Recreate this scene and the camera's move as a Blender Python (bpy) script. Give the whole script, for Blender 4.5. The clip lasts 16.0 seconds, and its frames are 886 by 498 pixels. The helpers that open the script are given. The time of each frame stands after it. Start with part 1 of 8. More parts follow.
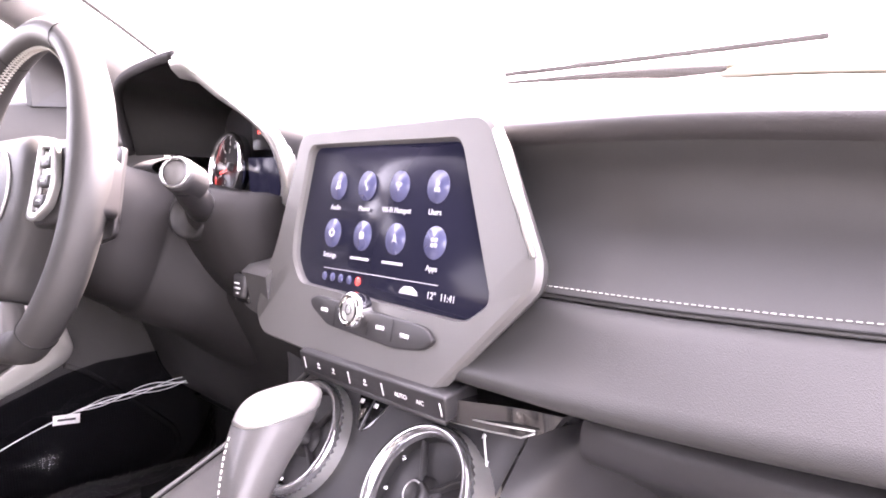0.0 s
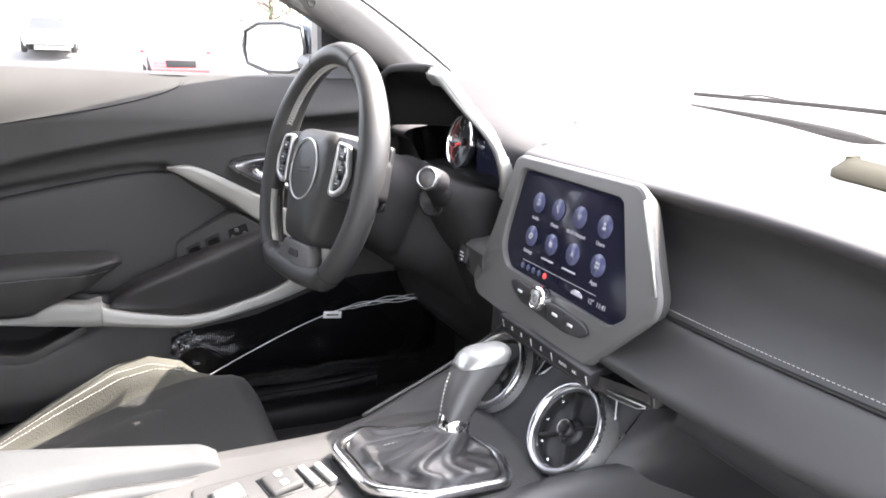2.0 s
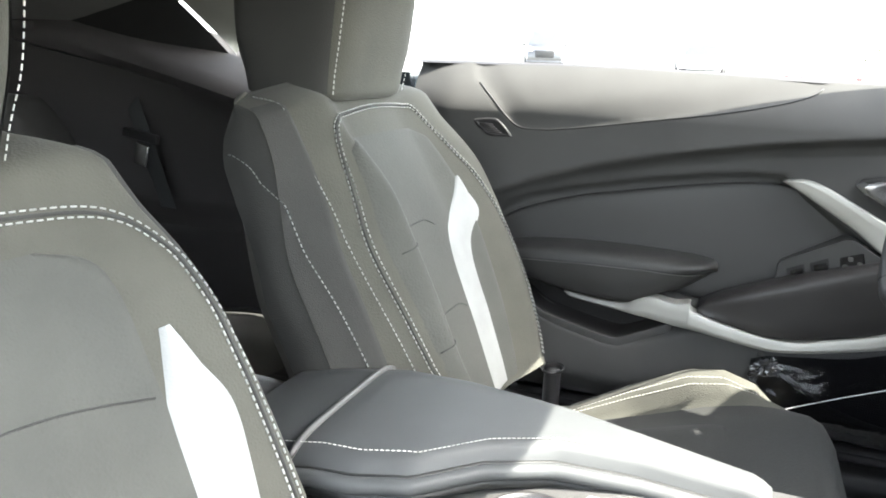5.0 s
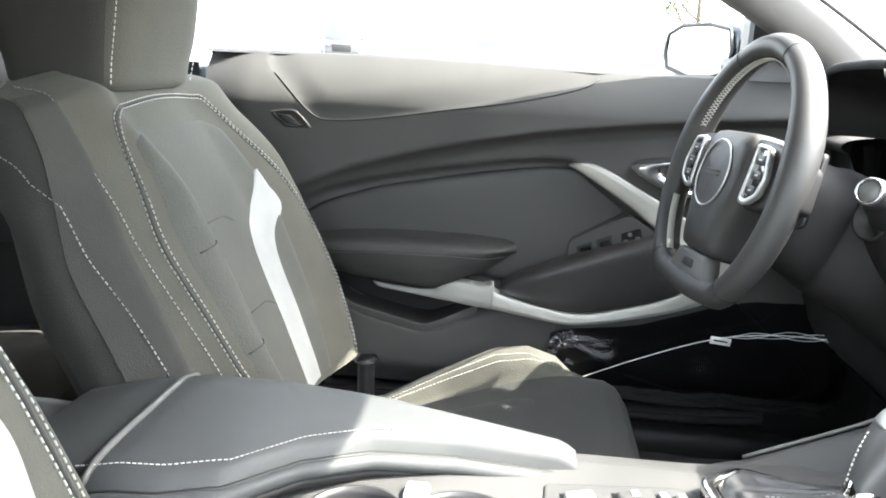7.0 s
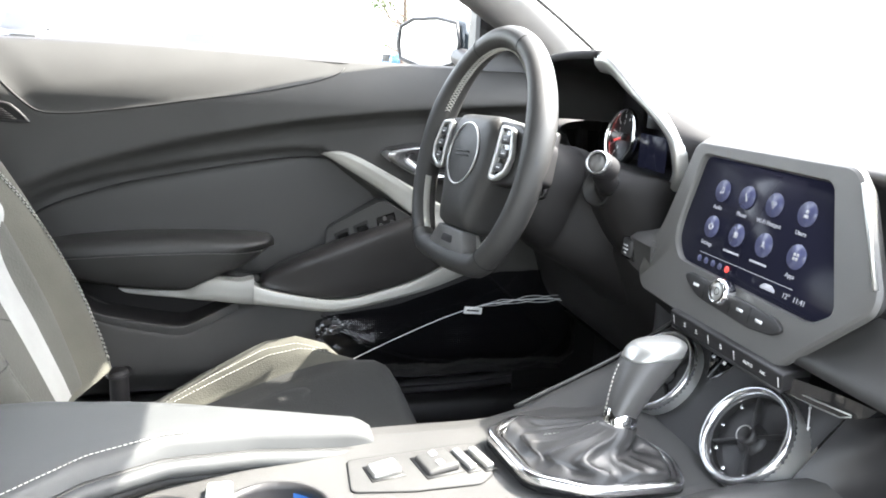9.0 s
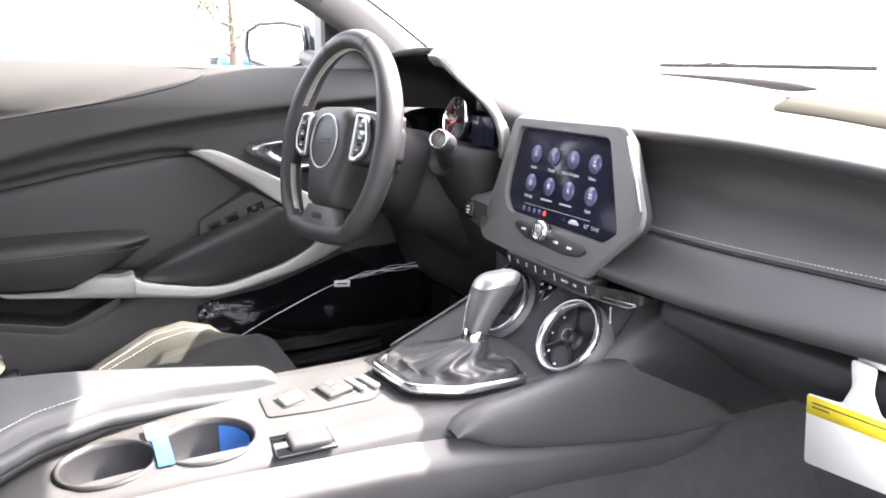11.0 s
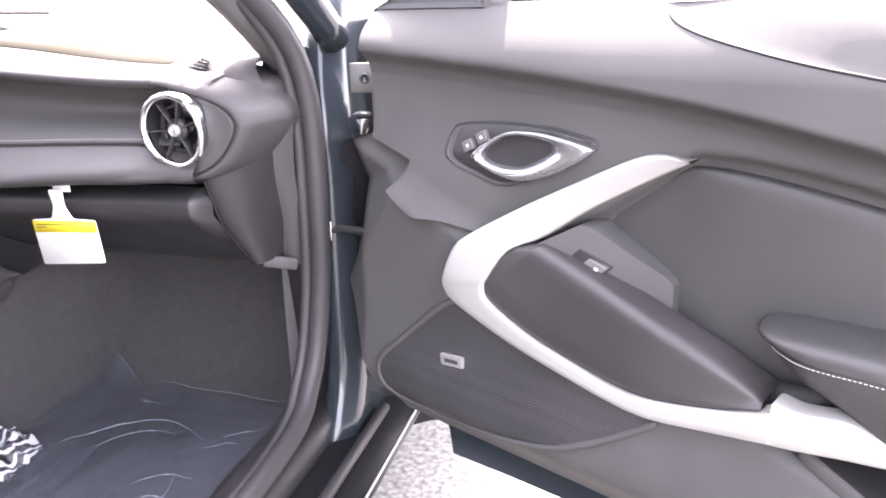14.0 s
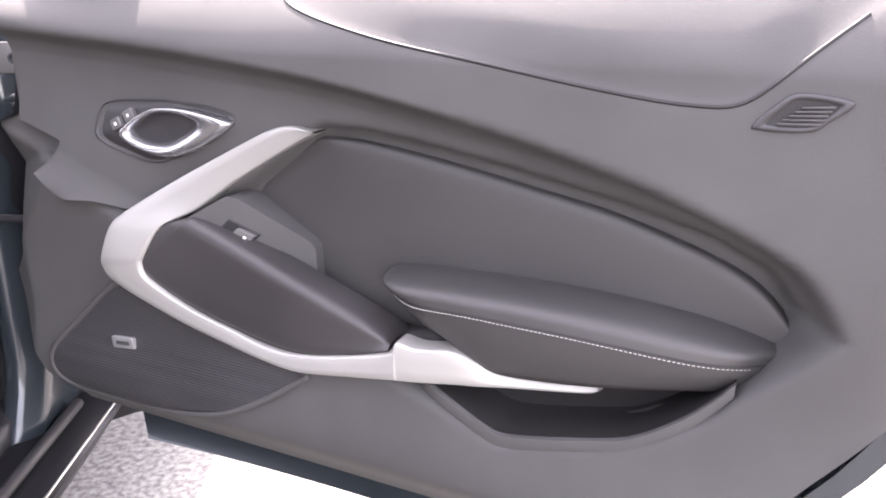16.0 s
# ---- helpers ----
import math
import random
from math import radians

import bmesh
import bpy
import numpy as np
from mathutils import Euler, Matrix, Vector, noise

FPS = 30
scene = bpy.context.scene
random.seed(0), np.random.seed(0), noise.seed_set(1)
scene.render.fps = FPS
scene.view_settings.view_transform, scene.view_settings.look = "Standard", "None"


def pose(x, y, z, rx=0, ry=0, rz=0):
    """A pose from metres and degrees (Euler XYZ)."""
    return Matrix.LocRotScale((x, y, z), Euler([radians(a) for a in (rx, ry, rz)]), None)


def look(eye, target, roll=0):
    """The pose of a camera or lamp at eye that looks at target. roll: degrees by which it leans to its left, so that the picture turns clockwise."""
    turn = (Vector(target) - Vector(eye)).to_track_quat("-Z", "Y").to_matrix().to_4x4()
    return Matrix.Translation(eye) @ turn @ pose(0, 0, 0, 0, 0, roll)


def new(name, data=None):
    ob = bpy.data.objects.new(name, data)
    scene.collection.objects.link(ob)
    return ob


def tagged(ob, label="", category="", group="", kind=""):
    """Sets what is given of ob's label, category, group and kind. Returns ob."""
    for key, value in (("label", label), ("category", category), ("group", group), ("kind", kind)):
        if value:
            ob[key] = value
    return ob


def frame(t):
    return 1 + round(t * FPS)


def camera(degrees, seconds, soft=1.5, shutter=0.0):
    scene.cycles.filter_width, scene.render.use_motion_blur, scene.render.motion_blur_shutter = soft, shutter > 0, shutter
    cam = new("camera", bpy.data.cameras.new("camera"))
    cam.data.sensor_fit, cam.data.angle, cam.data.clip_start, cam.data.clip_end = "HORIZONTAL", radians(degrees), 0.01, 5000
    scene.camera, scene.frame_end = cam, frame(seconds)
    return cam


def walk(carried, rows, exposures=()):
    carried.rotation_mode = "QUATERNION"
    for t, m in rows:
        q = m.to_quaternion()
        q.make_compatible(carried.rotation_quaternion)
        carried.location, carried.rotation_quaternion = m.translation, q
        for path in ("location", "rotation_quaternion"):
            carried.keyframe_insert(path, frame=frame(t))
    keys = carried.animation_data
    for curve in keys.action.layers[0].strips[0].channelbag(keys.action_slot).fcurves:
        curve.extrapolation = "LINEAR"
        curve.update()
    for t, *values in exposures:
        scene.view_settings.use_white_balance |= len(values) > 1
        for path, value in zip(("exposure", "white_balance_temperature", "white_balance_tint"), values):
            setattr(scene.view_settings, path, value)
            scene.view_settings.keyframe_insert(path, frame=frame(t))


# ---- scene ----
cam = camera(61.4, 16.0, soft=1.8)
METRES, EYE, TILT, LEAN, TURN = 1.5, 1.15, -7.0, 0.0, 0.0
PATH = [
    (0, (0.489, -0.327, 0.905), (-1.016, 0.972, 0.683), -1.2),
    (0.5, (0.618, -0.385, 0.939), (-0.915, 0.866, 0.644), 1.1),
    (1, (0.704, -0.445, 0.998), (-0.823, 0.79, 0.622), 2.2),
    (1.5, (0.715, -0.463, 1.049), (-0.863, 0.681, 0.601), 2.5),
    (2, (0.693, -0.435, 1.06), (-1.069, 0.36, 0.548), 1.7),
    (2.5, (0.678, -0.411, 1.044), (-1.205, 0.035, 0.536), 1.9),
    (3, (0.669, -0.41, 1.036), (-1.264, -0.276, 0.539), 1.9),
    (3.5, (0.663, -0.416, 1.033), (-1.27, -0.557, 0.539), 2.0),
    (4, (0.659, -0.426, 1.033), (-1.236, -0.821, 0.531), 2.0),
    (4.2, (0.654, -0.423, 1.029), (-1.221, -0.912, 0.532), 1.8),
    (5.25, (0.650, -0.428, 1.026), (-1.150, -1.140, 0.527), 2.0),
    (6.3, (0.644, -0.431, 1.022), (-1.227, -0.931, 0.523), 2.3),
    (6.5, (0.641, -0.424, 1.018), (-1.248, -0.863, 0.528), 2.1),
    (7, (0.64, -0.426, 1.019), (-1.287, -0.63, 0.526), 2.4),
    (7.5, (0.635, -0.426, 1.013), (-1.304, -0.442, 0.522), 2.5),
    (8, (0.628, -0.431, 1.014), (-1.298, -0.233, 0.514), 2.7),
    (8.2, (0.632, -0.442, 1.012), (-1.285, -0.157, 0.518), 2.7),
    (10.3, (0.73, -0.53, 1.005), (-1.072, 0.203, 0.538), 1.6),
    (10.5, (0.753, -0.541, 1.012), (-1.027, 0.241, 0.543), 1.0),
    (11, (0.823, -0.566, 1.006), (-0.911, 0.313, 0.535), 0.2),
    (11.5, (0.896, -0.629, 1.029), (-0.727, 0.446, 0.572), 0.9),
    (12, (0.952, -0.683, 1.037), (-0.5, 0.607, 0.563), 1.2),
    (12.5, (1.015, -0.752, 1.041), (-0.196, 0.759, 0.538), 0.9),
    (13, (1.081, -0.809, 1.033), (0.152, 0.883, 0.508), 0.5),
    (13.5, (1.162, -0.828, 1.023), (0.485, 0.965, 0.451), -0.3),
    (14, (1.266, -0.855, 1.001), (0.78, 0.987, 0.391), -1.0),
    (14.5, (1.344, -0.886, 0.988), (1.095, 0.992, 0.348), -0.5),
    (15, (1.415, -0.902, 0.984), (1.374, 0.998, 0.359), 0.3),
    (15.5, (1.447, -0.908, 0.987), (1.564, 0.99, 0.369), 0.8),
    (16, (1.428, -0.902, 0.987), (1.526, 0.995, 0.36), 0.7),
]
walk(cam, [(t, look(eye, target, roll)) for t, eye, target, roll in PATH],
     exposures=[(0.0, 5.26, 6950, 34), (0.6, 5.14, 6950, 33), (1.5, 4.14, 6700, 20), (2.5, 3.89, 6500, 11), (4.2, 4.09, 6450, 5),
                (8.2, 4.04, 6450, 6), (11.0, 4.11, 6600, 16), (12.5, 4.19, 6700, 24), (13.4, 4.64, 6700, 26), (14.2, 4.48, 6650, 26), (15.0, 4.28, 6600, 24), (16.0, 4.02, 6750, 26)])

# ---- light: open sky over a sunlit lot, sun high ahead of the car ----
SUN_ELEV, SUN_AZ = 51.5, -5.0          # degrees; azimuth from +y towards +x
world = bpy.data.worlds.new("sky")
scene.world = world
world.use_nodes = True
wn = world.node_tree.nodes
wl = world.node_tree.links
sky = wn.new("ShaderNodeTexSky")
sky.sky_type, sky.sun_disc = "NISHITA", False
sky.sun_elevation, sky.sun_rotation = radians(SUN_ELEV), radians(SUN_AZ)
sky.dust_density, sky.ozone_density = 3.0, 1.0
bg = wn["Background"]
bg.inputs["Strength"].default_value = 0.15
haze = wn.new("ShaderNodeHueSaturation")      # hazy, pale sky
haze.inputs["Saturation"].default_value = 0.35
wl.new(sky.outputs["Color"], haze.inputs["Color"])
wl.new(haze.outputs["Color"], bg.inputs["Color"])
sun = new("sun", bpy.data.lights.new("sun", "SUN"))
sun.data.energy, sun.data.angle, sun.data.color = 2.05, radians(0.6), (1.0, 0.95, 0.87)
_e, _a = radians(SUN_ELEV), radians(SUN_AZ)
SUN_DIR = Vector((math.sin(_a) * math.cos(_e), math.cos(_a) * math.cos(_e), math.sin(_e)))
sun.matrix_world = look(SUN_DIR * 20, (0, 0, 0))


# ---- materials ----
def material(name, base, rough=0.5, metal=0.0, spec=0.5, var=0.12, var_scale=6.0, grain=0.0, grain_scale=900.0,
             grain_kind="noise", coat=0.0, emit=None, emit_strength=1.0, sheen=0.0, wear=0.08):
    """Principled surface with large stains, fine grain and relief."""
    m = bpy.data.materials.new(name)
    m.use_nodes = True
    nt = m.node_tree
    n, l = nt.nodes, nt.links
    p = n["Principled BSDF"]
    co = n.new("ShaderNodeTexCoord")
    big = n.new("ShaderNodeTexNoise")
    big.inputs["Scale"].default_value, big.inputs["Detail"].default_value = var_scale, 5
    l.new(co.outputs["Object"], big.inputs["Vector"])
    ramp = n.new("ShaderNodeMapRange")
    ramp.inputs["From Min"].default_value, ramp.inputs["From Max"].default_value = 0.3, 0.7
    ramp.inputs["To Min"].default_value, ramp.inputs["To Max"].default_value = 1 - var, 1 + var
    l.new(big.outputs["Fac"], ramp.inputs["Value"])
    mul = n.new("ShaderNodeMix")
    mul.data_type, mul.blend_type = "RGBA", "MULTIPLY"
    mul.inputs["Factor"].default_value = 1.0
    mul.inputs["A"].default_value = (*base, 1)
    l.new(ramp.outputs["Result"], mul.inputs["B"])
    l.new(mul.outputs["Result"], p.inputs["Base Color"])
    rr = n.new("ShaderNodeMapRange")
    rr.inputs["From Min"].default_value, rr.inputs["From Max"].default_value = 0.3, 0.7
    rr.inputs["To Min"].default_value, rr.inputs["To Max"].default_value = max(0.02, rough - wear), min(1, rough + wear)
    l.new(big.outputs["Fac"], rr.inputs["Value"])
    l.new(rr.outputs["Result"], p.inputs["Roughness"])
    p.inputs["Metallic"].default_value = metal
    p.inputs["Specular IOR Level"].default_value = spec
    p.inputs["Coat Weight"].default_value = coat
    p.inputs["Sheen Weight"].default_value = sheen
    if grain:
        if grain_kind == "voronoi":
            g = n.new("ShaderNodeTexVoronoi")
            g.inputs["Scale"].default_value = grain_scale
            out = g.outputs["Distance"]
        else:
            g = n.new("ShaderNodeTexNoise")
            g.inputs["Scale"].default_value, g.inputs["Detail"].default_value = grain_scale, 3
            out = g.outputs["Fac"]
        l.new(co.outputs["Object"], g.inputs["Vector"])
        b = n.new("ShaderNodeBump")
        b.inputs["Strength"].default_value, b.inputs["Distance"].default_value = grain, 0.0006
        l.new(out, b.inputs["Height"])
        l.new(b.outputs["Normal"], p.inputs["Normal"])
    if emit:
        p.inputs["Emission Color"].default_value = (*emit, 1)
        p.inputs["Emission Strength"].default_value = emit_strength
    return m


def pane_material(name, tint=(1, 1, 1), gloss=0.03, veil=0.0):
    """Thin clear sheet: see-through, with a mirror share that grows at grazing angles."""
    m = bpy.data.materials.new(name)
    m.use_nodes = True
    n, l = m.node_tree.nodes, m.node_tree.links
    n.remove(n["Principled BSDF"])
    t, g, mix, f = (n.new("ShaderNodeBsdfTransparent"), n.new("ShaderNodeBsdfGlossy"), n.new("ShaderNodeMixShader"), n.new("ShaderNodeFresnel"))
    t.inputs["Color"].default_value = (*tint, 1)
    g.inputs["Roughness"].default_value = gloss
    f.inputs["IOR"].default_value = 1.12
    l.new(f.outputs["Fac"], mix.inputs["Fac"])
    l.new(t.outputs["BSDF"], mix.inputs[1])
    l.new(g.outputs["BSDF"], mix.inputs[2])
    l.new(mix.outputs["Shader"], n["Material Output"].inputs["Surface"])
    if veil:
        # added veil that scatters a little light and hazes what lies behind
        d, veil_mix = n.new("ShaderNodeBsdfTranslucent"), n.new("ShaderNodeMixShader")
        co, no, mr = n.new("ShaderNodeTexCoord"), n.new("ShaderNodeTexNoise"), n.new("ShaderNodeMapRange")
        no.inputs["Scale"].default_value, no.inputs["Detail"].default_value = 6.0, 5.0
        mr.inputs["To Min"].default_value, mr.inputs["To Max"].default_value = veil * 0.6, veil * 1.4
        d.inputs["Color"].default_value = (0.8, 0.8, 0.8, 1)
        l.new(co.outputs["Object"], no.inputs["Vector"])
        l.new(no.outputs["Fac"], mr.inputs["Value"])
        l.new(mr.outputs["Result"], veil_mix.inputs["Fac"])
        l.new(mix.outputs["Shader"], veil_mix.inputs[1])
        l.new(d.outputs["BSDF"], veil_mix.inputs[2])
        l.new(veil_mix.outputs["Shader"], n["Material Output"].inputs["Surface"])
    return m


def weave_material(name, base, rough=0.85, scale=420.0, strength=0.5):
    """Woven cloth: two crossed waves for the threads, with mottled colour."""
    m = material(name, base, rough, spec=0.22, var=0.12, var_scale=14, grain=0.0, sheen=0.06)
    n, l = m.node_tree.nodes, m.node_tree.links
    co = n.new("ShaderNodeTexCoord")
    v = n.new("ShaderNodeTexVoronoi")
    v.inputs["Scale"].default_value = scale
    l.new(co.outputs["Object"], v.inputs["Vector"])
    b = n.new("ShaderNodeBump")
    b.inputs["Strength"].default_value, b.inputs["Distance"].default_value = strength, 0.0008
    l.new(v.outputs["Distance"], b.inputs["Height"])
    l.new(b.outputs["Normal"], n["Principled BSDF"].inputs["Normal"])
    return m


def film_material(name, tint=(0.90, 0.92, 0.96), ior=1.5):
    """Crumpled clear film: thin, wrinkled, glossy."""
    m = pane_material(name, tint, 0.12)
    n, l = m.node_tree.nodes, m.node_tree.links
    co, no, b = n.new("ShaderNodeTexCoord"), n.new("ShaderNodeTexNoise"), n.new("ShaderNodeBump")
    no.inputs["Scale"].default_value, no.inputs["Detail"].default_value, no.inputs["Distortion"].default_value = 18, 4, 1.5
    b.inputs["Strength"].default_value, b.inputs["Distance"].default_value = 0.25, 0.012
    l.new(co.outputs["Object"], no.inputs["Vector"])
    l.new(no.outputs["Fac"], b.inputs["Height"])
    for node in n:
        if node.type in ("BSDF_GLOSSY", "FRESNEL"):
            l.new(b.outputs["Normal"], node.inputs["Normal"])
    for node in n:
        if node.type == "FRESNEL":
            node.inputs["IOR"].default_value = ior
    return m


def milky_film(name, share, colour, waves=0.0):
    """Clear film with a milky share painting sheen; waves: bold white bands painting glints."""
    m = film_material(name)
    n, l = m.node_tree.nodes, m.node_tree.links
    out = n["Material Output"]
    old = out.inputs["Surface"].links[0].from_socket
    dif, mix = n.new("ShaderNodeBsdfDiffuse"), n.new("ShaderNodeMixShader")
    dif.inputs["Color"].default_value = (*colour, 1)
    mix.inputs["Fac"].default_value = share
    if waves:
        co, wv, mr = n.new("ShaderNodeTexCoord"), n.new("ShaderNodeTexWave"), n.new("ShaderNodeMapRange")
        wv.inputs["Scale"].default_value, wv.inputs["Distortion"].default_value, wv.inputs["Detail"].default_value, wv.inputs["Detail Scale"].default_value = waves, 9.0, 1.0, 1.2
        mr.inputs["From Min"].default_value, mr.inputs["From Max"].default_value = 0.50, 0.62
        mr.inputs["To Min"].default_value, mr.inputs["To Max"].default_value = 0.06, 0.85
        l.new(co.outputs["Object"], wv.inputs["Vector"])
        l.new(wv.outputs["Fac"], mr.inputs["Value"])
        l.new(mr.outputs["Result"], mix.inputs["Fac"])
    l.new(old, mix.inputs[1])
    l.new(dif.outputs["BSDF"], mix.inputs[2])
    l.new(mix.outputs["Shader"], out.inputs["Surface"])
    return m


M = {}
M["soft"] = material("soft_black_plastic", (0.048, 0.045, 0.045), 0.58, spec=0.4, grain=0.35, grain_scale=1400, grain_kind="voronoi")
M["hood_skin"] = material("matte_black_hood_skin", (0.030, 0.029, 0.030), 0.78, spec=0.18, grain=0.35, grain_scale=1400, grain_kind="voronoi")
M["hard"] = material("hard_black_plastic", (0.024, 0.023, 0.024), 0.46, grain=0.3, grain_scale=1600)
M["console"] = material("console_grey_plastic", (0.062, 0.061, 0.060), 0.50, spec=0.30, grain=0.25, grain_scale=1500, grain_kind="voronoi")
M["housing"] = material("housing_grey_plastic", (0.105, 0.102, 0.098), 0.38, grain=0.2, grain_scale=1800, grain_kind="voronoi")
M["lining"] = material("door_lining_plastic", (0.066, 0.065, 0.063), 0.74, spec=0.13, grain=0.35, grain_scale=1400, grain_kind="voronoi")
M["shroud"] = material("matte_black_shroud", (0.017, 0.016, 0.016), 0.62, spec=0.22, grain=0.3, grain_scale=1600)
M["leather"] = material("black_leather", (0.036, 0.035, 0.034), 0.50, grain=0.22, grain_scale=1500, grain_kind="voronoi")
M["lid"] = material("grey_black_vinyl", (0.056, 0.058, 0.059), 0.55, spec=0.28, grain=0.25, grain_scale=1300, grain_kind="voronoi")
M["cloth"] = weave_material("dark_grey_cloth", (0.074, 0.072, 0.060))
M["cloth_in"] = weave_material("perforated_grey_cloth", (0.072, 0.072, 0.064), 0.8, 300, 0.6)
M["cloth_shaded"] = weave_material("shaded_cushion_cloth", (0.036, 0.036, 0.034), 0.85, 420, 0.5)
M["cloth_side"] = weave_material("darker_cloth", (0.044, 0.043, 0.040), 0.80, 700, 0.4)
M["white_cloth"] = weave_material("pale_grey_cloth", (0.30, 0.30, 0.292), 0.7, 380, 0.3)
M["stitch"] = material("pale_thread", (0.42, 0.42, 0.39), 0.7, var=0.05)
M["silver"] = material("satin_silver", (0.50, 0.50, 0.485), 0.36, metal=0.75, var=0.05, grain=0.08, grain_scale=900)
M["chrome"] = material("chrome", (0.85, 0.85, 0.86), 0.07, metal=1.0, var=0.03, wear=0.03)
M["bright"] = material("satin_chrome", (0.72, 0.72, 0.73), 0.20, metal=1.0, var=0.04, wear=0.04)
M["trim_silver"] = material("satin_silver_trim", (0.36, 0.355, 0.33), 0.48, metal=0.55, var=0.05, grain=0.08, grain_scale=900)
M["gloss"] = material("piano_black", (0.010, 0.010, 0.011), 0.08, coat=0.5, var=0.05, wear=0.04)
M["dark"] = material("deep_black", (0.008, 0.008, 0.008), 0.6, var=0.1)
M["rubber"] = material("black_rubber", (0.030, 0.028, 0.029), 0.55, grain=0.2, grain_scale=400)
M["carpet"] = material("black_carpet", (0.046, 0.043, 0.043), 0.95, var=0.22, var_scale=60, grain=1.0, grain_scale=420, sheen=0.4)
M["paint"] = material("dark_slate_paint", (0.026, 0.033, 0.039), 0.22, metal=0.2, coat=0.35, var=0.05, wear=0.05)
M["sill"] = material("black_sill", (0.012, 0.012, 0.013), 0.38, spec=0.10, var=0.1)
M["ring"] = material("bright_ring", (0.60, 0.60, 0.61), 0.17, metal=0.92, var=0.04, wear=0.04)
M["knob"] = material("wrapped_knob_leather", (0.070, 0.068, 0.067), 0.46, coat=0.1, grain=0.2, grain_scale=1200, grain_kind="voronoi")
M["handle"] = material("brushed_chrome", (0.42, 0.42, 0.43), 0.26, metal=0.9, var=0.05, wear=0.05)
M["liner"] = material("grey_headliner", (0.12, 0.12, 0.115), 0.9, grain=0.6, grain_scale=600)
M["pale_trim"] = material("pale_grey_fabric", (0.26, 0.26, 0.235), 0.9, grain=0.5, grain_scale=600)
M["pillar"] = material("grey_pillar_plastic", (0.078, 0.075, 0.074), 0.6, grain=0.3, grain_scale=1400, grain_kind="voronoi")
M["glass"] = pane_material("window_glass", veil=0.004)
M["mirror"] = material("mirror_glass", (0.9, 0.9, 0.9), 0.02, metal=1.0, var=0.01, wear=0.01)
# strong tint, so the lining behind it comes out darker
M["film"] = film_material("dark_film", (0.30, 0.30, 0.32), 1.30)
# bluish diffuse share puts the sky's sheen into the cover's colour
M["cover"] = milky_film("milky_film", 0.10, (0.55, 0.60, 0.70))
# white wave bands paint the glints of the crumpled bag
M["bag"] = milky_film("glint_film", 0.1, (0.75, 0.75, 0.76), 22.0)
M["screen"] = material("screen_black", (0.006, 0.006, 0.010), 0.22, spec=0.10, coat=0.0, var=0.02, wear=0.03, emit=(0.05, 0.055, 0.12), emit_strength=0.010)
M["icon"] = material("icon_blue", (0.04, 0.045, 0.10), 0.3, emit=(0.37, 0.39, 0.66), emit_strength=0.0075, var=0.02)
M["glyph"] = material("screen_white", (0.12, 0.12, 0.14), 0.3, emit=(0.85, 0.88, 1.0), emit_strength=0.030, var=0.02)
M["glyph_red"] = material("screen_red", (0.5, 0.03, 0.03), 0.3, emit=(1.0, 0.10, 0.08), emit_strength=0.07, var=0.02)
M["dial"] = material("dial_face", (0.014, 0.013, 0.014), 0.35, var=0.03)
M["print"] = material("white_print", (0.70, 0.70, 0.70), 0.5, var=0.03)
M["red"] = material("red_plastic", (0.45, 0.03, 0.03), 0.4, var=0.05)
M["paper"] = material("white_card", (0.82, 0.82, 0.80), 0.7, var=0.03)
M["yellow"] = material("yellow_print", (0.80, 0.62, 0.03), 0.6, var=0.04)
M["blue"] = material("blue_plastic", (0.03, 0.16, 0.50), 0.35, var=0.2, var_scale=20)
M["olive"] = material("dull_olive_rubber", (0.018, 0.0165, 0.0100), 0.9, spec=0.1, var=0.15)
M["gaiter"] = material("wrapped_gaiter_leather", (0.040, 0.039, 0.039), 0.42, coat=0.2, grain=0.2, grain_scale=900, grain_kind="voronoi")
M["pad"] = material("grey_knee_pad_vinyl", (0.064, 0.062, 0.061), 0.48, grain=0.22, grain_scale=1500, grain_kind="voronoi")
# pale colour that stands for glints on the film's folds
M["crease"] = material("glint_crease", (0.20, 0.21, 0.235), 0.22, coat=0.6, var=0.3, var_scale=60)
M["film_fold"] = material("folded_clear_film", (0.035, 0.036, 0.040), 0.16, coat=0.8, var=0.5, var_scale=90)
M["wiper"] = material("dull_black_wiper", (0.020, 0.019, 0.019), 0.75, spec=0.03, var=0.1)
M["grip"] = material("satin_black_grip", (0.030, 0.028, 0.028), 0.40, spec=0.45, grain=0.2, grain_scale=1500, grain_kind="voronoi")
M["ink"] = material("black_ink", (0.04, 0.04, 0.04), 0.6, var=0.03)
M["lot"] = material("pale_concrete_lot", (0.140, 0.137, 0.130), 0.88, spec=0.2, var=0.55, var_scale=70, grain=0.8, grain_scale=120)
M["car_black"] = material("black_car_paint", (0.012, 0.012, 0.014), 0.2, coat=1.0, var=0.05)
M["car_red"] = material("red_car_paint", (0.45, 0.05, 0.05), 0.2, coat=1.0, var=0.05)
M["car_white"] = material("white_car_paint", (0.75, 0.75, 0.76), 0.2, coat=1.0, var=0.05)
M["car_blue"] = material("blue_car_paint", (0.016, 0.085, 0.20), 0.25, coat=0.8, var=0.05)
M["car_silver"] = material("silver_car_paint", (0.42, 0.43, 0.45), 0.25, metal=0.5, coat=1.0, var=0.05)
M["car_glass"] = material("tinted_glass", (0.02, 0.022, 0.025), 0.06, coat=0.6, var=0.05)
M["lamp"] = material("clear_lamp_lens", (0.7, 0.7, 0.7), 0.12, coat=0.6, var=0.05)
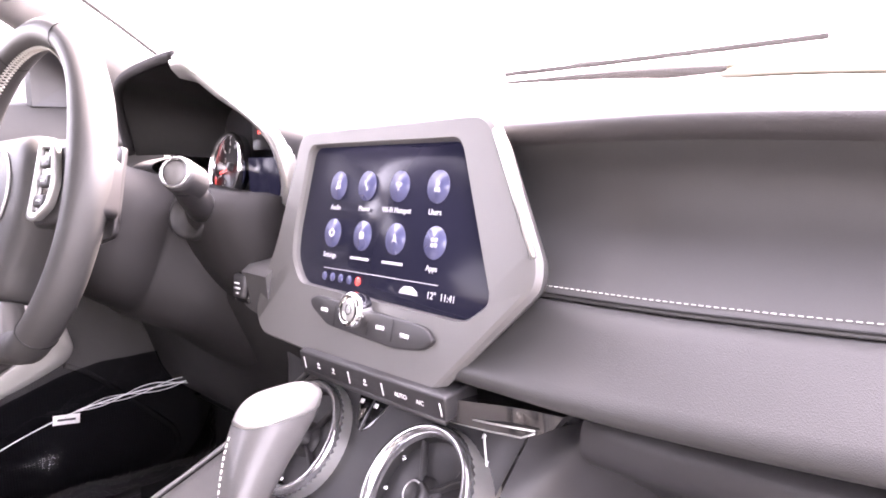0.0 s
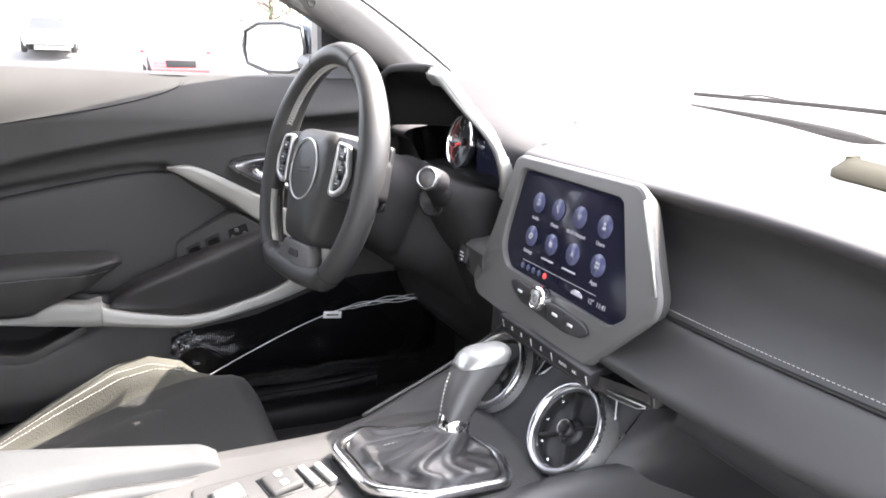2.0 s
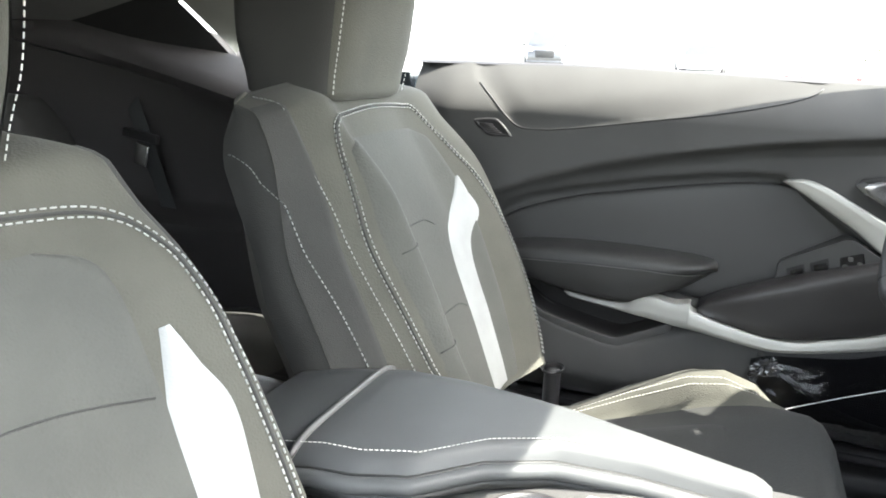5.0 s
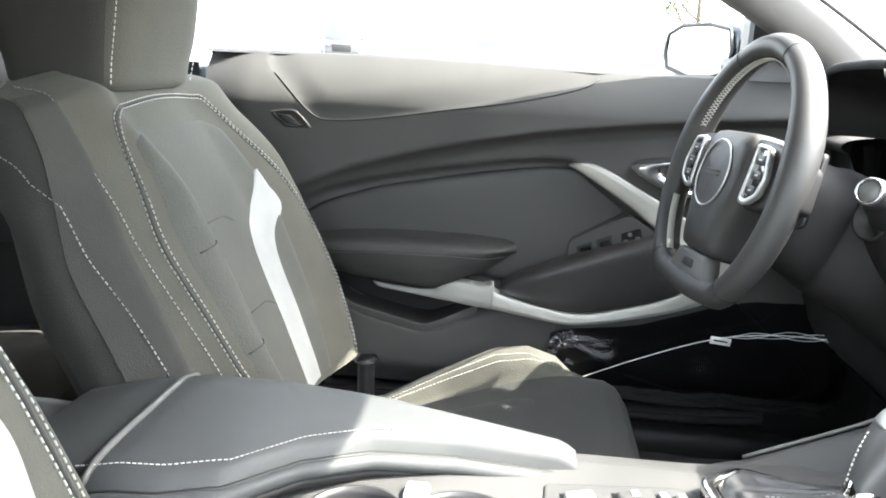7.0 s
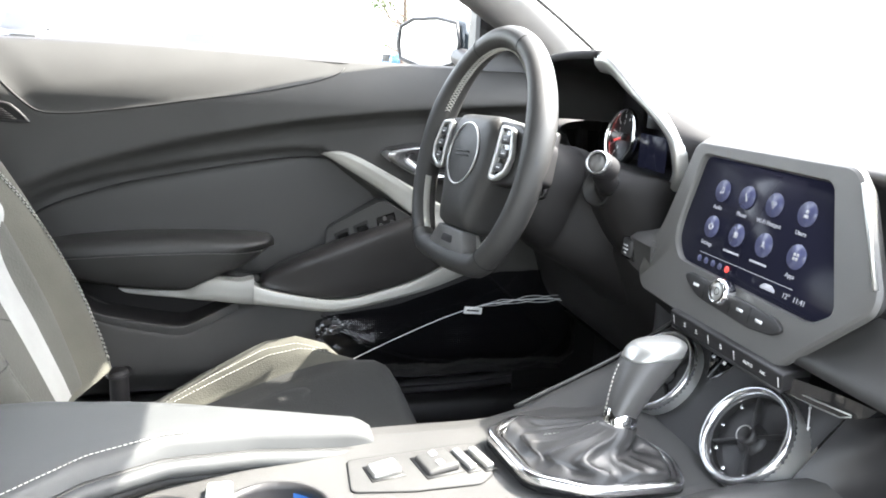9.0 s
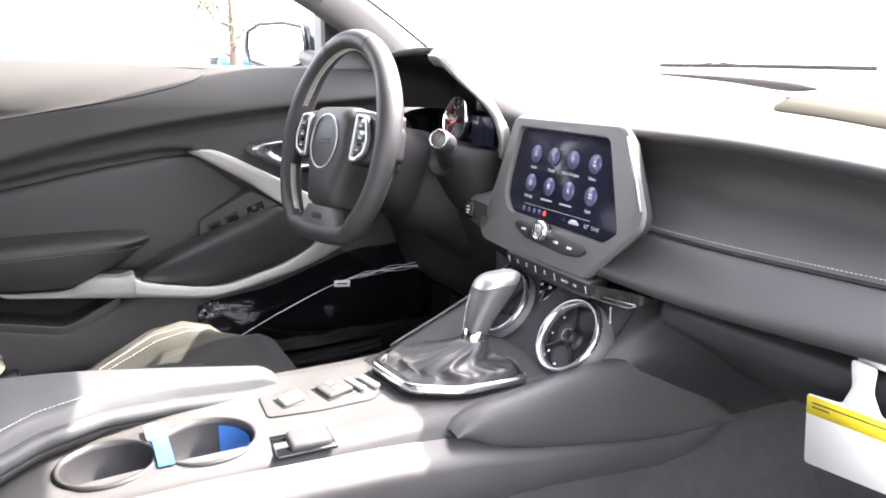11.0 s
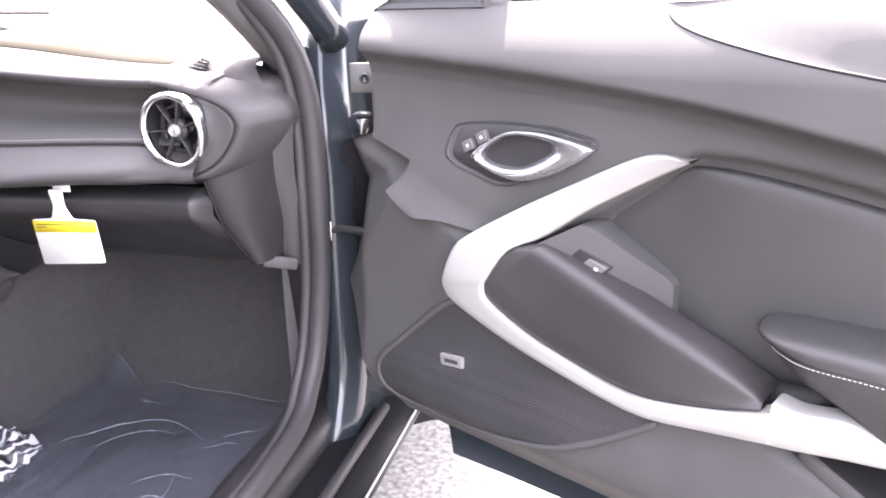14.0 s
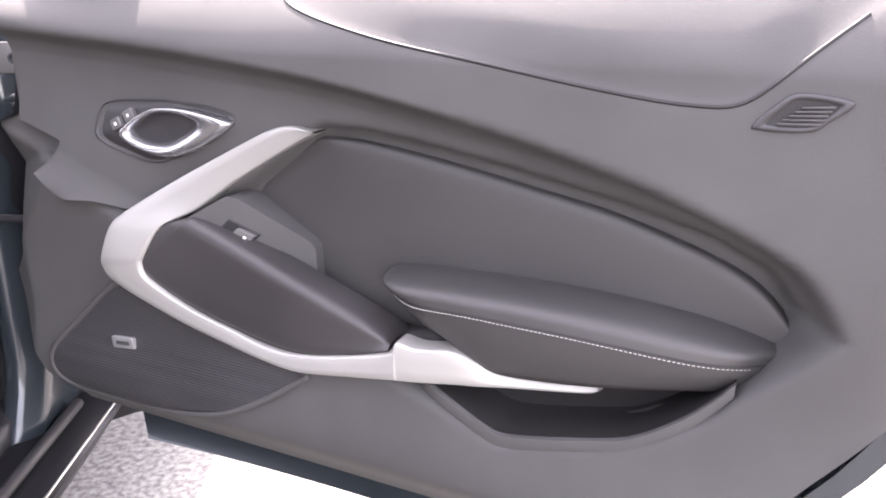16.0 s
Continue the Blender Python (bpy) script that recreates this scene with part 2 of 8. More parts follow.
M["bark"] = material("bark", (0.12, 0.09, 0.07), 0.9, grain=1.0, grain_scale=60)
M["leaf"] = material("leaf_green", (0.07, 0.11, 0.04), 0.6, var=0.4, var_scale=3)


# ---- mesh helpers ----
def mesh_from(verts, faces, smooth=True):
    me = bpy.data.meshes.new("mesh")
    me.from_pydata([tuple(map(float, v)) for v in verts], [], [tuple(f) for f in faces])
    me.update()
    if smooth:
        me.polygons.foreach_set("use_smooth", [True] * len(me.polygons))
    return me


def from_bm(bm, smooth=True, normals=True):
    if normals:
        bmesh.ops.recalc_face_normals(bm, faces=bm.faces)
    me = bpy.data.meshes.new("mesh")
    bm.to_mesh(me)
    bm.free()
    if smooth:
        me.polygons.foreach_set("use_smooth", [True] * len(me.polygons))
    return me


def thing(name, label, category, at=(0, 0, 0), group="", kind="", turn=None):
    ob = new(name)
    ob.matrix_world = Matrix.Translation(at) @ (turn if turn is not None else Matrix.Identity(4))
    return tagged(ob, label, category, group, kind)


def part(name, me, mat, parent, label="", m=None, sharp=None):
    """One mesh object under its thing, in the thing's own coordinates."""
    ob = new(name, me if isinstance(me, bpy.types.Mesh) else from_bm(me))
    if not ob.data.materials:
        ob.data.materials.append(M[mat] if isinstance(mat, str) else mat)
    ob.parent = parent
    if m is not None:
        ob.matrix_basis = m
    if sharp:
        ob.data.set_sharp_from_angle(angle=radians(sharp))
    return tagged(ob, label)


def solid(name, me, mat, label, category, kind="", group="", m=None, sharp=None):
    """A thing that is one mesh."""
    ob = part(name, me, mat, None, "", m, sharp)
    return tagged(ob, label, category, group, kind)


def cr(pts, n, closed=False):
    """Catmull-Rom through the points, n samples evenly by index."""
    p = np.asarray(pts, float)
    k = len(p)
    out = []
    span = k if closed else k - 1
    for i in range(n):
        t = i / n * span if closed else i / (n - 1) * span
        j = min(int(t), span - 1)
        f = t - j
        if closed:
            a, b, c, d = p[(j - 1) % k], p[j % k], p[(j + 1) % k], p[(j + 2) % k]
        else:
            b, c = p[j], p[j + 1]
            a = p[j - 1] if j else 2 * b - c
            d = p[j + 2] if j + 2 < k else 2 * c - b
        out.append(0.5 * (2 * b + (c - a) * f + (2 * a - 5 * b + 4 * c - d) * f * f + (3 * b - a - 3 * c + d) * f ** 3))
    return np.array(out)


def even(pts, n, closed=False):
    """Smooth curve through the points, resampled evenly along its length."""
    q = cr(pts, max(200, n * 4), closed)
    if closed:
        q = np.vstack([q, q[:1]])
    s = np.r_[0, np.cumsum(np.linalg.norm(np.diff(q, axis=0), axis=1))]
    t = np.linspace(0, s[-1], n + 1 if closed else n)
    q = np.stack([np.interp(t, s, q[:, k]) for k in range(q.shape[1])], 1)
    return q[:-1] if closed else q


def lin(x, pairs):
    return np.interp(x, [a for a, _ in pairs], [b for _, b in pairs])


def sheet(G, wrap_u=False, wrap_v=False, smooth=True):
    """Mesh over a grid of points, shape (nu, nv, 3)."""
    nu, nv = G.shape[:2]
    faces = []
    for i in range(nu if wrap_u else nu - 1):
        for j in range(nv if wrap_v else nv - 1):
            a, b = (i + 1) % nu, (j + 1) % nv
            faces.append((i * nv + j, a * nv + j, a * nv + b, i * nv + b))
    return mesh_from(G.reshape(-1, 3), faces, smooth)


def loft(sections, n, wrap=True, cap=True):
    """Smooth body through closed cross sections (each k points)."""
    S = np.asarray(sections, float)
    G = np.stack([cr(S[:, j], n) for j in range(S.shape[1])], 1)
    me = sheet(G, wrap_v=wrap)
    if cap and wrap:
        bm = bmesh.new()
        bm.from_mesh(me)
        bm.verts.ensure_lookup_table()
        k = S.shape[1]
        bm.faces.new([bm.verts[j] for j in range(k)])
        bm.faces.new([bm.verts[(n - 1) * k + j] for j in range(k)][::-1])
        return from_bm(bm)
    return me


def tube(path, r, sides=10, closed=False, squash=None):
    """Round bar along a path; r may be one radius or one for each point. squash: (axis vector, factor)."""
    p = np.asarray(path, float)
    n = len(p)
    r = np.full(n, r) if np.isscalar(r) else np.asarray(r, float)
    if closed:
        t = np.roll(p, -1, 0) - np.roll(p, 1, 0)
    else:
        t = np.gradient(p, axis=0)
    t /= np.linalg.norm(t, axis=1)[:, None] + 1e-12
    up = np.array([0, 0, 1.0]) if abs(t[0][2]) < 0.9 else np.array([1.0, 0, 0])
    G = []
    a = np.cross(t[0], up)
    a /= np.linalg.norm(a)
    for i in range(n):
        a = a - t[i] * (a @ t[i])
        a /= np.linalg.norm(a)
        b = np.cross(t[i], a)
        ang = np.linspace(0, 2 * np.pi, sides, endpoint=False)
        ring = r[i] * (np.cos(ang)[:, None] * a + np.sin(ang)[:, None] * b)
        if squash is not None:
            ax_, f = np.asarray(squash[0], float), squash[1]
            ring += ax_ * ((ring @ ax_) * (f - 1))[:, None]
        G.append(p[i] + ring)
    G = np.array(G)
    me = sheet(G, wrap_u=closed, wrap_v=True)
    if not closed:
        bm = bmesh.new()
        bm.from_mesh(me)
        bm.verts.ensure_lookup_table()
        bm.faces.new([bm.verts[j] for j in range(sides)])
        bm.faces.new([bm.verts[(n - 1) * sides + j] for j in range(sides)])
        return from_bm(bm)
    return me


def plate(outline, depth, bevel=0.0, segs=3, fix=None):
    """Flat polygon in x, y (local), from z = 0 down to -depth, its front edge rounded. fix: matrix."""
    bm = bmesh.new()
    vs = [bm.verts.new((x, y, 0)) for x, y in outline]
    top = bm.faces.new(vs)
    if top.normal.z < 0 or sum(outline[i - 1][0] * outline[i][1] - outline[i][0] * outline[i - 1][1] for i in range(len(outline))) < 0:
        top.normal_flip()
    res = bmesh.ops.extrude_face_region(bm, geom=[top])
    moved = [g for g in res["geom"] if isinstance(g, bmesh.types.BMVert)]
    bmesh.ops.translate(bm, verts=moved, vec=(0, 0, -depth))
    if bevel:
        low = set(moved)
        edges = [e for e in bm.edges if e.verts[0] not in low and e.verts[1] not in low]
        bmesh.ops.bevel(bm, geom=edges, offset=bevel, segments=segs, affect="EDGES", profile=0.5)
    if fix is not None:
        bmesh.ops.transform(bm, matrix=fix, verts=bm.verts)
    return from_bm(bm)


def frame_plate(outer, inner, depth, lip=0.004, fix=None, taper=1.0):
    """Ring between two outlines of the same point count, front at z = 0, with rounded outer edge, going back to -depth."""
    o, i = np.asarray(outer, float), np.asarray(inner, float)
    c = o.mean(0)
    rows = []
    for f, z in ((taper, -depth), (1.0, -lip), (0.985, -lip * 0.3), (0.965, 0.0)):
        rows.append(np.c_[c + (o - c) * f, np.full(len(o), z)])
    for f, z in ((1.03, 0.0), (1.01, -lip * 0.4), (1.0, -lip * 1.6)):
        ci = i.mean(0)
        rows.append(np.c_[ci + (i - ci) * f, np.full(len(i), z)])
    G = np.array(rows)
    me = sheet(G, wrap_v=True)
    if fix is not None:
        me.transform(fix)
    return me


def box(sx, sy, sz, bevel=0.003, segs=2, fix=None):
    bm = bmesh.new()
    bmesh.ops.create_cube(bm, size=1.0)
    bmesh.ops.scale(bm, vec=(sx, sy, sz), verts=bm.verts)
    if bevel:
        bmesh.ops.bevel(bm, geom=list(bm.edges), offset=min(bevel, 0.45 * min(sx, sy, sz)), segments=segs, affect="EDGES", profile=0.5)
    if fix is not None:
        bmesh.ops.transform(bm, matrix=fix, verts=bm.verts)
    return from_bm(bm)


def lathe(profile, segs=48, fix=None):
    """Turned body about local z from (radius, height) pairs."""
    ang = np.linspace(0, 2 * np.pi, segs, endpoint=False)
    G = np.array([[(r * math.cos(a), r * math.sin(a), h) for a in ang] for r, h in profile])
    me = sheet(G, wrap_v=True)
    if fix is not None:
        me.transform(fix)
    return me


def rounded(pts, r=0.01, n=5):
    """Outline with its corners rounded."""
    p = np.asarray(pts, float)
    out = []
    for i in range(len(p)):
        a, b, c = p[i - 1], p[i], p[(i + 1) % len(p)]
        d1, d2 = (a - b), (c - b)
        k = min(r, 0.45 * np.linalg.norm(d1), 0.45 * np.linalg.norm(d2))
        s, e = b + d1 / np.linalg.norm(d1) * k, b + d2 / np.linalg.norm(d2) * k
        for t in np.linspace(0, 1, n):
            out.append((1 - t) ** 2 * s + 2 * t * (1 - t) * b + t * t * e)
    return np.array(out)


def stitches(path, pitch=0.006, fill=0.62, r=0.0008):
    """A row of short threads along a path."""
    p = np.asarray(path, float)
    s = np.r_[0, np.cumsum(np.linalg.norm(np.diff(p, axis=0), axis=1))]
    at = lambda d: np.array([np.interp(d, s, p[:, k]) for k in range(3)])
    V, F = [], []
    for k in range(int(s[-1] / pitch)):
        a, b = at(k * pitch), at(k * pitch + pitch * fill)
        d = b - a
        d /= np.linalg.norm(d) + 1e-9
        u = np.cross(d, (0.3, 0.2, 0.9))
        u /= np.linalg.norm(u)
        w = np.cross(d, u)
        o = len(V)
        for q in (a, b):
            for c, e in ((1, 0), (0, 1), (-1, 0), (0, -1)):
                V.append(q + (u * c + w * e) * r)
        F += [(o + i, o + (i + 1) % 4, o + 4 + (i + 1) % 4, o + 4 + i) for i in range(4)] + [(o, o + 1, o + 2, o + 3), (o + 4, o + 5, o + 6, o + 7)]
    return mesh_from(V, F)


def lettering(body, size, fix, extrude=0.0002):
    """Words as a mesh, from the built-in font, centred on the local origin."""
    cu = bpy.data.curves.new("words", "FONT")
    cu.body, cu.size, cu.extrude, cu.align_x, cu.align_y = body, size, extrude, "CENTER", "CENTER"
    tmp = bpy.data.objects.new("words", cu)
    scene.collection.objects.link(tmp)
    bpy.context.view_layer.update()
    me = bpy.data.meshes.new_from_object(tmp.evaluated_get(bpy.context.evaluated_depsgraph_get()))
    bpy.data.objects.remove(tmp)
    me.transform(fix)
    me.materials.clear()
    return me


def circle(r, n=32, cx=0.0, cy=0.0, sx=1.0):
    return [(cx + sx * r * math.cos(2 * math.pi * i / n), cy + r * math.sin(2 * math.pi * i / n)) for i in range(n)]


def joined(meshes):
    """Several meshes of one part as one."""
    bm = bmesh.new()
    for me in meshes:
        bm.from_mesh(me)
    return from_bm(bm, normals=False)


def smooth01(x, a, b):
    t = np.clip((np.asarray(x, float) - a) / (b - a), 0, 1)
    return t * t * (3 - 2 * t)


def inside_distance(S, Z, poly):
    """Signed distance of grid points to a closed outline, positive inside."""
    p = np.asarray(poly, float)
    best = np.full(S.shape, 1e9)
    inside = np.zeros(S.shape, bool)
    for i in range(len(p)):
        a, b = p[i - 1], p[i]
        d = b - a
        t = np.clip(((S - a[0]) * d[0] + (Z - a[1]) * d[1]) / (d @ d + 1e-12), 0, 1)
        best = np.minimum(best, np.hypot(S - a[0] - t * d[0], Z - a[1] - t * d[1]))
        cross = ((a[1] > Z) != (b[1] > Z)) & (S < (b[0] - a[0]) * (Z - a[1]) / (b[1] - a[1] + 1e-12) + a[0])
        inside ^= cross
    return np.where(inside, best, -best)

# ================= the car's shell =================
def lot_height(x, y):
    """The lot is level round the car and rises a little towards the far row."""
    return 0.66 * smooth01(-x, 27.5, 34.5)
ground = solid("ground", sheet(np.array([[(x, y, lot_height(x, y)) for y in np.r_[np.linspace(-400, -10, 5), np.linspace(-8, 6, 15), np.linspace(40, 400, 5)]] for x in np.r_[np.linspace(-400, -50, 5), np.linspace(-36, -27, 19), np.linspace(10, 400, 5)]])),
               "lot", "pale sunlit concrete parking lot", "ground", kind="structure")

# floor pan with carpet: passenger and driver wells either side of the tunnel, rising to the firewall
def floor_height(x, y):
    tunnel = 0.29 * (1 - smooth01(abs(x), 0.135, 0.205))
    toe = 0.34 * smooth01(y, 0.30, 0.68)
    rear = 0.06 * smooth01(-y, 0.35, 0.8)
    side = 0.05 * smooth01(abs(x), 0.62, 0.70)
    lump = 0.006 * noise.noise((x * 9, y * 9, 0.3))
    return 0.25 + max(tunnel, toe) + rear + side + lump
xs, ys = np.linspace(-0.72, 0.72, 73), np.linspace(-1.9, 0.72, 90)
solid("car_floor", sheet(np.array([[(x, y, floor_height(x, y)) for y in ys] for x in xs])), "carpet",
      "black carpeted floor of the car's cabin", "floor", kind="structure")

def extrude_strip(profile, path_axis, a, b, n=2):
    """Profile (two coordinates) swept straight along an axis from a to b."""
    G = []
    for v in np.linspace(a, b, n):
        row = []
        for p in profile:
            row.append((p[0], v, p[1]) if path_axis == "y" else (v, p[0], p[1]))
        G.append(row)
    return sheet(np.array(G), wrap_v=True)

def shell_side(sgn):
    """Sill, hinge pillar, windscreen pillar and roof rail of one side."""
    w = "passenger" if sgn > 0 else "driver"
    sill = thing("door_sill", "dark slate painted sill with black plate and rubber seal", "sill", kind="structure")
    prof = [(sgn * a, b) for a, b in ((0.70, 0.26), (0.70, 0.335), (0.715, 0.345), (0.775, 0.345), (0.79, 0.335))]
    part("scuff_plate", extrude_strip(prof + [(sgn * 0.79, 0.26)], "y", -1.2, 0.27), "hard", sill, "black plastic scuff plate")
    prof = [(sgn * a, b) for a, b in ((0.79, 0.20), (0.79, 0.30), (0.80, 0.305), (0.885, 0.285), (0.897, 0.274), (0.892, 0.262), (0.79, 0.115), (0.74, 0.115))]
    part("painted_sill", extrude_strip(prof, "y", -1.3, 0.38, 3), "sill", sill, "black lower sill", sharp=40)
    part("sill_line", tube([(sgn * 0.893, y, 0.284) for y in np.linspace(-1.2, 0.36, 6)], 0.0025, 6), "silver", sill, "thin bright line")
    part("sill_seal", tube([(sgn * 0.845, y, 0.305) for y in np.linspace(-1.2, 0.30, 8)], 0.010, 8), "rubber", sill, "black rubber seal")
    # hinge pillar in body colour
    pil = thing("hinge_pillar", "dark slate painted door hinge pillar", "pillar", kind="structure")
    prof = rounded([(sgn * 0.765, 0.23), (sgn * 0.80, 0.215), (sgn * 0.828, 0.26), (sgn * 0.828, 0.46), (sgn * 0.765, 0.46)], 0.014)
    G = np.array([[(x - sgn * (0.02 * smooth01(z, 0.75, 1.0)), y + 0.05 * smooth01(z, 0.8, 1.05) - 0.06 * (1 - smooth01(z, 0.26, 0.42)), z) for x, y in prof]
                  for z in np.linspace(0.24, 1.02 if sgn > 0 else 0.93, 18)])
    part("pillar_body", sheet(G, wrap_v=True), "paint", pil)
    # inner pillar trim down to the kick panel
    trim = thing("pillar_trim", "black plastic windscreen pillar trim", "trim", kind="structure")
    low = np.array([(0.70, 0.24), (0.745, 0.22), (0.765, 0.235), (0.765, 0.30), (0.70, 0.33)])
    secs = []
    for z, dx, dy in ((0.30, -0.005, 0.02), (0.45, 0.0, 0.02), (0.60, 0.0, 0.0), (0.80, 0.0, -0.01), (0.95, -0.01, -0.005)):
        secs.append([(sgn * (x + dx), y + dy, z) for x, y in low])
    part("kick_trim", loft(secs, 20), "hard", trim, sharp=35)
    # windscreen pillar: inner edge towards the glass, outer edge towards the door seal
    base = even([(sgn * 0.727, 0.228, 0.945), (sgn * 0.705, 0.094, 1.045), (sgn * 0.65, -0.12, 1.165), (sgn * 0.60, -0.34, 1.25), (sgn * 0.575, -0.6, 1.285)], 24)
    secs = []
    for i, p in enumerate(base):
        t = i / (len(base) - 1)
        wide = 0.028 + 0.020 * smooth01(t, 0.05, 0.35) - 0.006 * t
        n_in = np.array((-sgn * 0.75, 0.55, 0.30))
        n_in /= np.linalg.norm(n_in)
        n_up = np.array((sgn * 0.45, 0.25, 0.86))
        n_up /= np.linalg.norm(n_up)
        ring = []
        for a in np.linspace(0, 2 * np.pi, 14, endpoint=False):
            c, s = math.cos(a), math.sin(a)
            ring.append(p + n_in * wide * np.sign(c) * abs(c) ** 0.7 + n_up * 0.03 * np.sign(s) * abs(s) ** 0.8)
        secs.append(ring)
    part("pillar_cover", sheet(np.array(secs), wrap_v=True), "pillar", trim)
    if sgn < 0:
        mark = Vector((-0.624, -0.100, 1.134))
        part("airbag_mark", lathe([(0.0075, -0.006), (0.0075, 0.0015), (0.0060, 0.0022), (0.0055, 0.0012), (0.0005, 0.0012)], 24, Matrix.Translation(mark) @ Vector((0.8, -0.45, -0.35)).to_track_quat("Z", "Y").to_matrix().to_4x4()), "hard", trim, "small round pillar badge")
    # black border of the windscreen along the pillar
    border = base + np.array((-sgn * 0.048, 0.040, 0.012))
    part("screen_border", tube(border, 0.0050, 6, squash=((0, 0, 1), 0.4)), "dark", trim, "black windscreen border")
    # outer skin of the pillar
    outer = base + np.array((sgn * 0.075, 0.04, 0.015))
    part("pillar_skin", tube(outer, 0.026, 10), "paint", pil, "dark slate painted windscreen pillar")
    # rubber door seal running up the pillar and along the roof rail
    seal = thing("door_seal", "black rubber door weatherstrip", "seal", kind="structure")
    run = [(sgn * 0.77, -1.0, 0.352), (sgn * 0.77, -0.4, 0.352), (sgn * 0.768, 0.05, 0.36), (sgn * 0.765, 0.17, 0.42), (sgn * 0.775, 0.205, 0.55), (sgn * 0.785, 0.20, 0.70),
           (sgn * 0.785, 0.19, 0.88), (sgn * 0.765, 0.15, 0.985), (sgn * 0.715, 0.03, 1.09), (sgn * 0.665, -0.17, 1.20), (sgn * 0.62, -0.38, 1.275), (sgn * 0.60, -0.7, 1.30), (sgn * 0.62, -1.05, 1.27)]
    pth = even(run, 90)
    part("seal_bulb", tube(pth, 0.017, 10), "rubber", seal)
    part("seal_lip", tube(pth + np.array((-sgn * 0.020, -0.012, 0.0)), 0.009, 8), "rubber", seal)

shell_side(1)
shell_side(-1)
# black backing added so no daylight shows through the door gap
solid("gap_backing", box(0.15, 0.012, 0.68, 0.004, 1, Matrix.Translation((0.872, 0.400, 0.650))), "dark", "black backing added to keep the door gap dark", "fender", kind="structure")

# roof with headliner
def roof_z(x, y, lift=0.0):
    return 1.325 + lift - 0.10 * (abs(x) / 0.62) ** 2.6 - 0.055 * smooth01(y, -0.70, -0.20) - 0.22 * smooth01(-y, 1.1, 2.1)
# unseen edge, set by where its shadow falls on the lid and seats
def header_y(x):
    """Front edge of the roof, bowed forward in the middle."""
    return -0.09 - 0.09 * (abs(x) / 0.58) ** 2
xs = np.linspace(-0.62, 0.62, 31)
# rear part widened, out of view, to keep sun off the quarter trim
def roof_grid(k, lift):
    return sheet(np.array([[(x * k * (1 + 0.13 * smooth01(-y, 0.95, 1.25)), y, roof_z(x, y, lift)) for y in np.linspace(-2.1, header_y(x), 36)] for x in xs]))
solid("ceiling", roof_grid(1.0, 0.0), "liner", "grey fabric headliner under the roof", "ceiling", kind="structure")
solid("roof", roof_grid(1.04, 0.035), "paint", "dark slate painted roof panel", "roof", kind="structure")

# glass
def glass_sheet(name, corners, label, bow=(0, 0, 0), n=13):
    """Bowed pane between four corners: low left, low right, high right, high left."""
    a, b, c, d = [np.array(q, float) for q in corners]
    G = np.array([[(a * (1 - u) + b * u) * (1 - v) + (d * (1 - u) + c * u) * v + np.array(bow) * 4 * u * (1 - u) for v in np.linspace(0, 1, n)] for u in np.linspace(0, 1, n)])
    ob = solid(name, sheet(G), "glass", label, "window", kind="structure")
    ob.visible_shadow = False
    return ob

glass_sheet("windscreen", [(-0.72, 0.200, 0.950), (0.72, 0.200, 0.950), (0.56, -0.40, 1.275), (-0.56, -0.40, 1.275)], "clear raked windscreen glass", (0, 0.12, 0.0))
glass_sheet("side_window", [(-0.755, -1.05, 1.0), (-0.755, 0.10, 1.0), (-0.68, -0.12, 1.17), (-0.62, -1.0, 1.30)], "clear driver's side window glass", (-0.01, 0, 0))

# front end beyond the windscreen
hood = thing("hood", "dark slate painted hood with a raised centre", "hood", kind="structure")
xs, ys = np.linspace(-0.84, 0.84, 41), np.linspace(0.88, 2.05, 24)
def hood_z(x, y):
    return 0.905 - 0.10 * (abs(x) / 0.84) ** 3 - 0.11 * ((y - 0.85) / 1.2) ** 1.6 + 0.02 * (1 - smooth01(abs(x), 0.30, 0.42)) * smooth01(y, 0.95, 1.2)
part("hood_panel", sheet(np.array([[(x, y, hood_z(x, y)) for y in ys] for x in xs])), "paint", hood)
for sgn in (1, -1):
    prof = [(0.80, 0.86), (0.90, 0.84), (0.94, 0.74), (0.94, 0.30), (0.86, 0.22)]
    G = np.array([[(sgn * (x - 0.06 * smooth01(y, 1.2, 2.1)), y, z - 0.10 * smooth01(y, 1.1, 2.1)) for x, z in prof] for y in np.linspace(0.42, 2.1, 16)])
    part("fender", sheet(G), "paint", hood)
cowl = solid("wiper_cowl", sheet(np.array([[(x, y, 0.93 + 0.012 * math.sin((y - 0.60) * 20) - 0.03 * (abs(x) / 0.75) ** 2) for y in np.linspace(0.42, 0.90, 18)] for x in np.linspace(-0.76, 0.76, 31)])),
             "hard", "black plastic cowl below the windscreen", "cowl", kind="structure")
wiper = thing("windscreen_wiper", "black windscreen wiper resting on the glass", "wiper")
part("wiper_arm", loft([[(x, y + 0.006 * c, z + w * e) for c, e in ((-1, 0), (0, 1), (1, 0), (0, -1))] for x, y, z, w in ((-0.125, 0.305, 0.9985, 0.0018), (0.02, 0.300, 0.992, 0.0042), (0.130, 0.292, 0.984, 0.0062), (0.178, 0.288, 0.982, 0.0016))], 16), "wiper", wiper)
part("wiper_blade", tube(even([(-0.150, 0.330, 1.0120), (0.03, 0.345, 1.0105), (0.215, 0.345, 1.0075)], 20), 0.0030, 8), "wiper", wiper)
part("wiper_spoiler", tube(even([(-0.08, 0.350, 1.0135), (-0.05, 0.350, 1.0160), (0.0, 0.350, 1.0120)], 12), 0.0014, 6), "wiper", wiper)

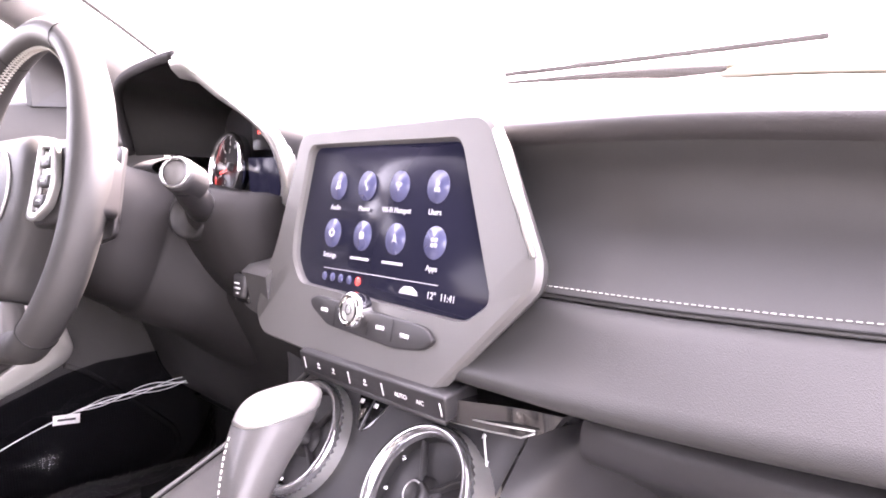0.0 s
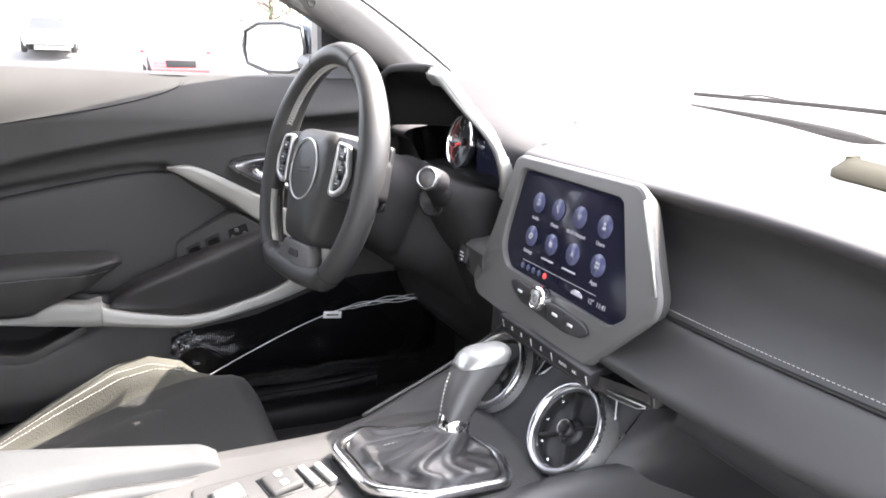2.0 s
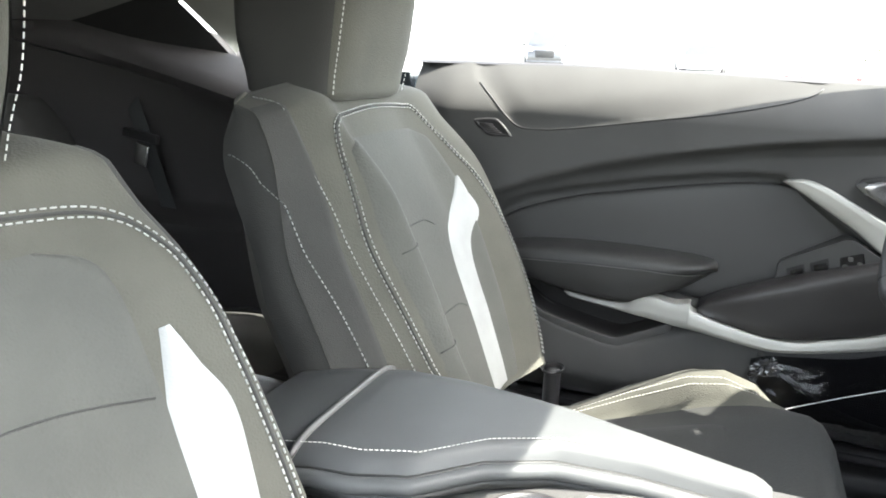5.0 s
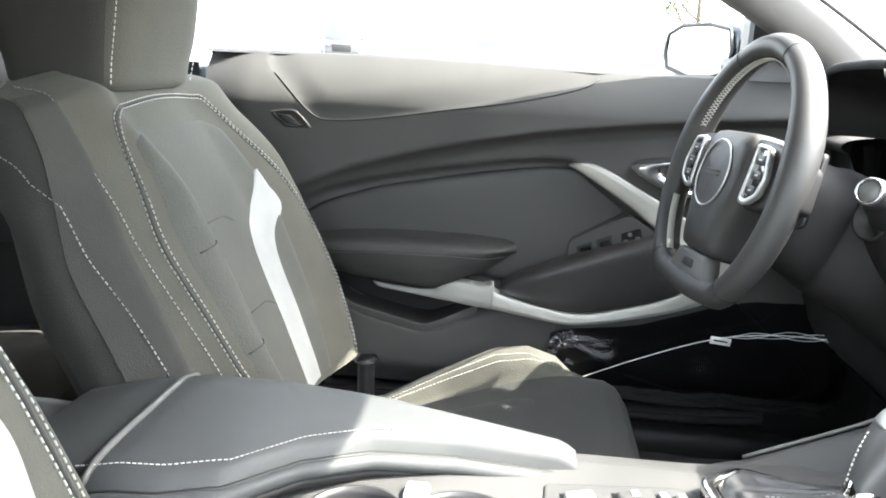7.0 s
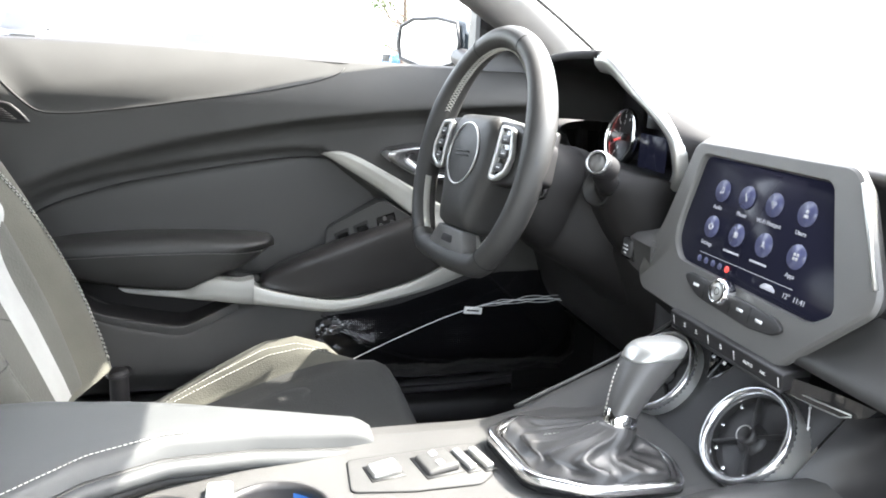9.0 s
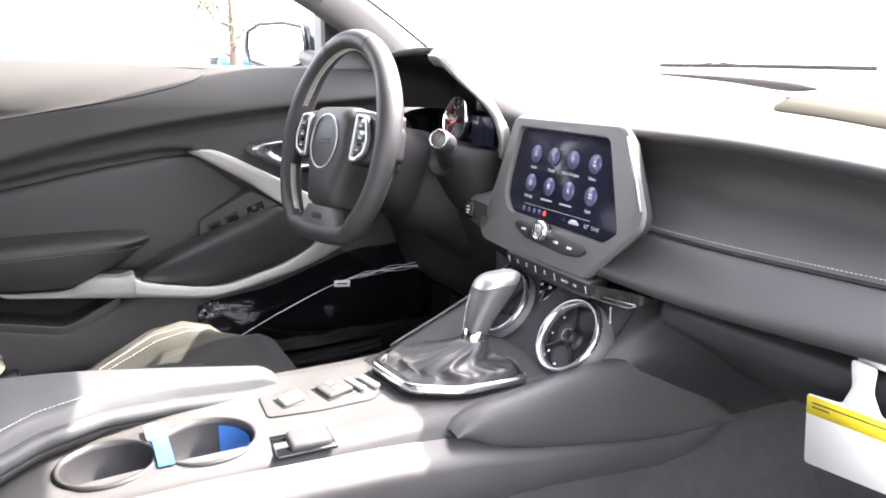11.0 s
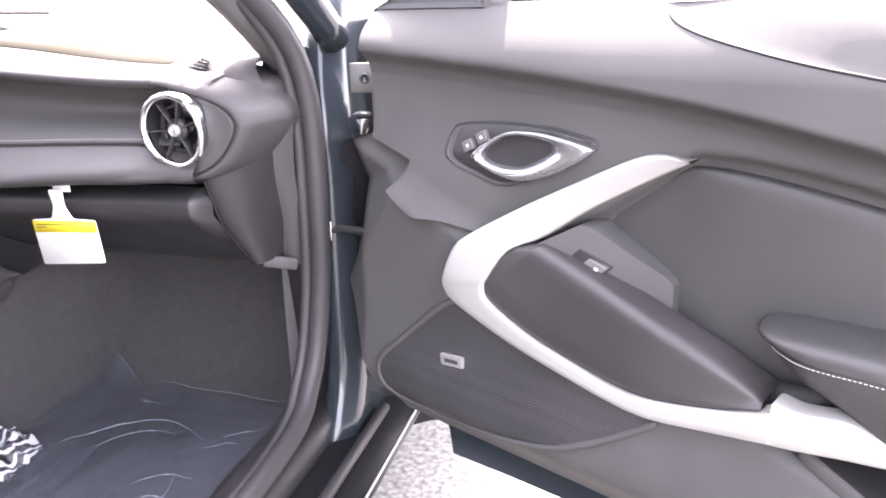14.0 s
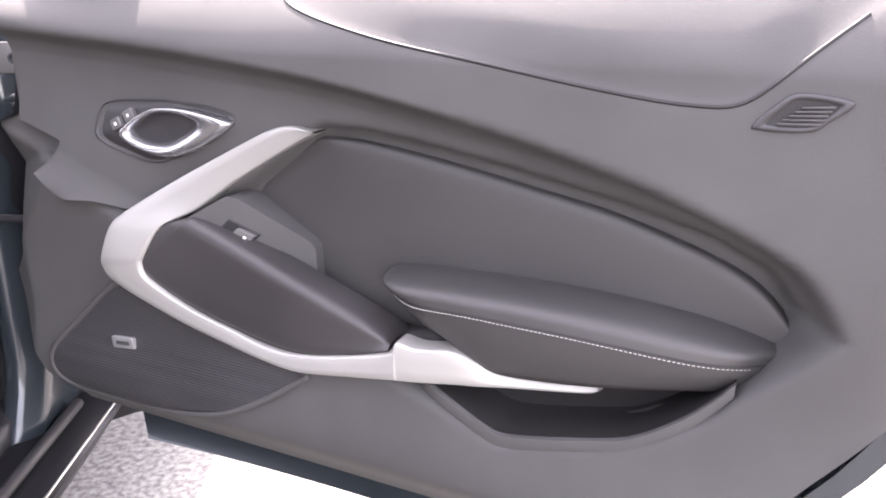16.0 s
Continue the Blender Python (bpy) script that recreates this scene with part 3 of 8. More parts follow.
# kick panels closing the footwells
for sgn in (1, -1):
    x0 = 0.702 if sgn > 0 else 0.735
    G = np.array([[(sgn * (x0 - 0.05 * smooth01(y, 0.35, 0.7)), y, z) for z in np.linspace(0.24, 0.80, 8)] for y in np.linspace(0.22 if sgn > 0 else 0.06, 0.72, 12)])
    # driver's panel is uncarpeted black: the footwell's shade is put into its colour
    solid("kick_panel", sheet(G), "carpet" if sgn > 0 else "dark", "black kick panel of the footwell, carpeted on the passenger's side", "panel", kind="structure")

# rear of the cabin: quarter trims and bulkhead
def quarter(sgn):
    q = thing("quarter_trim", "black plastic rear quarter trim panel", "trim", kind="structure")
    G = []
    for y in np.linspace(-1.08, -2.05, 36):
        L = 0.932 + 0.235 * max(-0.05, -1.345 - y)
        T = 1.012 + 0.24 * max(-0.05, -1.40 - y)
        k = 0.10 * smooth01(-y, 1.6, 2.05)
        prof = [(0.745, T + 0.02), (0.725, T), (0.64, L + 0.024), (0.618, L + 0.006), (0.612, L - 0.006), (0.620, L - 0.024), (0.650, L - 0.034), (0.682, 0.86), (0.688, 0.70), (0.675, 0.682), (0.630, 0.672), (0.614, 0.655), (0.620, 0.625), (0.645, 0.60), (0.655, 0.30)]
        G.append([(sgn * (x - k), y, z) for x, z in prof])
    part("side_panel", sheet(np.array(G)), "soft", q, sharp=50)
    G = []
    for v in np.linspace(0, 1, 12):
        z = 1.015 + 0.26 * v
        G.append([(sgn * (0.712 - 0.15 * v ** 1.3 - 0.02 * u), -1.44 + 0.22 * v * (1 - u) - 0.24 * v * u + 0.02 * u, z) for u in np.linspace(0, 1, 10)])
    part("rear_pillar", sheet(np.array(G)), "pale_trim", q, "pale grey rear pillar trim")
    G = []
    for v in np.linspace(0, 1, 8):
        z = 1.01 + 0.265 * v
        G.append([(sgn * (0.715 - 0.15 * v ** 1.3 - 0.15 * u), -1.45 - 0.23 * v + (-0.62 + 0.3 * v) * u, z + 0.09 * u * (1 - v)) for u in np.linspace(0, 1, 10)])
    part("rear_corner", sheet(np.array(G)), "dark", q, "black rear corner trim")
quarter(1)
quarter(-1)
solid("rear_bulkhead", sheet(np.array([[(x, -2.02 - 0.05 * math.cos(x * 2), z) for z in np.linspace(0.2, 1.12, 8)] for x in np.linspace(-0.75, 0.75, 9)])), "liner",
      "grey rear bulkhead below the back window", "wall", kind="structure")
ob = glass_sheet("back_window", [(-0.55, -2.05, 1.10), (0.55, -2.05, 1.10), (0.50, -1.75, 1.25), (-0.50, -1.75, 1.25)], "dark rear window glass")

for sgn in (1, -1):
    G = np.array([[(sgn * x, y, z) for x, y in ((0.815, 0.335), (0.85, 0.37), (0.90, 0.41), (0.935, 0.425), (0.945, 0.45))] for z in (0.22, 0.5, 0.8, 0.95)])
    part("rear_flange", sheet(G), "sill", hood, "black fender flange")

# ================= doors =================
HINGE = (0.767, 0.3006)
OPEN = 62.8
RIDGE = [(-0.20, 0.957), (-0.14, 0.952), (0.155, 0.932), (0.363, 0.909), (0.527, 0.880), (0.648, 0.852), (0.758, 0.819), (0.857, 0.776), (0.895, 0.740), (0.914, 0.704)]
LIP = [(0.906, 0.700), (0.880, 0.668), (0.845, 0.636), (0.832, 0.622), (0.809, 0.597), (0.780, 0.575), (0.743, 0.552), (0.709, 0.539), (0.642, 0.523), (0.600, 0.517), (0.575, 0.523), (0.538, 0.538), (0.486, 0.556), (0.36, 0.60), (0.2, 0.65), (0.0, 0.74), (-0.2, 0.84)]
PANEL = np.array([(0.345, 0.853), (0.400, 0.853), (0.461, 0.846), (0.591, 0.825), (0.708, 0.801), (0.795, 0.777), (0.850, 0.750), (0.882, 0.711), (0.880, 0.680), (0.84, 0.63), (0.76, 0.60), (0.60, 0.585),
                  (0.50, 0.606), (0.451, 0.593), (0.337, 0.564), (0.294, 0.560), (0.224, 0.590), (0.080, 0.637), (0.063, 0.652), (0.067, 0.669), (0.097, 0.702), (0.166, 0.725), (0.300, 0.815)])
RECESS = np.vstack([cr(RIDGE, 40), cr(LIP, 30)])
UPPER = np.vstack([cr([(0.300, 1.004), (0.316, 0.988), (0.344, 0.976), (0.394, 0.963), (0.467, 0.948), (0.564, 0.933), (0.649, 0.919), (0.727, 0.908), (0.771, 0.905), (0.798, 0.907), (0.819, 0.919), (0.856, 0.954), (0.900, 0.992)], 50),
                   [(0.92, 1.06), (0.30, 1.06)]])
POCKET = [(0.486, 0.560), (0.538, 0.543), (0.575, 0.528), (0.600, 0.522), (0.642, 0.528), (0.709, 0.544), (0.743, 0.557), (0.780, 0.580), (0.809, 0.602), (0.832, 0.626), (0.80, 0.66), (0.60, 0.62), (0.50, 0.60)]

FACET_A = [(-0.165, 0.836), (-0.112, 0.830), (-0.048, 0.808), (-0.034, 0.801), (-0.034, 0.789), (-0.054, 0.767), (-0.126, 0.680), (-0.162, 0.628), (-0.198, 0.588), (-0.30, 0.56), (-0.32, 0.86)]
WING = [(-0.112, 0.830), (-0.080, 0.819), (-0.048, 0.808), (-0.034, 0.801), (-0.034, 0.789), (-0.054, 0.767), (-0.030, 0.750), (-0.008, 0.738), (0.026, 0.735), (0.077, 0.721), (0.090, 0.728), (0.120, 0.747), (0.160, 0.772)]


def belt_rise(S):
    """How far the belt line climbs towards the rear."""
    return 0.013 * smooth01(np.asarray(S, float), 0.15, 0.75)


def door_depth(S, Z, wing=True):
    """How far the door's lining stands into the cabin, from along-door s and height z."""
    S, Z = np.asarray(S, float), np.asarray(Z, float)
    rz = np.maximum(np.interp(S, [p[0] for p in RIDGE], [p[1] for p in RIDGE]), 0.925) + 0.006
    w = 0.034 - 0.062 * np.clip((Z - rz) / (1.005 + belt_rise(S) - rz), 0, 1) ** 1.5 - 0.010 * smooth01(0.80 - Z, 0, 0.2) + 0.012 * smooth01(0.56 - Z, 0, 0.1)
    w = w - 0.035 * smooth01(0.455 - Z, 0, 0.06)
    w = w - 0.5 * np.clip(inside_distance(S, Z, FACET_A), 0, 0.2)
    w = w - 0.5 * np.clip(-0.145 - S, 0, 1) - 0.03 * smooth01(S, 0.93, 1.06)
    # the front of the lining flares inwards like a shelf above the lower facets
    if wing:
        w = w + 0.026 * smooth01(0.15 - S, 0, 0.17) * smooth01(0.905 - Z, 0, 0.16) * smooth01(Z, 0.66, 0.70)
        w = w + 0.5 * np.clip(inside_distance(S, Z, FACET_A), 0, 0.2) * smooth01(Z, 0.77, 0.80)
    d = inside_distance(S, Z, RECESS)
    w = w - (0.034 + 0.018 * smooth01(S, 0.20, 0.40)) * (0.5 * smooth01(d, -0.003, 0.018) + 0.5 * np.clip(d / 0.030, 0, 1)) * smooth01(S, -0.34, 0.02)
    w = w - 0.030 * smooth01(inside_distance(S, Z, PANEL), -0.002, 0.014)
    u = inside_distance(S, Z, UPPER)
    w = w - 0.0035 * smooth01(u, -0.006, 0.008) + 0.0035 * smooth01(u, 0.012, 0.050)
    k = inside_distance(S, Z, POCKET)
    w = w - 0.065 * smooth01(k, -0.002, 0.012)
    return w


def build_door(sgn, driver):
    if driver:
        root = thing("driver_door", "closed black door lining with satin silver trim", "car door")
        hx, hy = 0.0, 0.0
    else:
        root = thing("passenger_door", "wide-open car door with black lining and satin silver trim", "car door", (HINGE[0], HINGE[1], 0), turn=pose(0, 0, 0, 0, 0, OPEN))
        hx, hy = HINGE
    def at(s, z, w):
        return np.stack([sgn * (0.715 - np.asarray(w, float)) - hx, -np.asarray(s, float) - hy, np.asarray(z, float) + 0 * np.asarray(s, float)], -1)
    def on(pts, lift=0.0):
        p = np.asarray(pts, float)
        return at(p[:, 0], p[:, 1], door_depth(p[:, 0], p[:, 1]) + lift)
    def ribbon(A, B, nu, nv, w_edge, w_mid, power=2.4, ends=8, rel=False, flat=0.0, floor_w=-1.0):
        """Pillow between two curves with the same number of points."""
        a, b = cr(A, nu), cr(B, nu)
        G = []
        for i in range(nu):
            e = (1 - abs(2 * i / (nu - 1) - 1) ** ends) ** (1 / 2.0)
            row = []
            for v in (1 - np.cos(np.linspace(0, np.pi, nv))) / 2:
                p = a[i] * (1 - v) + b[i] * v
                h = max(0.0, 1 - abs(2 * v - 1) ** power) ** (1 / power) * e
                row.append((p[0], p[1], (max(float(door_depth(p[0], p[1])), floor_w) if rel else flat) + w_edge + (w_mid - w_edge) * h))
            G.append(row)
        G = np.array(G)
        return sheet(at(G[..., 0], G[..., 1], G[..., 2]))
    # lining
    zs = np.r_[np.linspace(0.40, 0.88, 76), np.linspace(0.8835, 1.005, 44)]
    smin = lin(zs, [(0.40, -0.08), (0.47, -0.141), (0.58, -0.225), (0.70, -0.19), (0.785, -0.165), (0.822, -0.160), (0.834, -0.122), (0.96, -0.120), (1.0, -0.140)])
    smax = lin(zs, [(0.40, 0.80), (0.524, 0.885), (0.635, 0.965), (0.70, 1.00), (0.80, 1.02), (1.01, 1.03)])
    u = np.linspace(0, 1, 170)
    S = smin[:, None] * (1 - u) + smax[:, None] * u
    Z = np.repeat(zs[:, None], len(u), 1)
    Z = Z + belt_rise(S) * np.clip((Z - 0.90) / 0.105, 0, 1)
    part("lining", sheet(at(S, Z, door_depth(S, Z, False))), "lining", root, "black soft-touch door lining")
    edge = np.vstack([even(WING[:4], 24), even(WING[3:6], 16)[1:], even(WING[5:10], 34)[1:], even(WING[9:], 16)[1:]])
    head = np.c_[np.interp(np.linspace(0, 1, len(edge)), [0, 0.4, 1], [-0.114, -0.02, 0.17]), np.full(len(edge), 0.902)]
    G = []
    for a, b in zip(head, edge):
        row = [(*(a * (1 - v) + b * v), 0.0008) for v in np.linspace(0, 1, 26)]
        G.append(row + [(b[0], b[1] - 0.0015, -0.0022), (b[0] + 0.002, b[1] - 0.001, -0.040)])
    G = np.array(G)
    W = door_depth(G[..., 0], G[..., 1]) + G[..., 2]
    G[..., 2] = W
    first = G[:1] - np.array((0.002, 0, 0.060))
    G = np.concatenate([first, G])
    part("lining_shelf", sheet(at(G[..., 0], G[..., 1], G[..., 2])), "lining", root, "flared front of the lining", sharp=48)
    # dark front edge of the shell
    part("front_edge", sheet(at(np.stack([smin, smin + 0.004, smin + 0.012], 1), np.stack([zs] * 3, 1), np.stack([door_depth(smin, zs), np.full(len(zs), -0.11), np.full(len(zs), -0.15)], 1))), "sill", root, "black front edge")
    # sill top and outer skin
    G = np.array([[at(s, z + float(belt_rise(s)), w) for w, z in ((-0.026, 1.003), (-0.034, 1.009), (-0.046, 1.007), (-0.050, 0.985))] for s in np.linspace(-0.16, 1.03, 30)])
    part("window_seal", sheet(G), "rubber", root, "black rubber window seal")
    G = []
    for z in np.linspace(0.30, 0.995, 24):
        s0 = -0.20 + 0.10 * smooth01(z, 0.8, 1.0) + 0.16 * smooth01(0.42 - z, 0, 0.12)
        s1 = lin(z, [(0.30, 0.80), (0.42, 0.88), (0.55, 0.97), (0.70, 1.05), (1.0, 1.08)])
        row = []
        for t in np.linspace(0, 1, 26):
            row.append(at(s0 + (s1 - s0) * t, z, -0.150 + 0.02 * (2 * t - 1) ** 2 - 0.03 * math.sin((z - 0.3) / 0.7 * math.pi) + 0.07 * smooth01(0.40 - z, 0, 0.1)))
        for wv in (-0.10, -0.06, -0.03):
            row.append(at(s1 - 0.004, z, wv))
        row.append(at(s1 - 0.03, z, -0.03))
        row.append(at(s1 - 0.04, z, -0.130))
        row.append(at(s0 + 0.006, z, -0.130))
        row.append(at(s0 + 0.002, z, -0.145))
        G.append(row)
    G = np.array(G)
    part("outer_skin", sheet(G, wrap_v=True), "paint", root, "dark slate painted door skin", sharp=50)
    # bottom edge of the shell
    part("bottom_seal", tube(on(np.array([(s, 0.398) for s in np.linspace(-0.07, 0.80, 30)]), -0.035), 0.014, 8), "rubber", root, "black rubber strip")
    G = np.array([[at(s_, 0.402, float(door_depth(s_, 0.402))), at(s_, 0.385, -0.045), at(s_, 0.345, -0.075), at(s_, 0.335, -0.10)] for s_ in np.linspace(-0.08, 0.80, 30)])
    part("bottom_edge", sheet(G), "sill", root, "black door bottom")
    # decorative silver trim
    o = [(0.346, 0.844), (0.314, 0.848), (0.283, 0.840), (0.228, 0.812), (0.146, 0.767), (0.077, 0.724), (0.057, 0.704), (0.045, 0.668), (0.045, 0.648), (0.065, 0.629), (0.145, 0.594), (0.229, 0.570), (0.290, 0.558),
         (0.341, 0.554), (0.412, 0.563), (0.465, 0.570), (0.475, 0.570), (0.499, 0.572), (0.539, 0.576), (0.571, 0.578), (0.601, 0.580), (0.663, 0.585), (0.690, 0.588), (0.702, 0.596)]
    i = [(0.348, 0.842), (0.328, 0.832), (0.289, 0.809), (0.233, 0.774), (0.184, 0.737), (0.148, 0.719), (0.133, 0.704), (0.116, 0.675), (0.111, 0.663), (0.119, 0.642), (0.176, 0.610), (0.240, 0.590), (0.287, 0.578),
         (0.334, 0.576), (0.405, 0.588), (0.464, 0.604), (0.471, 0.618), (0.496, 0.614), (0.538, 0.617), (0.567, 0.606), (0.591, 0.595), (0.650, 0.595), (0.692, 0.597), (0.703, 0.598)]
    wt = [-0.004, -0.003, 0.0, 0.008, 0.022, 0.040, 0.048, 0.055, 0.055, 0.053, 0.045, 0.040, 0.040, 0.040, 0.038, 0.036, 0.034, 0.031, 0.025, 0.019, 0.011, 0.001, -0.004, -0.004]
    def band(A, B, WA, WB, nu, profile, skirt=0.030):
        """Solid strip between two edges, each with its own depth; profile: (share across, rise)."""
        a, b = cr(A, nu), cr(B, nu)
        wa, wb = cr(np.array(WA)[:, None], nu)[:, 0], cr(np.array(WB)[:, None], nu)[:, 0]
        rows = [np.c_[a, wa - skirt]]
        for v, h in profile:
            rows.append(np.c_[a * (1 - v) + b * v, wa * (1 - v) + wb * v + h])
        rows.append(np.c_[b, wb - skirt])
        G = np.stack(rows, 1)
        return sheet(at(G[..., 0], G[..., 1], G[..., 2]))
    flat = ((0, -0.003), (0.03, -0.0008), (0.08, 0.0), (0.30, 0.001), (0.34, 0.0008), (0.6, 0.0), (0.92, -0.001), (0.97, -0.0018), (1.0, -0.004))
    part("silver_trim", band(o, i, wt, wt, 190, flat), "trim_silver", root, "satin silver trim strip", sharp=60)
    # crease lines of the upper panel and the insert
    part("upper_seam", tube(on(UPPER[2:49], 0.0005), 0.0017, 6), "dark", root)
    # padded insert
    top = [(0.330, 0.833), (0.375, 0.833), (0.436, 0.827), (0.520, 0.814), (0.606, 0.798), (0.687, 0.782), (0.758, 0.761), (0.815, 0.739), (0.849, 0.717), (0.872, 0.690), (0.874, 0.680)]
    low = [(0.30, 0.812), (0.24, 0.765), (0.22, 0.71), (0.30, 0.65), (0.44, 0.61), (0.54, 0.62), (0.66, 0.63), (0.76, 0.64), (0.82, 0.655), (0.862, 0.668), (0.872, 0.676)]
    part("padded_insert", ribbon(top, low, 70, 30, -0.056, -0.033, 7, 60), "leather", root, "padded black leather insert")
    # armrest
    top = [(0.431, 0.668), (0.433, 0.680), (0.444, 0.689), (0.484, 0.695), (0.569, 0.698), (0.647, 0.698), (0.721, 0.695), (0.790, 0.688), (0.839, 0.678), (0.867, 0.669)]
    mid = [(0.438, 0.668), (0.462, 0.669), (0.496, 0.670), (0.556, 0.672), (0.607, 0.671), (0.667, 0.670), (0.730, 0.667), (0.788, 0.663), (0.828, 0.660), (0.863, 0.656)]
    low = [(0.441, 0.664), (0.484, 0.638), (0.525, 0.624), (0.562, 0.607), (0.589, 0.598), (0.634, 0.598), (0.701, 0.605), (0.769, 0.616), (0.829, 0.626), (0.861, 0.651)]
    wm = np.array([-0.022, 0.010, 0.032, 0.036, 0.036, 0.036, 0.034, 0.028, 0.014, -0.015])
    wl = np.array([-0.026, 0.000, 0.010, 0.015, 0.015, 0.012, 0.010, 0.006, -0.005, -0.022])
    A_, B_, C_ = cr(top, 80), cr(mid, 80), cr(low, 80)
    WM, WL = cr(wm[:, None], 80)[:, 0], cr(wl[:, None], 80)[:, 0]
    G = []
    for k in range(80):
        row = []
        for th in np.linspace(0, np.pi / 2, 16):
            p = B_[k] + (A_[k] - B_[k]) * math.cos(th) ** 0.55
            row.append((p[0], p[1], -0.032 + (WM[k] + 0.032) * math.sin(th) ** 0.9))
        G.append(row)
    G = np.array(G)
    part("armrest", sheet(at(G[..., 0], G[..., 1], G[..., 2])), "leather", root, "padded black armrest")
    vv = np.r_[0, 0.02, np.linspace(0.06, 1, 9)]
    G = np.array([[(*(B_[k] * (1 - v) + C_[k] * v), WM[k] * (1 - v) + WL[k] * v - (0.002 if v < 0.01 else 0.0) + 0.004 * math.sin(v * math.pi)) for v in vv] + [(C_[k][0], C_[k][1] + 0.004, WL[k] - 0.010), (C_[k][0], C_[k][1] + 0.012, WL[k] - 0.05)] for k in range(80)])
    part("armrest_side", sheet(at(G[..., 0], G[..., 1], G[..., 2])), "leather", root)
    part("armrest_stitching", stitches(at(B_[:, 0], B_[:, 1] - 0.0035, WM + 0.0012)[6:-4], 0.0046, 0.62, 0.0004), "stitch", root, "pale thread")
    part("armrest_seam", tube(at(B_[:, 0], B_[:, 1] - 0.0006, WM - 0.0002)[1:-1], 0.0009, 5), "dark", root)
    # grab handle
    top = [(0.156, 0.722), (0.183, 0.729), (0.197, 0.728), (0.260, 0.7045), (0.3225, 0.679), (0.396, 0.649), (0.443, 0.623), (0.457, 0.609)]
    low = [(0.130, 0.703), (0.110, 0.670), (0.113, 0.648), (0.176, 0.611), (0.262, 0.586), (0.334, 0.577), (0.405, 0.589), (0.458, 0.602)]
    roll = ((0, -0.010), (0.03, -0.002), (0.08, 0.003), (0.14, 0.004), (0.25, 0.003), (0.45, 0.001), (0.7, -0.001), (0.93, -0.003), (1.0, -0.006))
    part("grab_handle", band(top, low, [0.036, 0.037, 0.038, 0.038, 0.036, 0.030, 0.020, 0.012], [0.045, 0.051, 0.051, 0.043, 0.039, 0.039, 0.037, 0.032], 70, roll, 0.045), "grip", root, "black padded grab handle")
    # switch plate
    def slope(s_):
        """The switch plate falls back towards the rear."""
        return 0.034 - 0.31 * (np.asarray(s_, float) - 0.17)
    out = rounded([(0.165, 0.712), (0.182, 0.731), (0.228, 0.758), (0.241, 0.757), (0.329, 0.705), (0.335, 0.697), (0.336, 0.650), (0.350, 0.630), (0.300, 0.640), (0.20, 0.68)], 0.003, 3)
    k5 = len(out)
    V = [at(p[0], p[1], float(slope(p[0]))) for p in out] + [at(p[0], p[1], -0.06) for p in out]
    F = [tuple(range(k5))] + [(k, (k + 1) % k5, k5 + (k + 1) % k5, k5 + k) for k in range(k5)]
    plate_ob = part("switch_plate", mesh_from(V, F, False), "console", root, "satin grey-black switch plate")
    def pad(name, s, z, a, b, w0, w1, mat, parent, label="", rot=-0.32):
        """Small raised key lying in the lining."""
        ca, sa = math.cos(rot), math.sin(rot)
        ol = rounded([(-a, -b), (a, -b), (a, b), (-a, b)], min(a, b) * 0.4, 4)
        q = np.array([(s + x * ca - y * sa, z + x * sa + y * ca) for x, y in ol])
        k = len(q)
        m = q.mean(0)
        rows = [at(q[:, 0], q[:, 1], np.full(k, w0)), at(q[:, 0], q[:, 1], np.full(k, w1 - 0.001)), at(m[0] + (q[:, 0] - m[0]) * 0.86, m[1] + (q[:, 1] - m[1]) * 0.86, np.full(k, w1))]
        V = np.vstack(rows)
        F = [(r * k + j, r * k + (j + 1) % k, (r + 1) * k + (j + 1) % k, (r + 1) * k + j) for r in range(2) for j in range(k)] + [tuple(range(2 * k, 3 * k))]
        return part(name, mesh_from(V, F, False), mat, parent, label)
    def poly_key(name, outline, low_, high, mat, label="", inset=0.90):
        """Raised key or sunk well on the sloping plate; high: its rise at the near and the far end."""
        q = np.array(rounded(outline, 0.002, 3))
        k, m = len(q), q.mean(0)
        def lift(p):
            t = (p[:, 0] - q[:, 0].min()) / np.ptp(q[:, 0])
            return slope(p[:, 0]) + high[0] + (high[1] - high[0]) * t
        f = m + (q - m) * inset
        V = np.vstack([at(q[:, 0], q[:, 1], slope(q[:, 0]) + low_), at(q[:, 0], q[:, 1], lift(q) - 0.0008), at(f[:, 0], f[:, 1], lift(f))])
        F = [(r * k + j, r * k + (j + 1) % k, (r + 1) * k + (j + 1) % k, (r + 1) * k + j) for r in range(2) for j in range(k)] + [tuple(range(2 * k, 3 * k))]
        return part(name, mesh_from(V, F, False), mat, plate_ob, label)
    if driver:
        for ds in (0.0, 0.034):
            poly_key("switch_well", [(0.252 + ds, 0.684 - 0.5 * ds), (0.262 + ds, 0.722 - 0.5 * ds), (0.288 + ds, 0.708 - 0.5 * ds), (0.278 + ds, 0.672 - 0.5 * ds)], -0.001, (0.0012, 0.0012), "dark")
            poly_key("window_switch", [(0.256 + ds, 0.686 - 0.5 * ds), (0.263 + ds, 0.715 - 0.5 * ds), (0.282 + ds, 0.706 - 0.5 * ds), (0.274 + ds, 0.677 - 0.5 * ds)], 0.0, (0.008, 0.004), "gloss", "black window switch")
        poly_key("mirror_control", [(0.206, 0.706), (0.214, 0.740), (0.246, 0.726), (0.240, 0.692)], 0.0, (0.002, 0.002), "gloss", "mirror adjuster")
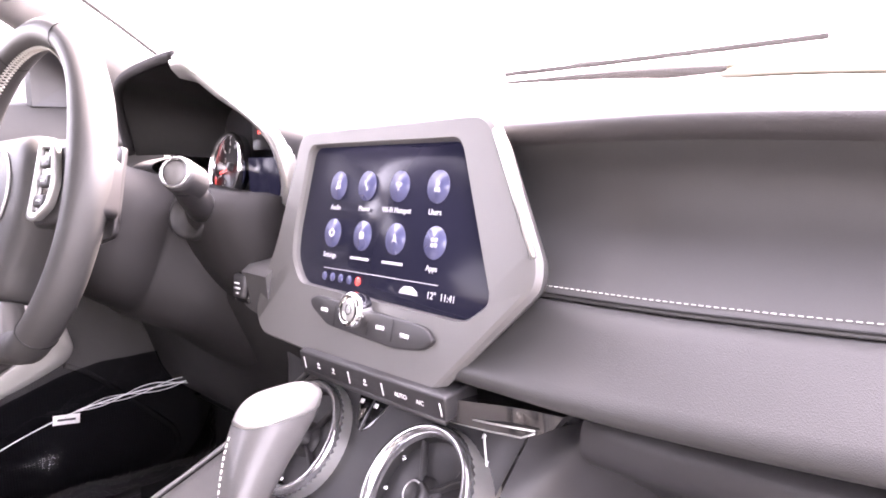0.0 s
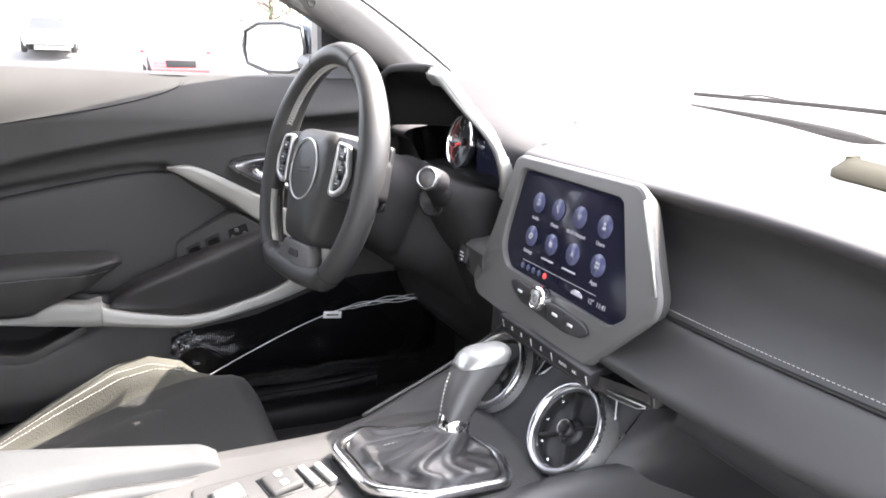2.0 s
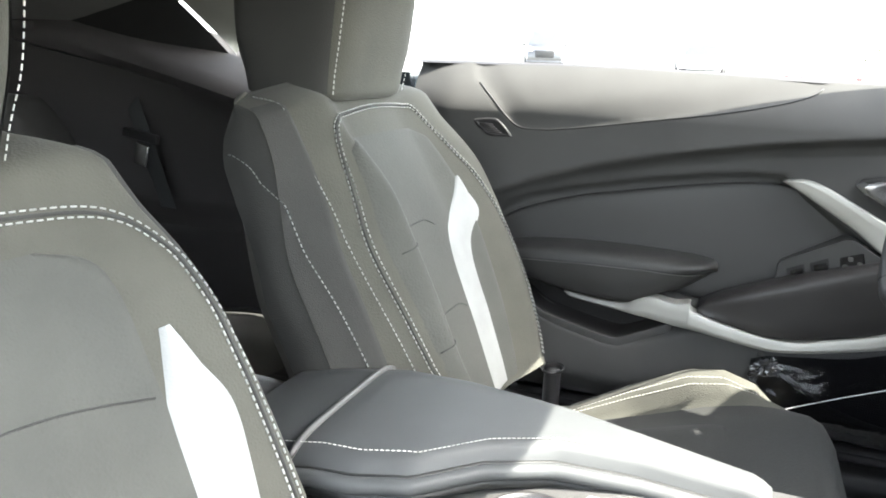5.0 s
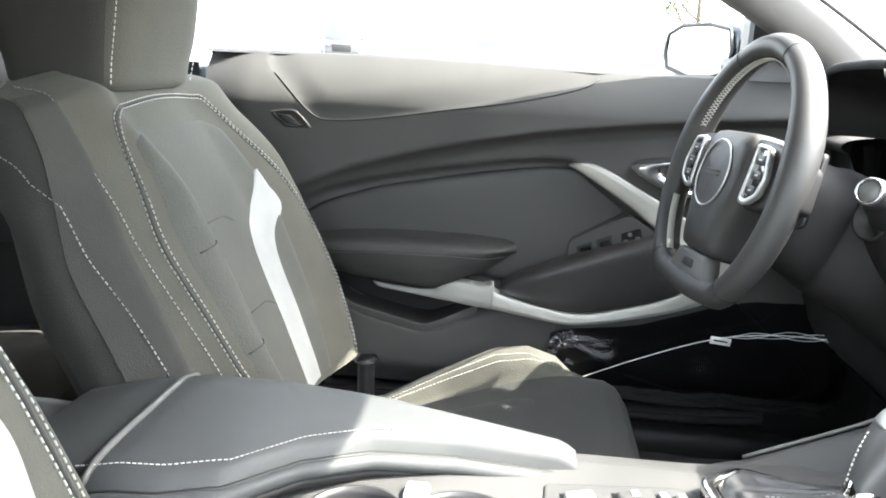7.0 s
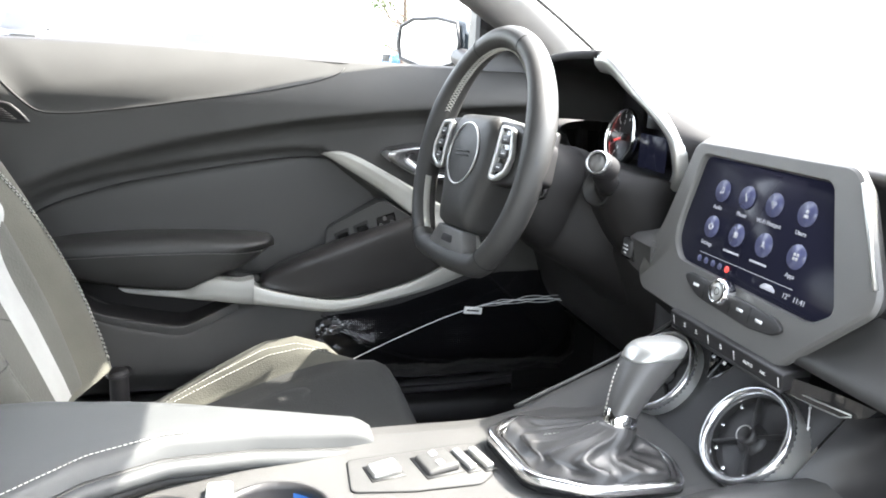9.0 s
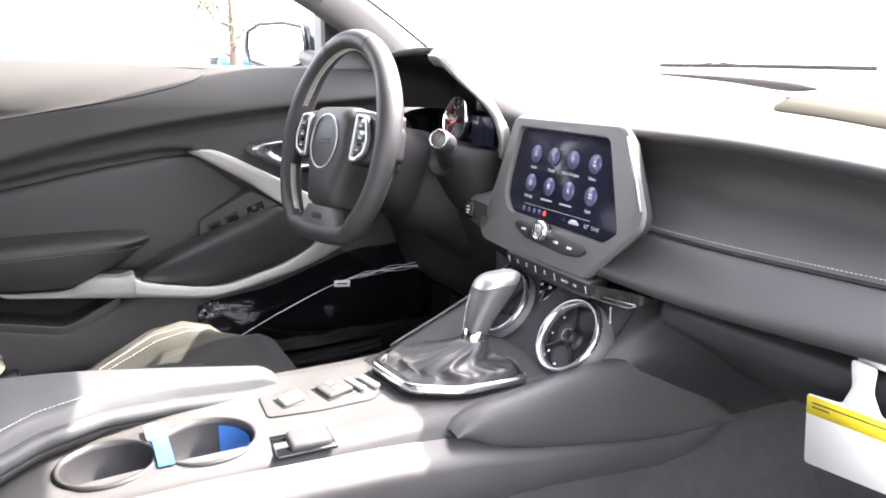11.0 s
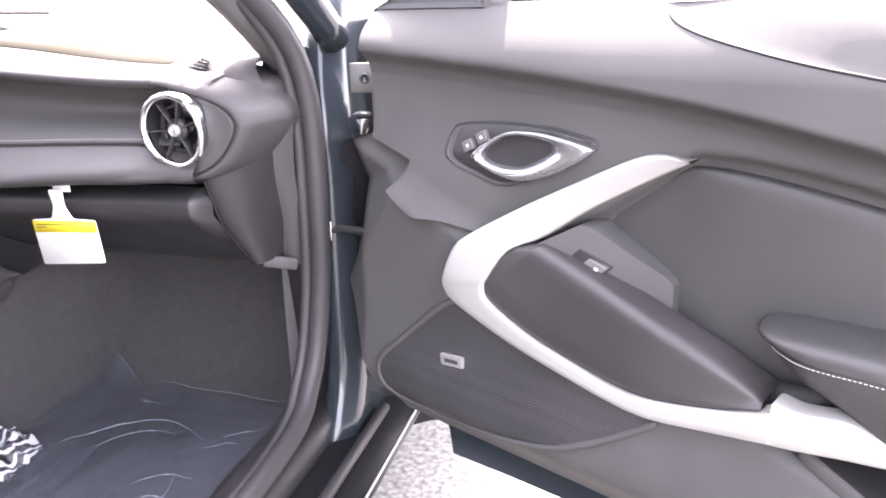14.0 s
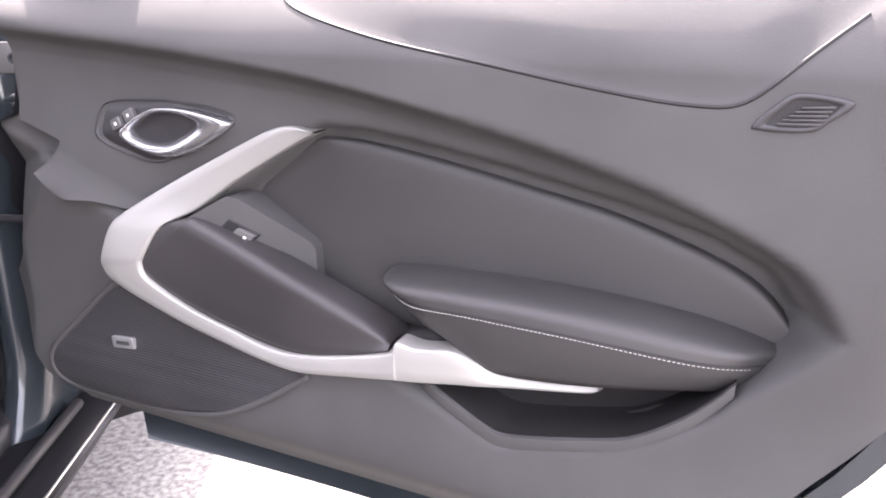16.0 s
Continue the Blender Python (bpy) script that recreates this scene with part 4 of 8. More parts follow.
        for dx_, dz_ in ((0.010, -0.004), (-0.010, 0.004), (0.004, 0.010), (-0.004, -0.010)):
            c_ = np.array((0.227 + dx_, 0.717 + dz_))
            poly_key("mirror_key", [c_ + np.array(e_) for e_ in ((-0.004, -0.003), (-0.003, 0.004), (0.004, 0.003), (0.003, -0.004))], 0.001, (0.0045, 0.0045), "housing")
    else:
        poly_key("switch_well", [(0.210, 0.709), (0.231, 0.730), (0.270, 0.712), (0.247, 0.691)], -0.001, (0.0012, 0.0012), "dark")
        poly_key("window_switch", [(0.229, 0.705), (0.243, 0.720), (0.266, 0.711), (0.247, 0.693)], 0.0, (0.003, 0.008), "housing", "grey window switch")
        poly_key("switch_mark", [(0.248, 0.704), (0.2515, 0.711), (0.2555, 0.709), (0.252, 0.702)], 0.004, (0.0075, 0.0085), "print")
    # inner handle in its pod
    pod = [(0.024, 0.858), (0.053, 0.865), (0.139, 0.869), (0.201, 0.864), (0.234, 0.857), (0.238, 0.849), (0.219, 0.832), (0.168, 0.806), (0.118, 0.785), (0.094, 0.785), (0.033, 0.806), (0.014, 0.818)]
    q = np.array(rounded(pod, 0.012, 8))
    m = q.mean(0)
    rows = []
    for f, lift in ((1.035, -0.004), (1.03, 0.0005), (1.015, 0.0008), (1.005, -0.003), (0.995, -0.003), (0.985, 0.0012), (0.965, 0.0030), (0.945, 0.0022), (0.925, -0.0015), (0.91, -0.0015), (0.88, 0.001), (0.5, 0.001), (0.02, 0.001)):
        p = m + (q - m) * f
        rows.append(on(p, lift))
    pod_ob = part("handle_pod", sheet(np.array(rows), wrap_v=True), "hard", root, "black handle surround")
    ring = np.array([(0.069, 0.824), (0.091, 0.843), (0.114, 0.855), (0.136, 0.860), (0.176, 0.860), (0.219, 0.854), (0.238, 0.848), (0.230, 0.838), (0.207, 0.823), (0.179, 0.809), (0.141, 0.798), (0.113, 0.800), (0.086, 0.810)])
    q = cr(ring, 60, True)
    hole = np.array([(0.080, 0.826), (0.098, 0.841), (0.116, 0.850), (0.136, 0.853), (0.157, 0.852), (0.170, 0.849), (0.179, 0.844), (0.179, 0.837), (0.162, 0.826), (0.140, 0.816), (0.116, 0.813), (0.094, 0.817)])
    m = np.array((0.132, 0.834))
    inner = cr(hole, 60, True)
    rows = [on(q, 0.0), on(q, 0.012), on(q * 0.8 + inner * 0.2, 0.018), on(q * 0.3 + inner * 0.7, 0.015), on(inner, 0.006), on(inner, -0.012)]
    part("release_handle", sheet(np.array(rows), wrap_v=True), "handle", pod_ob, "satin chrome release handle")
    rows = [on(inner, -0.010), on(m + (inner - m) * 0.5, -0.014), on(m + (inner - m) * 0.02, -0.015)]
    part("handle_cup", sheet(np.array(rows), wrap_v=True), "dark", pod_ob)
    for ds, dz in ((0.006, 0.002), (0.026, 0.014)):
        k = pad("lock_button", 0.050 + ds, 0.832 + dz, 0.0088, 0.0072, door_depth(0.050, 0.832) - 0.01, door_depth(0.050 + ds, 0.832 + dz) + 0.007, "housing", pod_ob, "small lock button", 0.45)
        pad("button_mark", 0.050 + ds, 0.832 + dz, 0.002, 0.002, door_depth(0.050, 0.832) - 0.01, door_depth(0.050 + ds, 0.832 + dz) + 0.0078, "print", pod_ob, "", 0.45)
    # speaker
    a = [(0.040, 0.616), (-0.019, 0.571), (-0.074, 0.520), (-0.104, 0.486), (-0.098, 0.459), (-0.056, 0.438)]
    b = [(0.060, 0.624), (0.145, 0.594), (0.227, 0.569), (0.345, 0.548), (0.242, 0.479), (0.080, 0.440)]
    A, B = cr(a, 30), cr(b, 30)
    G = np.array([[A[k] * (1 - v) + B[k] * v for v in np.linspace(0, 1, 30)] for k in range(30)])
    part("speaker_grille", sheet(at(G[..., 0], G[..., 1], door_depth(G[..., 0], G[..., 1]) + 0.004)), M_GRILLE, root, "perforated black speaker grille")
    edge = np.array([(0.050, 0.624), (0.020, 0.606), (-0.019, 0.573), (-0.074, 0.522), (-0.103, 0.489), (-0.099, 0.458), (-0.056, 0.437), (0.023, 0.433), (0.110, 0.441), (0.192, 0.457), (0.242, 0.477), (0.298, 0.510), (0.347, 0.546)])
    part("speaker_rim", tube(on(even(edge, 80), 0.002), 0.0048, 8), "lining", root)
    if not driver:
        pad("speaker_badge", 0.041, 0.530, 0.021, 0.0085, 0.02, door_depth(0.041, 0.530) + 0.008, "silver", root, "small silver badge", 0.10)
        pad("badge_mark", 0.041, 0.530, 0.013, 0.003, 0.02, door_depth(0.041, 0.530) + 0.0088, "ink", root, "", 0.10)
    # small upper vent
    ol = np.array([(0.814, 0.892), (0.831, 0.911), (0.847, 0.921), (0.883, 0.918), (0.888, 0.912), (0.873, 0.899), (0.858, 0.889), (0.820, 0.888)])
    q = cr(ol, 40, True)
    m = q.mean(0)
    rows = [on(q, -0.004), on(q, -0.001), on(m + (q - m) * 0.97, 0.0015), on(m + (q - m) * 0.90, 0.0028), on(m + (q - m) * 0.70, 0.0024), on(m + (q - m) * 0.66, -0.003), on(m + (q - m) * 0.60, -0.010), on(m + (q - m) * 0.02, -0.010)]
    vent = part("demister_vent", sheet(np.array(rows), wrap_v=True), "hard", root, "small black demister vent")
    # black disc near the surface stands in for shade inside the vent
    part("vent_shade", sheet(np.array([on(m + (q - m) * 0.69, 0.0016), on(m + (q - m) * 0.4, 0.0010), on(m + (q - m) * 0.02, 0.0010)]), wrap_v=True), "dark", vent)
    for k in range(5):
        z = 0.8955 + k * 0.0036
        a0, a1 = 0.833 + 0.0042 * k, 0.866 + 0.0022 * k
        part("vent_slat", tube(on(np.array([(a0, z - 0.001), (0.5 * (a0 + a1), z), (a1, z + 0.001)]), 0.0026), 0.0011, 6), "soft", vent)
    # mirror sail at the front of the belt, and the outside mirror
    SAIL = np.array([(-0.155, 1.000), (-0.125, 1.012), (0.045, 1.130), (0.060, 1.130), (0.060, 1.000)])
    c = SAIL.mean(0)
    rows = []
    for f, w in ((1.0, -0.075), (1.0, -0.030), (0.93, -0.022), (0.80, -0.024), (0.02, -0.030)):
        p = c + (SAIL - c) * f
        rows.append(at(p[:, 0], p[:, 1], np.full(len(p), w)))
    part("mirror_sail", sheet(np.array(rows), wrap_v=True, smooth=False), "hard", root, "black mirror sail panel")
    part("sail_edge", tube(at(np.array([-0.13, 0.045]), np.array([1.018, 1.136]), np.array([-0.030, -0.030])), 0.004, 8), "silver", root, "bright sail edge")
    inn, outr = np.array((0.035, -0.215)), np.array((0.135, -0.385))          # (s, w) ends of the glass
    along = (outr - inn) / np.linalg.norm(outr - inn)
    fwd = np.array((-along[1], along[0])) * -1.0
    fwd = fwd if fwd[0] < 0 else -fwd
    secs = []
    for t, dep, h0, h1 in ((-0.05, 0.03, 1.035, 1.085), (0.02, 0.055, 1.008, 1.105), (0.3, 0.085, 0.998, 1.116), (0.7, 0.085, 0.998, 1.116), (0.98, 0.055, 1.010, 1.104), (1.06, 0.025, 1.035, 1.085)):
        c = inn + (outr - inn) * t
        ring = []
        for a in np.linspace(0, 2 * np.pi, 24, endpoint=False):
            q = c + fwd * dep * (0.5 - 0.5 * np.sign(math.cos(a)) * abs(math.cos(a)) ** 0.6)
            z = 0.5 * (h0 + h1) + 0.5 * (h1 - h0) * np.sign(math.sin(a)) * abs(math.sin(a)) ** 0.6
            ring.append(at(q[0], z, q[1]))
        secs.append(ring)
    mir = part("mirror_housing", loft(secs, 22), "paint", root, "dark slate painted mirror housing")
    gl = []
    for t, z in ((0.03, 1.018), (0.01, 1.060), (0.06, 1.098), (0.35, 1.109), (0.75, 1.108), (0.96, 1.092), (0.99, 1.055), (0.95, 1.022), (0.6, 1.005), (0.25, 1.006)):
        q = inn + (outr - inn) * t - fwd * 0.004
        gl.append(at(q[0], z, q[1]))
    part("mirror_glass", mesh_from(gl, [tuple(range(10))], False), "mirror", mir, "mirror glass")
    part("mirror_rim", tube(np.array(gl), 0.0045, 6, True), "hard", mir)
    part("mirror_arm", tube([at(0.02, 1.02, -0.03), at(0.025, 1.02, -0.16), at(0.035, 1.03, -0.23)], 0.02, 10), "hard", root, "black mirror arm")
    # pocket liner; its near-black inside puts the recess's shade into the colour
    a = cr([(0.500, 0.580), (0.545, 0.600), (0.62, 0.610), (0.72, 0.622), (0.79, 0.646), (0.833, 0.650)], 40)
    b = cr([(0.4975, 0.573), (0.5437, 0.552), (0.5785, 0.536), (0.602, 0.5305), (0.644, 0.537), (0.711, 0.552), (0.7445, 0.564), (0.781, 0.590), (0.810, 0.617), (0.832, 0.643)], 40)
    lip = door_depth(b[:, 0], b[:, 1] - 0.018)
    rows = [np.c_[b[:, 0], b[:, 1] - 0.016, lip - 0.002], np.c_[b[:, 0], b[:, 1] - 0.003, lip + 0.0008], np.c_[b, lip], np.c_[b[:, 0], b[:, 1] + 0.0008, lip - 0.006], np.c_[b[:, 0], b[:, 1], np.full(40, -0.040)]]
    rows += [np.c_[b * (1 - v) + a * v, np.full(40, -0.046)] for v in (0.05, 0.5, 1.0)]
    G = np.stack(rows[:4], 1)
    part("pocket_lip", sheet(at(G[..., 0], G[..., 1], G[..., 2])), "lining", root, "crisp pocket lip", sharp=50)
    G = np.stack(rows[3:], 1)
    part("door_pocket", sheet(at(G[..., 0], G[..., 1], G[..., 2])), "shroud", root, "pocket liner with its shade coloured in", sharp=50)
    return root, at, on


def grille_material():
    m = material("perforated_black_plastic", (0.030, 0.029, 0.030), 0.55)
    n, l = m.node_tree.nodes, m.node_tree.links
    co, v, b = n.new("ShaderNodeTexCoord"), n.new("ShaderNodeTexVoronoi"), n.new("ShaderNodeBump")
    v.inputs["Scale"].default_value, v.inputs["Randomness"].default_value = 260.0, 0.0
    b.inputs["Strength"].default_value, b.inputs["Distance"].default_value = 0.8, 0.002
    l.new(co.outputs["Object"], v.inputs["Vector"])
    l.new(v.outputs["Distance"], b.inputs["Height"])
    l.new(b.outputs["Normal"], n["Principled BSDF"].inputs["Normal"])
    return m
M_GRILLE = grille_material()
driver_door, d_at, d_on = build_door(-1, True)
passenger_door, p_at, p_on = build_door(1, False)

# hinges and check strap of the open door
for z in (0.826, 0.470):
    hg = thing("steel_bracket", "dark slate steel bracket carrying the door, with a bolt", "bracket", group="door brackets")
    TI = Matrix.Translation((0.846, 0.268, z + 0.076)) @ pose(0, 0, 0, 0, 0, 14)
    part("pillar_leaf", box(0.042, 0.005, 0.046, 0.002, 2, TI), "housing", hg, "grey steel leaf")
    part("bolt", lathe([(0.0085, 0.0), (0.0085, 0.005), (0.0060, 0.007), (0.0055, 0.004), (0.001, 0.004)], 12, TI @ Matrix.Translation((0.002, -0.002, 0.0)) @ pose(0, 0, 0, 90, 0, 0)), "paint", hg)
    part("door_leaf", box(0.070, 0.010, 0.034, 0.003, 2, Matrix.Translation((0.852, 0.318, z)) @ pose(0, 0, 0, 0, 0, -20)), "paint", hg)
    part("pin", lathe([(0.001, -0.026), (0.010, -0.026), (0.012, -0.020), (0.012, 0.014), (0.010, 0.018), (0.001, 0.018)], 18, Matrix.Translation((0.826, 0.312, z)) @ pose(0, 0, 0, 0, 18, 0)), "handle", hg)
    part("link", tube([(0.790, 0.300, z + 0.010), (0.826, 0.300, z + 0.012), (0.872, 0.296, z + 0.016)], 0.0045, 8), "dark", hg)
strap = thing("door_check_strap", "black steel door check strap", "check strap")
part("bracket", box(0.026, 0.012, 0.034, 0.003, 2, Matrix.Translation((0.786, 0.222, 0.663))), "handle", strap, "bright bracket")
part("arm", tube([(0.788, 0.226, 0.663), (0.812, 0.222, 0.668), (0.858, 0.190, 0.676), (0.890, 0.185, 0.676)], 0.0065, 8), "hard", strap)

# ================= dashboard =================
dash = thing("dashboard", "black padded dashboard with pale stitching", "dashboard")
def end_shift(x):
    """How far the dash wraps forward at its outer ends."""
    return 0.24 * np.clip((abs(x) - 0.69) / 0.12, 0, 1) ** 2.2
def dash_y(x, y):
    return y + end_shift(x)
XS = np.r_[np.linspace(0.05, 0.64, 30), np.linspace(0.66, 0.805, 20)]
def dash_rows(prof, xs=XS, sgn=1):
    """prof(x) gives (y, z) points across the pad."""
    return np.array([[(sgn * x, dash_y(x, y), z) for y, z in prof(x)] for x in xs])
def lip_z(x):
    return 0.930 - 0.018 * smooth01(x, 0.2, 0.6) - 0.03 * smooth01(x, 0.66, 0.79)
def top_prof(x):
    lz = lip_z(x)
    p = [(0.075, lz - 0.012), (0.066, lz - 0.007), (0.062, lz), (0.068, lz + 0.006), (0.09, lz + 0.012), (0.15, lz + 0.028 - 0.010 * smooth01(x, 0.2, 0.6)), (0.21, lz + 0.040 - 0.020 * smooth01(x, 0.2, 0.6)), (0.28, lz + 0.030 - 0.020 * smooth01(x, 0.2, 0.6)), (0.45, 0.92), (0.60, 0.88)]
    return cr(p, 30)
def upper_prof(x):
    lz = lip_z(x)
    st = 0.817 + 0.012 * smooth01(x, 0.2, 0.62)
    st = st + 0.055 * smooth01(x, 0.66, 0.80)
    p = [(0.075, lz - 0.012), (0.092, lz - 0.035), (0.088, 0.5 * (lz + st) - 0.01), (0.062, st + 0.014), (0.047, st + 0.001), (0.050, st - 0.002)]
    return cr(p, 26)
def lower_prof(x):
    st = 0.817 + 0.012 * smooth01(x, 0.2, 0.62)
    lo = 0.764 + 0.022 * smooth01(x, 0.2, 0.6) + 0.075 * smooth01(x, 0.67, 0.80)
    st = st + 0.055 * smooth01(x, 0.66, 0.80)
    k = 0.022 * smooth01(x, 0.57, 0.65)
    p = [(0.050 + k, st - 0.002), (0.044 + k, st - 0.003), (0.034 + k, st - 0.010), (0.010 + k, lo + 0.016), (0.000 + k, lo + 0.004), (0.004 + k, lo - 0.006), (0.030 + k, lo - 0.010), (0.09, lo - 0.008)]
    return cr(p, 24)
def dash_top(xs, y0=0.0):
    rows = []
    for x in xs:
        p = top_prof(abs(x))
        lim = y0 - 0.13 * smooth01(x, -0.265, -0.205) if y0 else 0.0
        p = np.array([(max(y, lim), z) for y, z in p])
        rows.append([(x, dash_y(x, y) if y < 0.5 else y, z) for y, z in p])
    return sheet(np.array(rows))
part("dash_top", dash_top(np.r_[np.linspace(-0.165, 0.04, 12), XS[XS < 0.70]]), "soft", dash, "black grained dash top")
part("dash_top_corner", dash_top(-np.r_[np.linspace(0.595, 0.64, 4), np.linspace(0.66, 0.805, 20)]), "soft", dash, "black grained dash top")
part("rear_dash_top", dash_top(np.linspace(-0.60, -0.16, 16), 0.22), "soft", dash)
PX = np.linspace(0.05, 0.655, 34)
part("upper_pad", sheet(dash_rows(upper_prof, PX)), "leather", dash, "concave padded black fascia")
part("lower_pad", sheet(dash_rows(lower_prof, np.r_[PX, 0.665, 0.675, 0.685])), "leather", dash, "rounded lower black pad")
seam = np.array([(x, dash_y(x, 0.0455), 0.8185 + 0.012 * smooth01(x, 0.2, 0.62)) for x in np.linspace(0.15, 0.605, 60)])
part("seam_stitching", stitches(seam + np.array((0, 0.0060, 0.0045)), 0.0046, 0.60, 0.00034), "stitch", dash, "pale thread")
part("seam_groove", tube(seam + np.array((0, 0.002, 0.0005)), 0.0009, 6), "dark", dash)
# unseen box added inside the dash to stop sunlight leaking through
part("dash_light_block", box(1.28, 0.42, 0.235, 0.01, 1, Matrix.Translation((0.0, 0.395, 0.775))), "dark", dash)
# driver's half of the fascia
def left_prof(x):
    k = smooth01(x, 0.15, 0.19) * (1 - smooth01(x, 0.585, 0.61))
    return cr([(0.075 + 0.02 * k, 0.918 - 0.066 * k), (0.09 - 0.015 * k, 0.88 - 0.035 * k), (0.085 - 0.015 * k, 0.83), (0.05, 0.80), (0.02, 0.775), (0.03, 0.74), (0.07, 0.66), (0.10, 0.58), (0.16, 0.54)], 26)
xs = np.r_[np.linspace(0.12, 0.64, 24), np.linspace(0.66, 0.785, 14)]
part("driver_fascia", sheet(np.array([[(-x, dash_y(x, y), z) for y, z in left_prof(x)] for x in xs])), "shroud", dash, "black lower fascia")
# outer vent of the passenger side
def air_vent(name, m, r=0.052, depth=0.030, hub="silver", label="round air vent with chrome ring", metal="bright"):
    v = thing(name, label, "air vent")
    v.matrix_world = m
    part("chrome_ring", lathe([(r * 0.83, -0.012), (r * 0.83, 0.003), (r * 0.88, 0.010), (r * 0.96, 0.011), (r, 0.006), (r * 1.01, -0.004), (r, -depth)], 64), metal, v, "satin chrome ring")
    part("barrel", lathe([(r * 0.83, 0.0), (r * 0.80, -0.008), (r * 0.78, -0.05), (0.001, -0.055)], 48), "dark", v)
    part("hub", lathe([(r * 0.17, -0.03), (r * 0.17, 0.0), (r * 0.15, 0.003), (0.0005, 0.0035)], 24), hub, v, "small round hub")
    part("hub_ring", lathe([(r * 0.17, -0.02), (r * 0.30, -0.012), (r * 0.30, -0.004), (r * 0.17, -0.002)], 32), "hard", v)
    return v

def spokes(v, r, angles, thick=0.0025, depth=0.016, mat="hard"):
    for a in angles:
        f = Matrix.Rotation(radians(a), 4, "Z") @ Matrix.Translation((r * 0.49, 0, -0.008))
        part("vane", box(r * 0.66, thick, depth, 0.0008, 1, f), mat, v)

pv = air_vent("air_vent", Matrix.Translation((0.656, 0.037, 0.851)) @ pose(0, 0, 0, 90, 0, 0) @ pose(0, 0, 0, 4, -6, 0))
spokes(pv, 0.052, (20, 75, 125, 185, 240, 300))
part("rear_ring", lathe([(0.030, -0.016), (0.033, -0.014), (0.033, -0.010), (0.030, -0.010)], 40), "hard", pv)
# teardrop surround, and the rolled bulb of the dash end around it
TEAR = [(0.560, 0.850), (0.570, 0.893), (0.600, 0.905), (0.650, 0.904), (0.693, 0.893), (0.722, 0.878), (0.735, 0.860), (0.734, 0.846), (0.722, 0.824), (0.704, 0.804), (0.680, 0.791), (0.640, 0.782), (0.600, 0.779), (0.570, 0.790)]
def tear(f=1.0, n=90):
    q = cr(TEAR, n, True)
    m = np.array((0.650, 0.848))
    return m + (q - m) * f
def tear_y(x):
    return 0.044 + 0.012 * smooth01(x, 0.66, 0.74) + 0.022 * (1 - smooth01(x, 0.60, 0.665))
def plate_y(x):
    return tear_y(x) + 0.060 * (1 - smooth01(x, 0.605, 0.650))
rows = []
for f, dy in ((1.0, 0.006), (0.985, -0.002), (0.96, -0.002), (0.80, 0.0), (0.6, 0.003), (0.45, 0.01)):
    rows.append([(x, plate_y(x) + dy, z) for x, z in tear(f)])
part("vent_surround", sheet(np.array(rows), wrap_v=True), "leather", dash, "black teardrop vent surround")
part("surround_groove", tube(np.array([(x, plate_y(x) + 0.003, z) for x, z in tear(1.005)]), 0.0022, 6, True), "dark", dash)
q = tear(1.0, 120)
keep = [(x, z) for x, z in np.roll(q, -22, axis=0) if x > (0.600 if z > 0.85 else 0.648)]
i0 = max(range(1, len(keep)), key=lambda k: np.hypot(keep[k][0] - keep[k - 1][0], keep[k][1] - keep[k - 1][1]))
keep = keep[i0:] + keep[:i0]
rows = []
for x, z in keep:
    d = np.array((x - 0.640, (z - 0.846) * 1.0))
    d /= np.linalg.norm(d)
    g = 0.55 + 0.45 * max(0.0, d[0])
    row = []
    big = 1.0 + 0.5 * max(0.0, d[0]) * max(0.0, d[1])
    for out, dy in ((0.001, 0.006), (0.002, 0.0), (0.006, -0.003), (0.012, -0.001), (0.018, 0.006), (0.024, 0.020), (0.030, 0.045), (0.033, 0.080), (0.034, 0.16)):
        lift = 1.0 if d[1] < 0.3 else 0.75
        row.append((x + d[0] * out * big * g * (1.15 if d[0] > 0.5 else 1.0), tear_y(x) + dy * (1.0 + 0.5 * max(0.0, d[0])), z + d[1] * out * lift * (0.62 if d[1] < 0 else 1.0)))
    rows.append(row)
part("dash_end_bulb", sheet(np.array(rows)), "soft", dash, "rounded black dash end")
# demister grille on the corner of the dash top
PC = [[(0.590, 0.090, 0.912), (0.645, 0.090, 0.914), (0.700, 0.098, 0.905), (0.745, 0.125, 0.885)],
      [(0.590, 0.125, 0.928), (0.648, 0.118, 0.936), (0.690, 0.122, 0.931), (0.735, 0.145, 0.906)],
      [(0.590, 0.190, 0.934), (0.640, 0.175, 0.950), (0.668, 0.175, 0.953), (0.712, 0.180, 0.930)],
      [(0.605, 0.300, 0.935), (0.640, 0.290, 0.946), (0.672, 0.280, 0.946), (0.715, 0.270, 0.930)]]
PC = np.array(PC)
PD = np.stack([cr(PC[:, j], 16) for j in range(4)], 1)
PD = np.stack([cr(PD[i], 16) for i in range(16)], 0)
part("corner_pedestal", sheet(PD), "soft", dash)
ga, gb, gc, gd = [np.array(q) for q in ((0.646, 0.099, 0.9290), (0.678, 0.101, 0.9225), (0.669, 0.121, 0.9380), (0.660, 0.121, 0.9425))]
gr = part("corner_grille", mesh_from([ga, gb, gc, gd], [(0, 1, 2, 3)], False), "dark", dash)
for k in range(4):
    t = (k + 0.6) / 4
    part("grille_bar", tube(np.array([ga * (1 - t) + gd * t, gb * (1 - t) + gc * t]) + np.array((0, -0.001, 0.001)), 0.0012, 6), "soft", gr)
